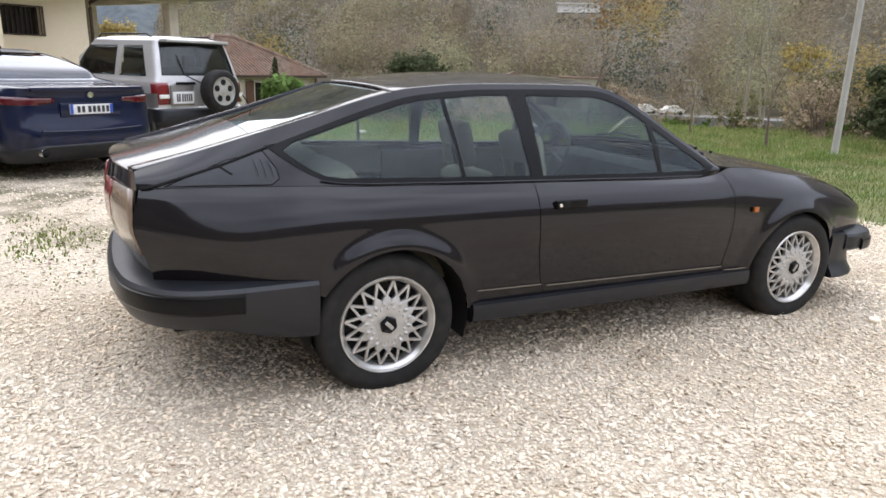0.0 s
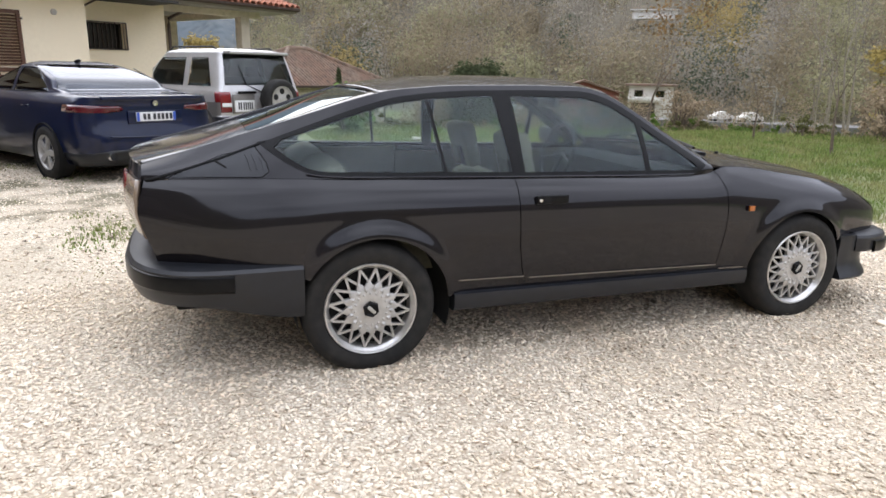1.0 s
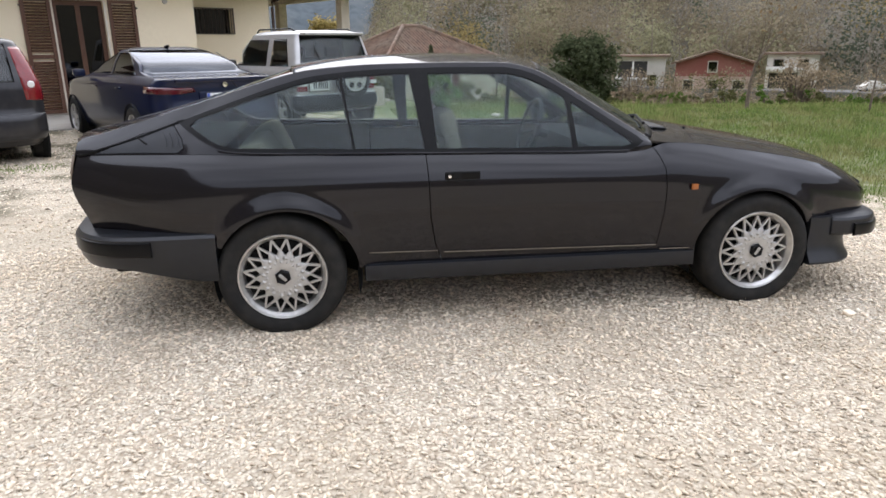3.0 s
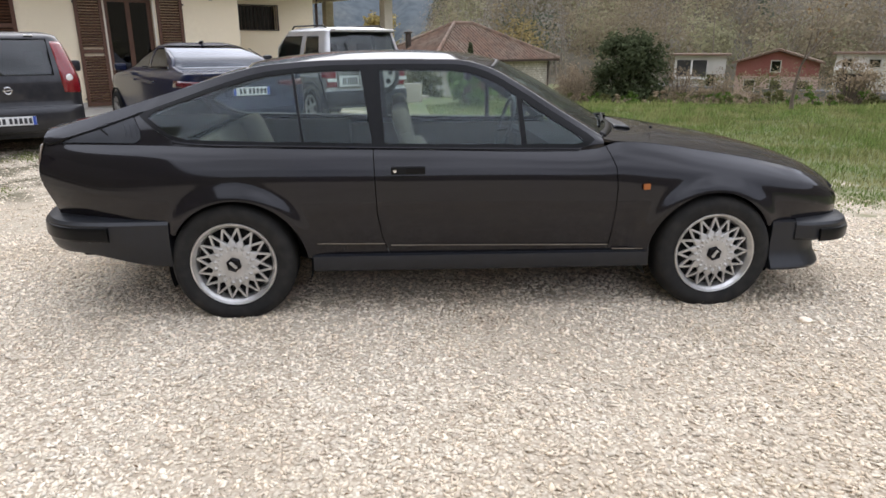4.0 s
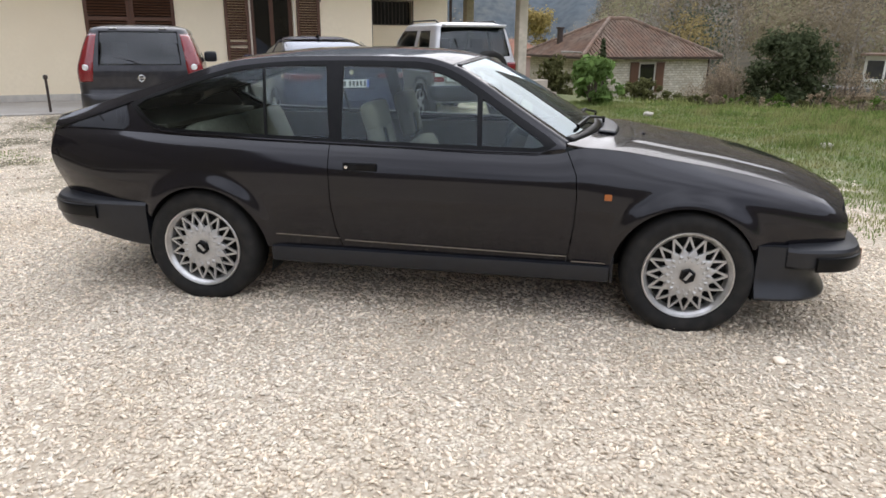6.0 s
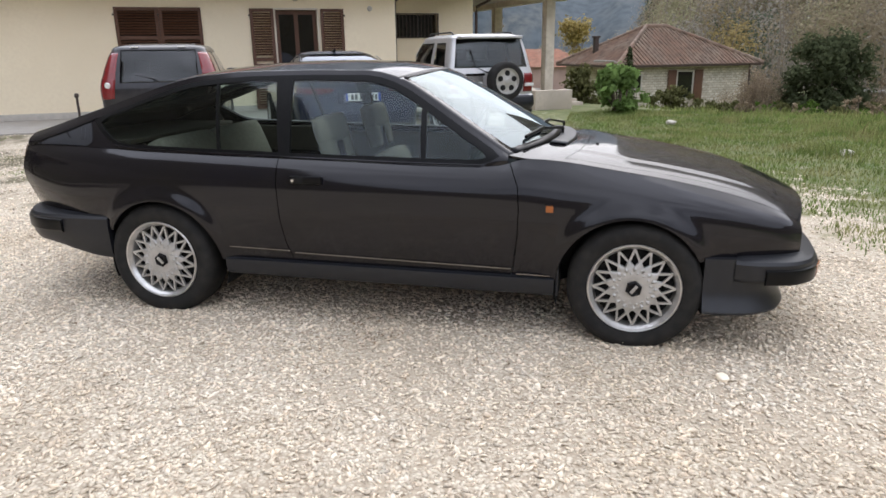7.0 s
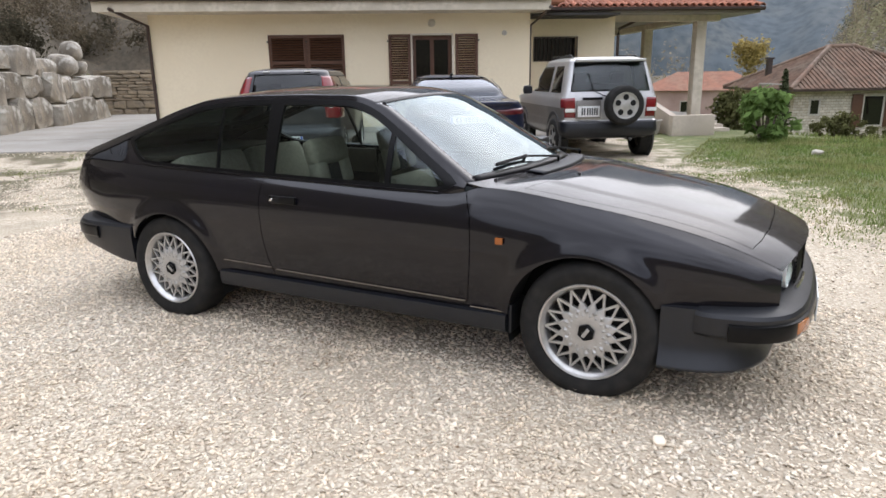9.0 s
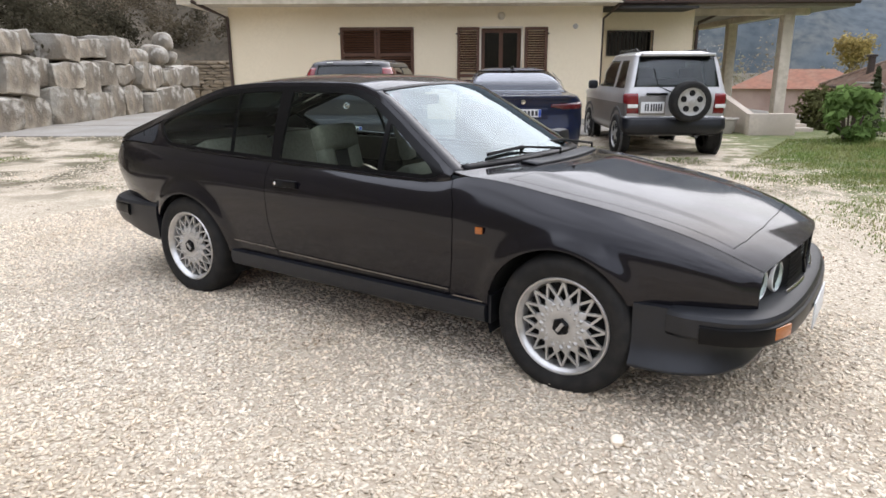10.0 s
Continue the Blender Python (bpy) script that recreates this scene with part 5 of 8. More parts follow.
for sy in (-1, 1):
    slit = []
    for x, z in ((-0.606, 0.917), (-0.584, 0.903), (-0.562, 0.889)):
        t = (soft(x, SIDE["x"], SIDE["yT"]), soft(x, SIDE["x"], SIDE["zT"]))
        ry, rz = float(np.interp(x, RAIL[:, 0], RAIL[:, 1])), float(np.interp(x, RAIL[:, 0], RAIL[:, 2]))
        w = (z - t[1]) / (rz - t[1])
        slit.append((x, sy * (t[0] + (ry - t[0]) * w + bulge(x, w)), z))
    # uncut panel: a near-black bar gives the dark of the slot
    mesh_part("vent_slot", *tube(slit, 0.0048, 6), M["dark"], COUPE)
    for i in range(3):
        x, z = -0.475 + i * 0.026, 0.912
        t = (soft(x, SIDE["x"], SIDE["yT"]), soft(x, SIDE["x"], SIDE["zT"]))
        w = lambda q: t[0] + (0.556 - t[0]) * (q - t[1]) / 0.18 + 0.016
        mesh_part("vent_louvre", *tube([(x - 0.012, sy * w(z + 0.03), z + 0.03), (x, sy * w(z), z), (x + 0.004, sy * w(z - 0.028), z - 0.028)], 0.0022, 6), M["vent"], COUPE)

# cabin
cab = bmesh.new()
add_box(cab, (1.60, -0.62, 0.55), (1.90, 0.62, 0.80), 0.05)
part("dashboard", cab, M["dark"], COUPE, "black dashboard")
part("cabin_floor", box((0.42, -0.64, 0.275), (1.9, 0.64, 0.30), 0.01), M["olive_trim"], COUPE)
part("parcel_shelf", box((-0.80, -0.54, 0.84), (-0.26, 0.54, 0.87), 0.012), M["olive_trim"], COUPE)
for sy in (-1, 1):
    part("door_card", box((0.50, -0.012, 0.32), (1.80, 0.012, 0.79), 0.01), M["olive_trim"], COUPE, "olive brown door card", m=pose(0, sy * 0.69, 0))
    part("quarter_trim", box((-0.34, -0.012, 0.66), (0.49, 0.012, 0.825), 0.01), M["olive_trim"], COUPE, "olive brown rear quarter trim", m=pose(0, sy * 0.665, 0, 0, 0, 0))


def seat(y):
    b = bmesh.new()
    add_box(b, (0.62, -0.25, 0.34), (1.14, 0.25, 0.53), 0.07)
    s = part("front_seat", b, M["seat"], COUPE, "beige velour front seat", smooth=60, m=pose(0.405, y, -0.065))
    part("seat_back", box((-0.08, -0.25, 0.0), (0.08, 0.25, 0.36), 0.07, pose(0.62, 0, 0.44, 0, -20, 0)), M["seat"], s, smooth=60)
    hb = bmesh.new()
    tilt = pose(0.463, 0, 0.845, 0, -14, 0)
    add_box(hb, (-0.045, -0.155, 0.075), (0.045, 0.155, 0.225), 0.042, tilt)
    add_box(hb, (-0.04, -0.15, -0.04), (0.04, -0.055, 0.11), 0.03, tilt)
    add_box(hb, (-0.04, 0.055, -0.04), (0.04, 0.15, 0.11), 0.03, tilt)
    # near-black plate added to darken the open gap below the headrest
    part("headrest_insert", box((-0.02, -0.06, -0.045), (0.02, 0.06, 0.085), 0.004, tilt), M["dark"], s, "black plate filling the dark gap below the headrest")
    part("headrest", hb, M["seat"], s, "open-frame beige headrest", smooth=60)
    return s


seat(-0.36)
seat(0.36)
b = bmesh.new()
add_box(b, (-0.22, -0.56, 0.36), (0.28, 0.56, 0.56), 0.06)
add_box(b, (-0.10, -0.55, 0.0), (0.07, -0.03, 0.40), 0.06, pose(-0.22, 0, 0.50, 0, -22, 0))
add_box(b, (-0.10, 0.03, 0.0), (0.07, 0.55, 0.40), 0.06, pose(-0.22, 0, 0.50, 0, -22, 0))
part("rear_bench", b, M["seat"], COUPE, "beige velour rear bench", smooth=60, m=pose(0.24, 0, 0.0))
ring = [(1.49 + 0.05 * math.sin(a) , 0.36 + 0.185 * math.cos(a), 0.80 + 0.175 * math.sin(a)) for a in np.linspace(0, 2 * math.pi, 33)]
st = mesh_part("steering_wheel", *tube(ring, 0.012, 8), M["black_plastic"], COUPE, smooth=60)
for a in (-0.3, math.pi + 0.3, -math.pi / 2):
    mesh_part("steering_spoke", *tube([(1.53, 0.36, 0.79), (1.49 + 0.05 * math.sin(a), 0.36 + 0.185 * math.cos(a), 0.80 + 0.175 * math.sin(a))], 0.011, 6), M["black_plastic"], st)
mesh_part("steering_column", *tube([(1.53, 0.36, 0.79), (1.70, 0.36, 0.73)], 0.03, 8), M["black_plastic"], COUPE)
part("rear_view_mirror", box((1.20, -0.10, 1.10), (1.225, 0.10, 1.155), 0.012), M["black_plastic"], COUPE)
mb = part("door_mirror", box((1.60, 0.70, 0.82), (1.70, 0.86, 0.93), 0.03), M["black_plastic"], COUPE, "black driver's door mirror")
# ---- parked cars by the house ----
M["silver_paint"] = mat("silver_car_paint", (0.56, 0.555, 0.55), 0.32, 0.4, 0.7, grain=(0.52, 0.515, 0.51), grain_scale=12, stain=(0.48, 0.465, 0.45), stain_scale=1.5)
M["taupe_paint"] = mat("grey_brown_car_paint", (0.22, 0.208, 0.195), 0.38, 0.4, 0.6, grain=(0.195, 0.183, 0.17), grain_scale=12, stain=(0.17, 0.158, 0.143), stain_scale=1.8)
M["blue_paint"] = mat("deep_blue_car_paint", (0.0029, 0.0070, 0.030), 0.35, 0.0, 0.8, spec=0.12, grain=(0.0035, 0.0085, 0.036), grain_scale=10, stain=(0.0032, 0.006, 0.019), stain_scale=2)
M["anthracite_paint"] = mat("anthracite_car_paint", (0.018, 0.018, 0.022), 0.4, 0.1, 0.7, spec=0.2, grain=(0.028, 0.028, 0.031), grain_scale=10, stain=(0.034, 0.032, 0.03), stain_scale=1.6)
M["cladding"] = mat("dark_grey_cladding", (0.045, 0.044, 0.043), 0.6, grain=(0.06, 0.058, 0.055), grain_scale=15)


def outline(xr, xf, hw, rr_, rf):
    """A car's plan at one height: rounded rectangle, from the middle of the tail round the right side to the nose and back."""
    half = []
    for y in np.linspace(0, hw - rr_, 9)[:-1]:
        half.append((xr + 0.05 * (y / hw) ** 2, -y))
    for a in np.linspace(0, math.pi / 2, 9):
        half.append((xr + 0.05 * ((hw - rr_) / hw) ** 2 + rr_ * (1 - math.cos(a)), -(hw - rr_ + rr_ * math.sin(a))))
    for x in np.linspace(half[-1][0], xf - rf, 26)[1:-1]:
        half.append((x, -hw))
    for a in np.linspace(0, math.pi / 2, 7):
        half.append((xf - rf + rf * math.sin(a), -(hw - rf + rf * math.cos(a))))
    half.append((xf + 0.05, 0))
    return half + [(x, -y) for x, y in half[-2:0:-1]]


def level_car(name, m, label, levels, regions, rows=3):
    """A car from plans stacked by height; regions: (name, material, label, test, polygon, axes, proud, glass)."""
    car = thing(name, m, label, "car", "cars parked by the house")
    lv = np.array(levels, float)
    zs = []
    for a, b in zip(lv[:-1, 0], lv[1:, 0]):
        zs += list(np.linspace(a, b, rows + 1)[:-1])
    zs.append(lv[-1, 0])
    rings = []
    for z in zs:
        o = outline(*[soft(z, lv[:, 0], lv[:, k]) if k < 4 else lerp(z, lv[:, 0], lv[:, k]) for k in range(1, 6)])
        rings.append([(x, y, z) for x, y in o])
    n = len(rings[0])
    bm = bmesh.new()
    vs = [[bm.verts.new(p) for p in r] for r in rings]
    for i in range(len(rings) - 1):
        for j in range(n):
            bm.faces.new((vs[i][j], vs[i + 1][j], vs[i + 1][(j + 1) % n], vs[i][(j + 1) % n]))
    bm.faces.new(vs[-1])
    bm.faces.new(vs[0][::-1])
    bmesh.ops.recalc_face_normals(bm, faces=bm.faces)
    for reg in regions:
        if reg[4]:
            cut_lines(bm, [closed(reg[4])] + ([[(-y, z) for y, z in closed(reg[4])]] if reg[6] == "both" else []), ax=reg[5])
    bm.normal_update()
    normals = {}

    def pick(c, no):
        for k, reg in enumerate(regions):
            if reg[4]:
                a, b = c[reg[5][0]], c[reg[5][1]]
                ok = inside(a, b, reg[4]) or (reg[6] == "both" and inside(-a, b, reg[4]))
            else:
                ok = True
            if ok and reg[3](c, no):
                return k
        return -1
    sets = {}
    for f in bm.faces:
        sets.setdefault(pick(f.calc_center_median(), f.normal.copy()), []).append(f)
    for k, fs in sets.items():
        # sheets of one region are told apart by the side of the car they lie on
        groups = {}
        for f in fs:
            c = f.calc_center_median()
            s = 0 if k < 0 or regions[k][7] == "one" else (1 if c.y > 0 else -1)
            groups.setdefault(s, []).append(f)
        for s, gs in groups.items():
            b = bmesh.new()
            vm = {}
            for f in gs:
                for v in f.verts:
                    if v not in vm:
                        vm[v] = b.verts.new(v.co)
                b.faces.new([vm[v] for v in f.verts])
            if k < 0:
                part("body", b, BODY_PAINT[name], car, smooth=38)
            else:
                nm, mt, lb = regions[k][:3]
                if nm not in ("lower_body",):
                    b.normal_update()
                    for v in b.verts:
                        v.co += v.normal * (-0.006 if "window" in nm or "screen" in nm else 0.006)
                o = part(nm, b, mt, car, lb, smooth=38)
                if nm not in ("lower_body",):
                    thicken(o, 0.012)
    bm.free()
    return car


def road_wheel(r, w, spokes, parent, m, twist=0.0):
    tyre = [(r * 0.66, 0.01), (r * 0.70, -0.008), (r * 0.86, -0.014), (r * 0.95, 0.0), (r, 0.03), (r, w - 0.03), (r * 0.95, w), (r * 0.66, w)]
    t = mesh_part("wheel", *lathe(tyre, 40), M["rubber"], parent, "black tyre on an alloy rim", m=m, smooth=40)
    mesh_part("rim", *lathe([(r * 0.67, 0.006), (r * 0.67, -0.004), (r * 0.63, -0.002), (r * 0.60, 0.02), (r * 0.58, w * 0.6)], 40), M["alloy"], t, smooth=40)
    # near-black disc that darkens the gaps between the spokes
    mesh_part("brake_disc", *lathe([(0.001, 0.07), (r * 0.6, 0.075)], 24), M["dark"], t)
    mesh_part("hub", *lathe([(0.001, 0.0), (r * 0.13, 0.002), (r * 0.17, 0.015), (r * 0.17, 0.05)], 20), M["alloy"], t)
    for i in range(spokes):
        a = 2 * math.pi * i / spokes + twist
        u, q = Vector((math.cos(a), 0, math.sin(a))), Vector((-math.sin(a), 0, math.cos(a)))
        p0, p1 = u * r * 0.12, u * r * 0.63
        w0, w1 = r * 0.085, r * 0.12
        y0, y1 = Vector((0, 0.004, 0)), Vector((0, 0.03, 0))
        v = [p0 - q * w0 + y0, p0 + q * w0 + y0, p1 + q * w1 + y0, p1 - q * w1 + y0, p0 - q * w0 + y1, p0 + q * w0 + y1, p1 + q * w1 + y1, p1 - q * w1 + y1]
        mesh_part("spoke", v, [(3, 2, 1, 0), (4, 5, 6, 7), (0, 1, 5, 4), (2, 3, 7, 6), (1, 2, 6, 5), (3, 0, 4, 7)], M["alloy"], t, smooth=0)
    if not spokes:  # a dished disc; five near-black discs stand for its shaded round holes
        mesh_part("wheel_disc", *lathe([(r * 0.15, 0.006), (r * 0.28, 0.012), (r * 0.50, 0.018), (r * 0.60, 0.012), (r * 0.61, 0.03)], 40), M["alloy"], t, smooth=40)
        for i in range(5):
            a = 2 * math.pi * i / 5 + twist
            mesh_part("hole", *lathe([(0.001, 0.004), (r * 0.125, 0.004), (r * 0.15, 0.012), (r * 0.15, 0.03)], 16), M["dark"], t, m=pose(r * 0.415 * math.cos(a), 0.0, r * 0.415 * math.sin(a)))
    return t


def plate(parent, m, blue=True):
    p = part("number_plate", box((-0.26, -0.006, -0.055), (0.26, 0.006, 0.055), 0.003), M["plate"], parent, "white number plate", m=m)
    if blue:
        for s in (-1, 1):
            part("plate_band", box((s * 0.24 - 0.018, -0.009, -0.053), (s * 0.24 + 0.018, -0.004, 0.053)), M["plate_blue"], p)
    for i in range(7):
        x = -0.175 + i * 0.055 + (0.02 if i > 1 else 0)
        part("plate_bar", box((x, -0.009, -0.036), (x + 0.036, -0.004, 0.036)), M["plate_ink"], p)
    return p


SIDE_N = lambda c, no: abs(no.y) > 0.55
REAR_N = lambda c, no: no.x < -0.25
BODY_PAINT = {"suv_car": M["silver_paint"], "saloon_car": M["blue_paint"], "compact_van_car": M["anthracite_paint"]}
RED, BT = M["red_lens"], M["black_trim"]

# silver off-road car with a spare wheel on its tail door
suv = level_car("suv_car", HOUSE @ pose(4.79, 6.58, -0.10, 0, 0, 90), "silver and grey-brown three-door off-road car with rear spare wheel", [
    (0.34, 0.14, 3.40, 0.70, 0.10, 0.2), (0.40, 0.02, 3.50, 0.80, 0.14, 0.25), (0.60, 0.0, 3.55, 0.83, 0.14, 0.25), (0.63, 0.02, 3.55, 0.83, 0.12, 0.25), (0.66, 0.07, 3.52, 0.825, 0.10, 0.25),
    (0.90, 0.06, 3.50, 0.83, 0.10, 0.25), (1.02, 0.07, 3.42, 0.82, 0.10, 0.25), (1.07, 0.08, 2.62, 0.80, 0.10, 0.2), (1.35, 0.15, 2.20, 0.735, 0.09, 0.2), (1.58, 0.22, 1.90, 0.67, 0.08, 0.2), (1.64, 0.24, 1.82, 0.64, 0.10, 0.2), (1.68, 0.36, 1.6, 0.52, 0.2, 0.2)],
    [("rear_bumper", M["black_plastic"], "black rear bumper", lambda c, no: c.x < 0.3, [(-0.9, 0.36), (0.9, 0.36), (0.9, 0.635), (-0.9, 0.635)], (1, 2), "", "one"),
     ("lower_body", M["taupe_paint"], "grey-brown lower body side", SIDE_N, [(0.12, 0.30), (3.6, 0.30), (3.6, 0.86), (0.12, 0.86)], (0, 2), "", "two"),
     ("rear_window", M["clear_tint"], "tinted rear window", REAR_N, [(-0.685, 1.12), (0.685, 1.12), (0.60, 1.60), (-0.60, 1.60)], (1, 2), "", "one"),
     ("rear_side_window", M["clear_tint"], "tinted side window", SIDE_N, [(0.34, 1.10), (0.98, 1.10), (0.95, 1.54), (0.50, 1.54)], (0, 2), "", "two"),
     ("door_window", M["clear_tint"], "tinted door window", SIDE_N, [(1.10, 1.10), (2.18, 1.10), (1.82, 1.54), (1.10, 1.54)], (0, 2), "", "two"),
     ("tail_lamp", RED, "red and white tail lamp", lambda c, no: c.x < 0.24, [(0.60, 0.70), (0.86, 0.70), (0.86, 1.02), (0.62, 1.02)], (1, 2), "both", "two")])
part("plate_panel", box((0.055, 0.18, 0.68), (0.075, 0.60, 0.98), 0.008), M["taupe_paint"], suv)
plate(suv, pose(0.045, 0.39, 0.80, 0, 0, -90) @ Matrix.Diagonal((0.72, 1, 1.6, 1)), False)
sp = road_wheel(0.32, 0.19, 0, suv, pose(-0.26, -0.13, 0.90, 0, 0, -90), 0.3)
part("door_handle", box((0.03, 0.16, 0.99), (0.06, 0.50, 1.03), 0.008), BT, suv)
mesh_part("rear_wiper", *tube([(0.06, 0.05, 1.02), (0.10, 0.30, 1.13), (0.17, 0.38, 1.42)], 0.009, 6), BT, suv)
part("spoiler_lip", box((0.13, -0.58, 1.588), (0.20, 0.58, 1.598), 0.003), BT, suv)
part("roof_spoiler", box((0.10, -0.58, 1.60), (0.40, 0.58, 1.645), 0.015), M["silver_paint"], suv)
for sy in (-1, 1):
    road_wheel(0.335, 0.20, 0, suv, pose(0.62, sy * 0.845, 0.335, 0, 0, 0 if sy < 0 else 180))
    road_wheel(0.335, 0.20, 0, suv, pose(2.90, sy * 0.845, 0.335, 0, 0, 0 if sy < 0 else 180))
    part("door_mirror", box((2.05, -0.08, 1.05), (2.17, 0.10, 1.21), 0.055), M["black_plastic"], suv, m=pose(0, sy * 0.93, 0))
    mesh_part("roof_rail", *tube([(0.45, sy * 0.56, 1.66), (0.55, sy * 0.57, 1.71), (1.65, sy * 0.57, 1.71), (1.75, sy * 0.56, 1.66)], 0.013, 8), BT, suv)
    part("lamp_lens", box((0.075, -0.085, 0.79), (0.10, 0.085, 0.85), 0.01), M["white_lens"], suv, m=pose(-0.022, sy * 0.705, 0, 0, 0, 0))
    for x in (0.62, 2.90):
        mesh_part("wheel_arch", *lathe([(0.37, 0.012), (0.43, 0.0), (0.44, 0.03), (0.36, 0.03)], 40), M["cladding"], suv, m=pose(x, sy * 0.838, 0.36, 0, 0, 0 if sy < 0 else 180))
part("rear_seat", box((0.7, -0.55, 0.8), (0.85, 0.55, 1.25), 0.06), M["cladding"], suv)
for y in (-0.33, 0.33):
    part("headrest", box((0.72, y - 0.12, 1.22), (0.82, y + 0.12, 1.42), 0.04), M["cladding"], suv)
mesh_part("exhaust", *tube([(0.05, -0.35, 0.33), (0.5, -0.35, 0.35)], 0.03, 10), M["cladding"], suv)

# deep blue saloon
saloon = level_car("saloon_car", HOUSE @ pose(2.19, 5.42, -0.10, 0, 0, 90), "deep blue four-door saloon with dark windows", [
    (0.20, 0.16, 4.45, 0.80, 0.25, 0.5), (0.30, 0.04, 4.58, 0.86, 0.30, 0.6), (0.52, 0.0, 4.62, 0.90, 0.34, 0.6), (0.66, 0.03, 4.60, 0.91, 0.32, 0.6), (0.80, 0.05, 4.55, 0.905, 0.30, 0.6), (0.94, 0.05, 4.3, 0.885, 0.30, 0.6),
    (1.0, 0.03, 3.7, 0.84, 0.28, 0.5), (1.035, 0.10, 3.45, 0.80, 0.25, 0.4), (1.055, 0.56, 3.35, 0.77, 0.12, 0.3), (1.20, 1.02, 2.95, 0.70, 0.12, 0.3), (1.33, 1.50, 2.55, 0.62, 0.14, 0.3), (1.40, 1.85, 2.35, 0.54, 0.18, 0.25), (1.43, 2.0, 2.2, 0.40, 0.1, 0.1)],
    [("rear_window", M["saloon_glass"], "dark sloping rear window", lambda c, no: c.x < 2.0 and no.x < -0.1 and abs(no.y) < 0.6, [(-0.73, 1.062), (0.73, 1.062), (0.58, 1.385), (-0.58, 1.385)], (1, 2), "", "one"),
     ("rear_door_window", M["saloon_glass"], "dark rear side window", SIDE_N, [(1.12, 1.06), (2.12, 1.06), (2.12, 1.35), (1.62, 1.35)], (0, 2), "", "two"),
     ("front_door_window", M["saloon_glass"], "dark front side window", SIDE_N, [(2.20, 1.06), (3.08, 1.06), (2.55, 1.33), (2.20, 1.35)], (0, 2), "", "two"),
     ("tail_lamp", M["dark_red_lens"], "slim dark red tail lamp", lambda c, no: c.x < 0.5, [(0.40, 0.865), (0.60, 0.84), (0.99, 0.85), (0.99, 0.935), (0.42, 0.915)], (1, 2), "both", "two"),
     # body blue turned black at the bottom, as shade under the tail
     ("diffuser", M["black_plastic"], "black lower bumper", lambda c, no: c.x < 0.6, [(-1, 0.2), (1, 0.2), (1, 0.34), (0.6, 0.40), (-0.6, 0.40), (-1, 0.34)], (1, 2), "", "one")])
plate(saloon, pose(0.024, 0, 0.785, 0, 0, -90))
part("plate_recess", box((0.030, -0.36, 0.70), (0.062, 0.36, 0.86), 0.012), M["blue_paint"], saloon)
mesh_part("bumper_crease", *tube([(0.0, y, 0.545 + 0.02 * (abs(y) / 0.6) ** 2) for y in np.linspace(-0.6, 0.6, 13)], 0.010, 6), M["blue_paint"], saloon)
v, f = lathe([(0.001, -0.014), (0.034, -0.012), (0.04, 0.0)], 20)
mesh_part("badge", v, f, M["chrome"], saloon, "round chrome tail badge", m=pose(0.03, 0, 0.945, 0, 0, -90))
mesh_part("roof_fin", *tube([(1.95, 0, 1.42), (1.87, 0, 1.437), (1.83, 0, 1.446)], [0.03, 0.024, 0.012], 8), BT, saloon)
part("boot_lip", box((0.02, -0.66, 0.985), (0.22, 0.66, 1.035), 0.02), M["blue_paint"], saloon)
for sy in (-1, 1):
    road_wheel(0.325, 0.22, 5, saloon, pose(1.02, sy * 0.925, 0.325, 0, 0, 0 if sy < 0 else 180))
    road_wheel(0.325, 0.22, 5, saloon, pose(3.84, sy * 0.925, 0.325, 0, 0, 0 if sy < 0 else 180), 0.2)
    for x in (1.02, 3.84):
        mesh_part("wheel_arch", *lathe([(0.345, 0.01), (0.36, 0.0), (0.365, 0.03), (0.345, 0.09)], 40), M["dark"], saloon, m=pose(x, sy * 0.930, 0.33, 0, 0, 0 if sy < 0 else 180))
    part("door_mirror", box((3.0, -0.05, 1.0), (3.14, 0.12, 1.12), 0.04), M["blue_paint"], saloon, m=pose(0, sy * 0.93, 0))
    mesh_part("exhaust", *lathe([(0.046, -0.03), (0.05, -0.02), (0.05, 0.12), (0.04, 0.12), (0.04, -0.02)], 16), M["chrome"], saloon, m=pose(0.02, sy * 0.60, 0.33, 0, 0, -90))
    for x in (1.35, 2.4):
        part("door_handle", box((x, -0.012, 0.87), (x + 0.2, 0.012, 0.895), 0.006), M["blue_paint"], saloon, m=pose(0, sy * 0.925, 0))
    mesh_part("window_trim", *tube([(3.1, sy * 0.775, 1.045), (2.2, sy * 0.79, 1.05), (1.12, sy * 0.78, 1.055), (1.25, sy * 0.73, 1.20), (1.62, sy * 0.64, 1.345)], 0.005, 6), BT, saloon)

# dark grey compact people carrier
M["van_glass"] = glass("van_rear_glass", (0.30, 0.33, 0.34), 0.05)
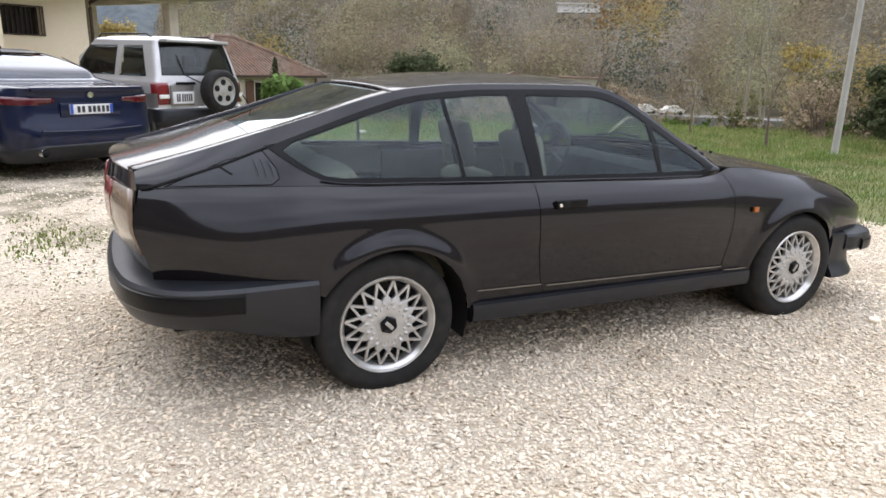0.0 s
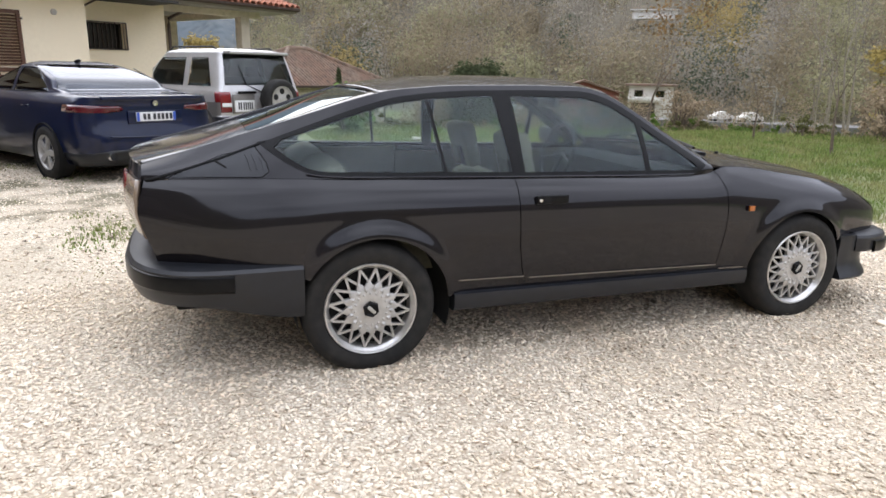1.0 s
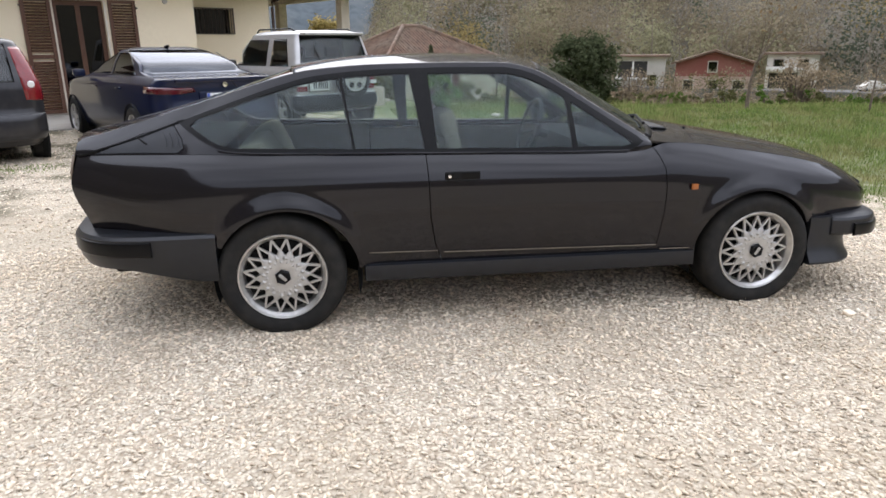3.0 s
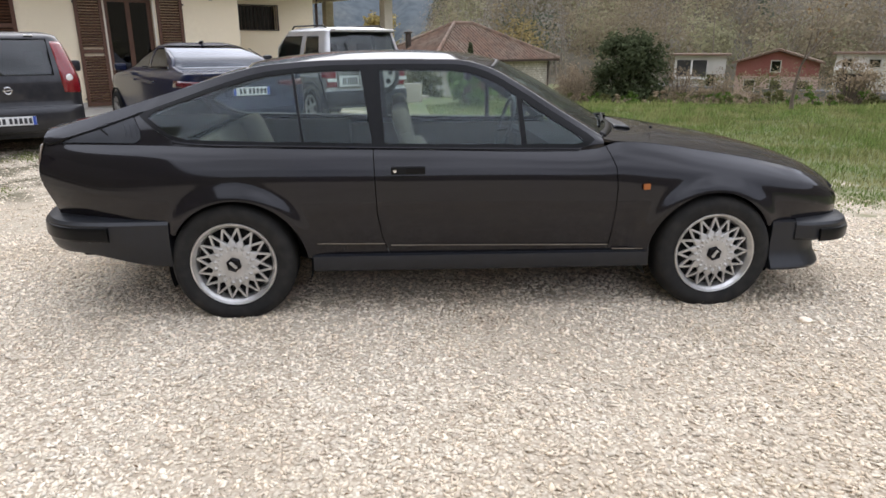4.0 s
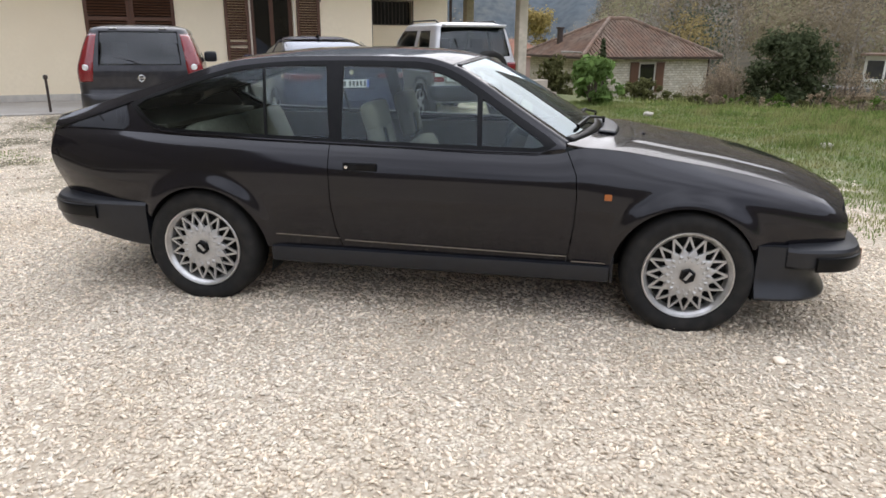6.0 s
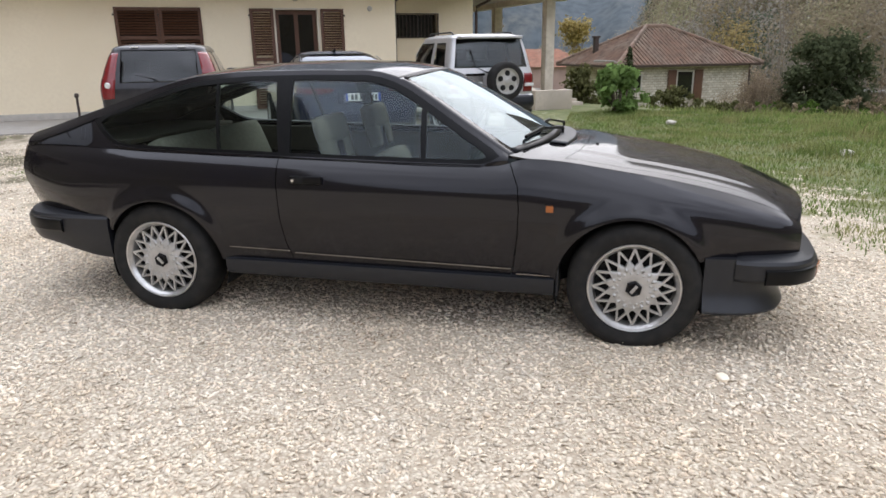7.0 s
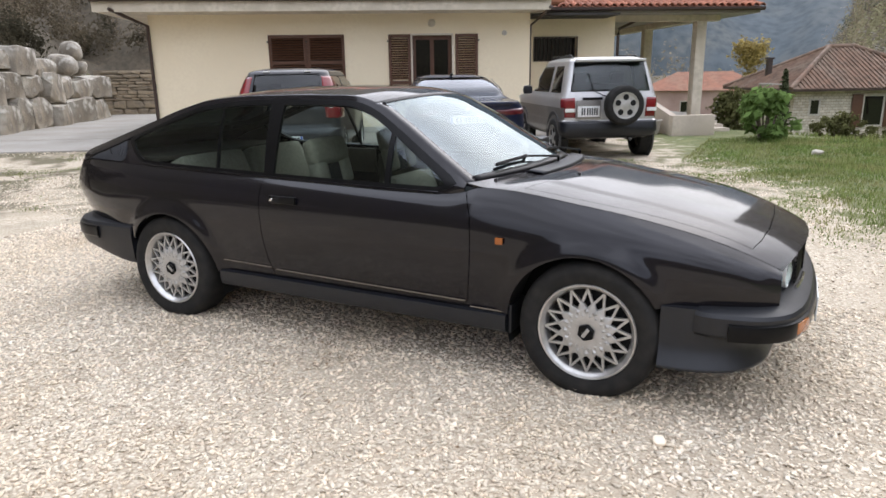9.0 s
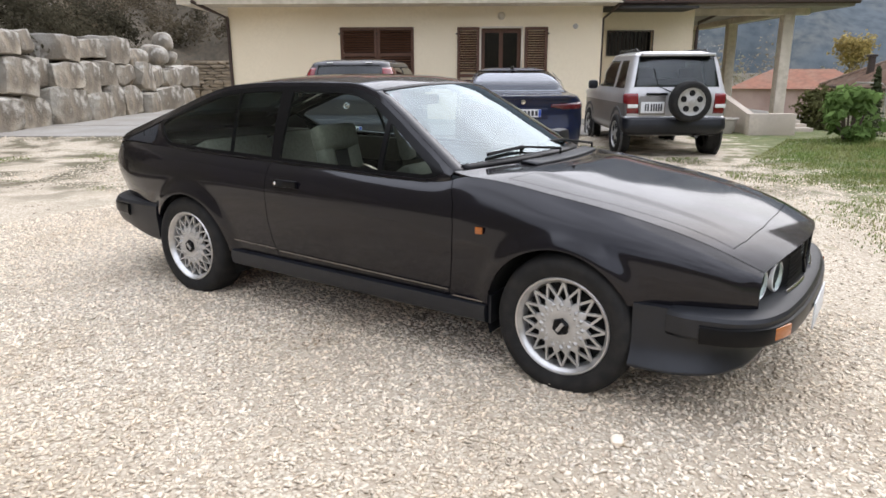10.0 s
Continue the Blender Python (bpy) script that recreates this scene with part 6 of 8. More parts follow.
van = level_car("compact_van_car", HOUSE @ pose(-0.56, 6.62, -0.10, 0, 0, 84), "dark grey compact people carrier with tall red tail lamps", [
    (0.22, 0.12, 3.85, 0.74, 0.2, 0.4), (0.32, 0.02, 3.98, 0.82, 0.24, 0.5), (0.52, 0.0, 4.02, 0.845, 0.24, 0.5), (0.60, 0.02, 4.02, 0.845, 0.22, 0.5), (0.64, 0.06, 4.0, 0.845, 0.18, 0.5), (0.90, 0.06, 3.9, 0.845, 0.16, 0.5),
    (1.02, 0.08, 3.6, 0.83, 0.15, 0.5), (1.08, 0.10, 3.2, 0.81, 0.14, 0.4), (1.30, 0.20, 2.75, 0.74, 0.13, 0.3), (1.46, 0.30, 2.45, 0.67, 0.12, 0.3), (1.53, 0.38, 2.3, 0.62, 0.14, 0.3), (1.57, 0.6, 2.0, 0.48, 0.2, 0.2)],
    [("rear_window", M["van_glass"], "dark rear window", lambda c, no: no.x < -0.2 and c.x < 0.8, [(-0.55, 1.02), (0.55, 1.02), (0.52, 1.48), (-0.52, 1.48)], (1, 2), "", "one"),
     ("tail_lamp", RED, "tall red tail lamp", lambda c, no: c.x < 0.6 and c.x > 0.04, [(0.64, 0.80), (0.87, 0.78), (0.87, 1.06), (0.74, 1.44), (0.555, 1.44), (0.60, 1.15)], (1, 2), "both", "two"),
     ("rear_side_window", M["dark_glass"], "dark rear side window", SIDE_N, [(0.42, 1.10), (1.30, 1.06), (1.30, 1.45), (0.56, 1.45)], (0, 2), "", "two"),
     ("door_window", M["dark_glass"], "dark front side window", SIDE_N, [(1.38, 1.06), (2.75, 1.06), (2.35, 1.44), (1.38, 1.45)], (0, 2), "", "two"),
     ("rear_bumper", M["anthracite_paint"], "grey painted rear bumper", lambda c, no: c.x < 0.7, [(-0.9, 0.3), (0.9, 0.3), (0.9, 0.62), (-0.9, 0.62)], (1, 2), "", "one")])
plate(van, pose(-0.018, 0.0, 0.46, 0, 0, -90))
v, f = tube([(0.042 * math.cos(a), 0, 0.042 * math.sin(a)) for a in np.linspace(0, 2 * math.pi, 25)], 0.006, 6)
mesh_part("badge", v, f, M["chrome"], van, "chrome ring badge", m=pose(0.045, 0, 0.84, 0, 0, 90))
part("badge_bar", box((-0.055, -0.004, -0.006), (0.055, 0.004, 0.006), 0.002), M["chrome"], van, m=pose(0.043, 0, 0.84, 0, 8, 90))
mesh_part("rear_wiper", *tube([(0.085, 0.0, 1.03), (0.10, 0.1, 1.07), (0.15, 0.34, 1.13)], 0.008, 6), BT, van)
for sy in (-1, 1):
    road_wheel(0.30, 0.19, 5, van, pose(0.66, sy * 0.845, 0.30, 0, 0, 0 if sy < 0 else 180))
    road_wheel(0.30, 0.19, 5, van, pose(3.20, sy * 0.845, 0.30, 0, 0, 0 if sy < 0 else 180))
    for x in (0.66, 3.20):
        mesh_part("wheel_arch", *lathe([(0.325, 0.01), (0.34, 0.0), (0.345, 0.03), (0.32, 0.09)], 40), M["dark"], van, m=pose(x, sy * 0.848, 0.31, 0, 0, 0 if sy < 0 else 180))
    part("door_mirror", box((2.62, -0.09, 0.98), (2.76, 0.13, 1.16), 0.05), M["black_plastic"], van, "dark grey door mirror", m=pose(0, sy * 0.96, 0))
    mesh_part("reversing_lamp", *lathe([(0.001, -0.012), (0.035, -0.010), (0.045, 0.0), (0.045, 0.02)], 20), M["white_lens"], van, "round clear reversing lamp", m=pose(0.105, sy * 0.725, 0.985, 0, 0, -90 - sy * 25))
    part("headrest", box((0.95, sy * 0.36 - 0.12, 1.12), (1.05, sy * 0.36 + 0.12, 1.32), 0.04), M["cladding"], van)
    part("roof_lamp", box((0.33, sy * 0.33 - 0.05, 1.515), (0.37, sy * 0.33 + 0.05, 1.53), 0.004), M["white_lens"], van)
# thin dark post at the edge of the paving
post = mesh_part("bollard", *tube([(0, 0, 0), (0, 0, 0.62)], 0.022, 10), M["iron"], None, m=HOUSE @ pose(-2.06, 9.6, 0.0))
mesh_part("cap", *lathe([(0.001, 0.05), (0.03, 0.04), (0.04, 0.0), (0.03, -0.03), (0.001, -0.03)], 12, "z"), M["iron"], post, m=pose(0, 0, 0.62))
tagged(post, "thin dark iron bollard on the paving edge", "bollard")
# ---- hills, far houses, trees and grass ----
vr = np.random.default_rng(7)


def hill_z(az, r):
    """Height of the wooded valley sides at a bearing (degrees from +y towards +x) and distance."""
    a = (az + 180) % 360 - 180
    open_ = smooth_step(-32, -22, a) * smooth_step(9, 2, a)  # the valley opens here to a far mountain
    low_side = 1 - smooth_step(-12, 2, a) * smooth_step(120, 90, a)  # lower slopes on the other sides
    west = smooth_step(-166, -142, a) * (0.36 + 0.64 * smooth_step(-60, -85, a)) * smooth_step(-12, -26, a)  # near valley side above yard and house, unseen, raised to darken reflections
    wob = 6 * math.sin(radians(a * 5)) + 4 * math.sin(radians(a * 13 + 40))
    z = -3.0 + 20 * smooth_step(72, 140, r) + (125 - 80 * low_side) * smooth_step(120, 330, r) + wob * smooth_step(90, 200, r) + 165 * west * smooth_step(70, 190, r)
    low = -3.0 + 3 * smooth_step(90, 330, r)
    return z * (1 - open_) + low * open_


def hill_mesh():
    azs = np.arange(0, 360, 3)
    rs = [66, 80, 95, 110, 130, 155, 185, 220, 265, 330]
    v, f = [], []
    for a in azs:
        for r in rs:
            v.append((r * math.sin(radians(a)), r * math.cos(radians(a)), hill_z(a, r) - (1.2 if r == 66 else 0)))
    n = len(rs)
    for i in range(len(azs)):
        for j in range(n - 1):
            p, q = i * n + j, ((i + 1) % len(azs)) * n + j
            f.append((q, q + 1, p + 1, p))
    return v, f


M["hill"] = mat("leaf_litter_slope", (0.12, 0.105, 0.072), 0.95, grain=(0.08, 0.07, 0.05), grain_scale=0.9, stain=(0.12, 0.10, 0.06), stain_scale=0.05)
h = mesh_part("backdrop_hills", *hill_mesh(), M["hill"], None, smooth=60)
tagged(h, "steep valley sides under autumn woodland", "hill", kind="structure")
# the far mountain beyond the valley's mouth
v, f = [], []
azs = np.linspace(-40, 40, 160)
RINGS = np.linspace(0, 1, 16)
for a in azs:
    crest = 130 + 160 * smooth_step(4, -22, a) + 40 * smooth_step(0, 25, a) + 16 * noise.noise(Vector((a * 0.16, 0, 0))) + 6 * noise.noise(Vector((a * 0.6, 3, 0)))
    for k in RINGS:
        q = Vector((a * 0.22, k * 3.0, 5.0))
        rr2 = 420 + 300 * k + 30 * noise.noise(Vector((a * 0.16, 0, 2.0))) + 12 * noise.noise(q * 1.7)
        v.append((rr2 * math.sin(radians(a)), rr2 * math.cos(radians(a)), crest * (k ** 0.85) - 4))
n = len(RINGS)
for i in range(len(azs) - 1):
    for j in range(n - 1):
        p, q = i * n + j, (i + 1) * n + j
        f.append((q, q + 1, p + 1, p))
# distance haze is mixed into the forest's blue-grey base colour
M["hazed_forest"] = mat("hazed_far_forest", (0.080, 0.098, 0.110), 0.95, grain=(0.050, 0.065, 0.074), grain_scale=0.16, stain=(0.128, 0.130, 0.118), stain_scale=0.03, bump=0.2, bump_scale=0.3)
h = mesh_part("backdrop_mountain", v, f, M["hazed_forest"], None, smooth=60)
tagged(h, "distant forested mountain with blue haze put in its colour", "mountain", kind="structure")


def leaf_cloud(centres, sizes, per, leaf, seed=1, shell=False, scatter=0.55):
    """Many small leaf cards strewn through uneven crowns."""
    g = np.random.default_rng(seed)
    n = len(centres)
    c = np.repeat(np.array(centres, float), per, axis=0)
    s = np.repeat(np.array(sizes, float), per, axis=0)
    d = g.normal(size=(n * per, 3))
    d /= np.linalg.norm(d, axis=1)[:, None]
    lump = 0.72 + 0.28 * np.sin(d[:, 0:1] * 5 + c[:, 0:1]) * np.cos(d[:, 2:3] * 4 + c[:, 1:2])
    rad = (0.8 + 0.35 * g.random((n * per, 1)) if shell else g.random((n * per, 1)) ** 0.45) * lump
    p = c + d * rad * s
    nrm = d + scatter * g.normal(size=(n * per, 3)) + np.array((0, 0, 0.25))
    nrm /= np.linalg.norm(nrm, axis=1)[:, None]
    a = np.cross(nrm, g.normal(size=(n * per, 3)))
    a /= np.linalg.norm(a, axis=1)[:, None] + 1e-9
    b = np.cross(nrm, a)
    L = leaf * (0.6 + 0.8 * g.random((n * per, 1)))
    q = np.stack([p - a * L, p - b * L * 0.55, p + a * L, p + b * L * 0.55], axis=1).reshape(-1, 3)
    return q, n * per


def cloud_object(name, q, n, material, parent=None):
    me = bpy.data.meshes.new(name)
    me.vertices.add(len(q))
    me.vertices.foreach_set("co", np.asarray(q, np.float32).ravel())
    me.loops.add(n * 4)
    me.loops.foreach_set("vertex_index", np.arange(n * 4, dtype=np.int32))
    me.polygons.add(n)
    me.polygons.foreach_set("loop_start", np.arange(0, n * 4, 4, dtype=np.int32))
    me.polygons.foreach_set("loop_total", np.full(n, 4, dtype=np.int32))
    me.update()
    me.materials.append(material)
    o = new(name, me)
    if parent is not None:
        o.parent = parent
    return o


def foliage(name, base, dark, rand=0.45):
    return mat(name, base, 0.9, grain=dark, grain_scale=0.14, rand=rand, spec=0.1, leafy=True)


WOODS = (("olive_woodland", (0.359, 0.342, 0.205), (0.228, 0.217, 0.137), 0.30), ("brown_woodland", (0.331, 0.279, 0.188), (0.222, 0.188, 0.131), 0.31), ("grey_bare_woodland", (0.353, 0.325, 0.274), (0.251, 0.228, 0.194), 0.20), ("dark_evergreen_woodland", (0.120, 0.139, 0.098), (0.075, 0.091, 0.063), 0.14), ("golden_woodland", (0.388, 0.308, 0.137), (0.285, 0.222, 0.108), 0.05))
spots = []
for _ in range(4200):
    a = vr.uniform(-24, 66) if vr.random() < 0.82 else vr.uniform(66, 350)
    r = 76 + 140 * vr.random() ** 1.3
    if a < 3.5 and a > -26 and vr.random() < 0.97:
        continue
    if 33.4 < a < 38.6 and 84 < r < 121 and hill_z(a, r) + 4.2 > 1.3 + 0.0745 * r:
        continue
    patch = 0.48 + 0.95 * noise.noise(Vector((a * 0.13, r * 0.035, 3.0))) + 0.34 * (vr.random() - 0.5)
    spots.append((a, r, hill_z(a, r), min(max(patch, 0.0), 0.999)))
acc = 0.0
for k, (nm, base, dark, share) in enumerate(WOODS):
    mine = [s for s in spots if acc <= s[3] < acc + share]
    acc += share
    cs, ss = [], []
    for a, r, z, _ in mine:
        w = vr.uniform(1.5, 3.6)
        t = w * (vr.uniform(1.1, 1.9) if k in (1, 2) else vr.uniform(0.85, 1.4))
        cs.append((r * math.sin(radians(a)), r * math.cos(radians(a)), z + t * 0.9))
        ss.append((w, w, t))
    q, n = leaf_cloud(cs, ss, 135 if k != 2 else 105, 0.20, seed=20 + k, shell=True, scatter=0.12)
    o = cloud_object(nm, q, n, foliage(nm, base, dark, 0.06))
    tagged(o, "mixed " + nm.replace("_", " ") + " on the far slope", "woodland", kind="stuff")
# pale bare trunks on the slope
v, f = [], []
for _ in range(620):
    a, r = vr.uniform(4, 66), 72 + 100 * vr.random()
    x, y, z = r * math.sin(radians(a)), r * math.cos(radians(a)), hill_z(a, r)
    hgt = vr.uniform(4, 9)
    w, g2 = tube([(x, y, z), (x + vr.uniform(-0.5, 0.5), y, z + hgt * 0.5), (x + vr.uniform(-1, 1), y, z + hgt)], [0.085, 0.06, 0.02], 4)
    b0 = len(v)
    v += w
    f += [tuple(i + b0 for i in q) for q in g2]
o = mesh_part("bare_trunks", v, f, mat("pale_bark", (0.27, 0.23, 0.18), 0.9, grain=(0.18, 0.15, 0.12)), None, smooth=0)
tagged(o, "pale bare tree trunks on the far slope", "tree", kind="stuff")

# brush and trees on the bank above the boulder wall
for nm, base, dark, cnt, leaf, seed in (("bank_brush", (0.135, 0.112, 0.075), (0.090, 0.075, 0.052), 240, 0.06, 61), ("bank_evergreen", (0.094, 0.084, 0.056), (0.068, 0.062, 0.043), 420, 0.055, 62), ("bank_dry_trees", (0.24, 0.20, 0.15), (0.17, 0.14, 0.10), 130, 0.05, 63)):
    cs, ss = [], []
    for _ in range(cnt):
        if vr.random() < (0.9 if nm == "bank_evergreen" else 0.62):
            u, v = (-9.75 if nm == "bank_evergreen" else -10.6) - 9 * vr.random() ** (2.6 if nm == "bank_evergreen" else 1.6), vr.uniform(3, 20.5 if nm == "bank_evergreen" else 27)
        else:
            u, v = vr.uniform(-14, -2.8), 25.8 + 12 * vr.random() ** 1.5
        z = bank_z(u, v)
        w = vr.uniform(0.45, 1.0)
        t = vr.uniform(0.5, 1.2) * (1.6 if nm == "bank_dry_trees" else 1.0)
        p = HOUSE @ Vector((u, v, z + t * 0.6))
        cs.append(tuple(p))
        ss.append((w, w, t))
    q, n = leaf_cloud(cs, ss, 150, leaf, seed=seed)
    o = cloud_object(nm, q, n, foliage(nm, base, dark, 0.2))
    tagged(o, "dense brown undergrowth on the bank above the boulders", "undergrowth", kind="stuff")
# ---- far houses ----
def far_house(name, m, w, d, hgt, roof_h, wall_mat, roof_mat, label, windows, gable=True, over=0.35, low=None):
    hs = thing(name, m, label, "house")
    part("wall", box((-w / 2, -d / 2, -1.0), (w / 2, d / 2, hgt)), wall_mat, hs, smooth=0)
    if low:
        part("lower_wall", box((-w / 2 - 0.02, -d / 2 - 0.02, -1.0), (w / 2 + 0.02, d / 2 + 0.02, low[0])), low[1], hs, smooth=0)
    a, b = w / 2 + over, d / 2 + over
    if gable == "front":
        v = [(-a, -b, hgt - 0.1), (a, -b, hgt - 0.1), (a, b, hgt - 0.1), (-a, b, hgt - 0.1), (0, -b, hgt + roof_h), (0, b, hgt + roof_h)]
        v += [(x, y, z + 0.14) for x, y, z in v]
        f = [(0, 4, 10, 6), (4, 1, 7, 10), (6, 10, 11, 9), (10, 7, 8, 11), (0, 3, 5, 4), (1, 4, 5, 2), (3, 9, 11, 5), (2, 5, 11, 8), (0, 6, 9, 3), (1, 2, 8, 7)]
        mesh_part("gable", [(-w / 2, -d / 2, hgt), (w / 2, -d / 2, hgt), (0, -d / 2, hgt + roof_h * 0.93), (-w / 2, d / 2, hgt), (w / 2, d / 2, hgt), (0, d / 2, hgt + roof_h * 0.93)], [(0, 1, 2), (5, 4, 3), (0, 2, 5, 3), (1, 4, 5, 2)], wall_mat, hs, smooth=0)
        mesh_part("roof", v, f, roof_mat, hs, smooth=0)
    elif gable == "flat":
        part("roof", box((-a, -b, hgt), (a, b, hgt + roof_h)), roof_mat, hs, smooth=0)
    else:
        k = min(a, b)
        v = [(-a, -b, hgt - 0.1), (a, -b, hgt - 0.1), (a, b, hgt - 0.1), (-a, b, hgt - 0.1), (-a + k, 0, hgt + roof_h), (a - k, 0, hgt + roof_h)]
        mesh_part("roof", v, [(0, 1, 5, 4), (1, 2, 5), (2, 3, 4, 5), (3, 0, 4), (3, 2, 1, 0)], roof_mat, hs, smooth=0)
    for x, z, ww, hh in windows:
        wd = part("window", wall_with_holes(x - ww / 2, x + ww / 2, z, z + hh, -d / 2 - 0.05, -d / 2 + 0.02, [(x - ww / 2 + 0.08, x + ww / 2 - 0.08, z + 0.08, z + hh - 0.08)]), M["plaster_plinth"], hs, smooth=0)
        part("pane", box((x - ww / 2 + 0.08, -d / 2 - 0.025, z + 0.08), (x + ww / 2 - 0.08, -d / 2 - 0.012, z + hh - 0.08)), M["dark_glass"], wd, smooth=0)
    return hs


M["old_tile"] = mat("weathered_terracotta", (0.205, 0.125, 0.085), 0.9, grain=(0.12, 0.083, 0.06), grain_scale=3.0, stain=(0.24, 0.19, 0.145), stain_scale=0.7, bump=0.5, bump_scale=6)
M["stone_wall"] = mat("grey_rubble_masonry", (0.60, 0.56, 0.49), 0.95, grain=(0.44, 0.41, 0.35), grain_scale=4.5, stain=(0.50, 0.44, 0.36), stain_scale=0.8, bump=0.8, bump_scale=4)
# squared stones with darker joints
mn, ml = M["stone_wall"].node_tree.nodes, M["stone_wall"].node_tree.links
joints, joint_map, joint_sep, joint_vec = mn.new("ShaderNodeTexBrick"), mn.new("ShaderNodeMixRGB"), mn.new("ShaderNodeSeparateXYZ"), mn.new("ShaderNodeCombineXYZ")
along = mn.new("ShaderNodeMath")
along.operation = "ADD"
ml.new(mn["Texture Coordinate"].outputs["Object"], joint_sep.inputs[0])
ml.new(joint_sep.outputs[0], along.inputs[0])
ml.new(joint_sep.outputs[1], along.inputs[1])
ml.new(along.outputs[0], joint_vec.inputs[0])
ml.new(joint_sep.outputs[2], joint_vec.inputs[1])
ml.new(joint_vec.outputs[0], joints.inputs["Vector"])
joints.inputs["Color1"].default_value, joints.inputs["Color2"].default_value, joints.inputs["Mortar"].default_value = (1.10, 1.08, 1.05, 1), (0.80, 0.77, 0.72, 1), (0.62, 0.58, 0.53, 1)
joints.inputs["Scale"].default_value, joints.inputs["Brick Width"].default_value, joints.inputs["Row Height"].default_value, joints.inputs["Mortar Size"].default_value = 1.0, 0.27, 0.13, 0.014
joint_map.blend_type = "MULTIPLY"
joint_map.inputs[0].default_value = 1.0
ml.new(mn["Principled BSDF"].inputs["Base Color"].links[0].from_socket, joint_map.inputs[1])
ml.new(joints.outputs["Color"], joint_map.inputs[2])
ml.new(joint_map.outputs[0], mn["Principled BSDF"].inputs["Base Color"])
M["red_wall"] = mat("faded_red_render", (0.24, 0.08, 0.065), 0.9, grain=(0.19, 0.055, 0.045), stain=(0.3, 0.14, 0.11), stain_scale=0.4)
M["pink_wall"] = mat("pale_pink_render", (0.50, 0.36, 0.31), 0.9, grain=(0.42, 0.3, 0.26), stain=(0.34, 0.22, 0.19), stain_scale=0.6)
M["white_wall"] = mat("white_render", (0.70, 0.67, 0.61), 0.9, grain=(0.60, 0.57, 0.52), stain=(0.48, 0.45, 0.40), stain_scale=0.5)
M["bright_wall"] = mat("bright_white_render", (0.82, 0.81, 0.78), 0.8, grain=(0.74, 0.73, 0.70), grain_scale=2, stain=(0.68, 0.66, 0.62), stain_scale=0.6)
M["faded_tile"] = mat("faded_terracotta", (0.30, 0.135, 0.085), 0.9, grain=(0.21, 0.10, 0.065), grain_scale=2.0, stain=(0.26, 0.16, 0.11), stain_scale=0.7)
far_house("red_house", pose(32.7, 52.4, -2.7, 0, 0, -30), 6.0, 6.0, 2.5, 0.95, M["red_wall"], M["old_tile"], "two-storey house with faded red upper wall and pink base", [(-0.1, 1.75, 0.8, 0.95), (-1.9, 0.2, 0.9, 1.0), (0.0, 0.2, 0.9, 1.0), (2.0, 0.4, 1.0, 0.8)], "front", low=(1.45, M["pink_wall"]))
porch_house = far_house("white_house", pose(28.4, 57.5, -2.7, 0, 0, -26), 4.2, 5.0, 2.95, 0.18, M["white_wall"], M["old_tile"], "small pale flat-roofed house half hidden by brush", [(1.0, 0.3, 0.9, 1.2)], "flat")
# no opening is cut: a dark panel on the wall gives the porch shade
part("porch_opening", box((-1.9, -2.56, 1.2), (0.55, -2.51, 2.6)), M["deep_shade"], porch_house, "dark panel for the shade of an open porch")
part("porch_ledge", box((-2.15, -2.9, 1.0), (0.7, -2.51, 1.2), 0.02), M["bright_wall"], porch_house)
part("porch_post", box((-0.75, -2.72, 1.2), (-0.6, -2.57, 2.6), 0.01), M["bright_wall"], porch_house)
balcony_house = far_house("white_house", pose(44.4, 58.4, -2.4, 0, 0, -36), 4.4, 5.0, 2.7, 0.2, M["white_wall"], M["old_tile"], "pale house with a balcony behind bare trees", [(-1.2, 1.55, 1.0, 0.8), (0.9, 1.55, 1.0, 0.8)], "flat")
part("balcony", box((-2.2, -3.5, 1.18), (0.9, -2.51, 1.34), 0.02), M["white_wall"], balcony_house)
part("balcony_parapet", box((-2.2, -3.55, 1.34), (0.9, -3.45, 1.62), 0.02), M["bright_wall"], balcony_house)
# dark panel on the solid wall, shade below the balcony as colour
part("garage_opening", box((-1.9, -2.56, -0.9), (0.5, -2.51, 1.0)), M["deep_shade"], balcony_house, "dark panel for the shade below the balcony")
far_house("long_building", pose(64.6, 87.0, 10.55, 0, 0, -36), 6.4, 3.0, 0.2, 0.12, M["bright_wall"], M["bright_wall"], "long white building high on the wooded slope", [], "flat")
far_house("orange_roof_house", pose(-5.0, 68.0, -3.0, 0, 0, 6), 11.0, 6.0, 2.75, 1.6, M["pink_wall"], M["faded_tile"], "low house with a bright terracotta roof", [(-1.5, 0.6, 0.9, 1.1), (1.5, 0.6, 0.9, 1.1)], "hip")
old = far_house("stone_cottage", pose(4.92, 38.2, -2.1, 0, 0, 28) @ Matrix.Diagonal((0.91, 0.91, 1.0, 1.0)), 8.6, 7.2, 2.62, 1.9, M["stone_wall"], M["old_tile"], "old stone cottage with a weathered hipped tile roof", [(-0.1, 0.75, 1.15, 1.5), (-3.2, 1.3, 0.6, 0.8)], "hip", over=0.5)
part("eaves_board", box((-4.8, -4.13, 2.44), (4.8, -4.06, 2.56)), M["gutter"], old)
part("eaves_board", box((-4.83, -4.05, 2.44), (-4.76, 4.1, 2.56)), M["gutter"], old)
chim = part("chimney", box((-3.62, 1.0, 2.8), (-3.34, 1.28, 4.0), 0.02), M["iron"], old, "dark flue chimney")
part("chimney_cap", box((-3.68, 0.94, 4.0), (-3.28, 1.34, 4.1), 0.01), M["iron"], chim)
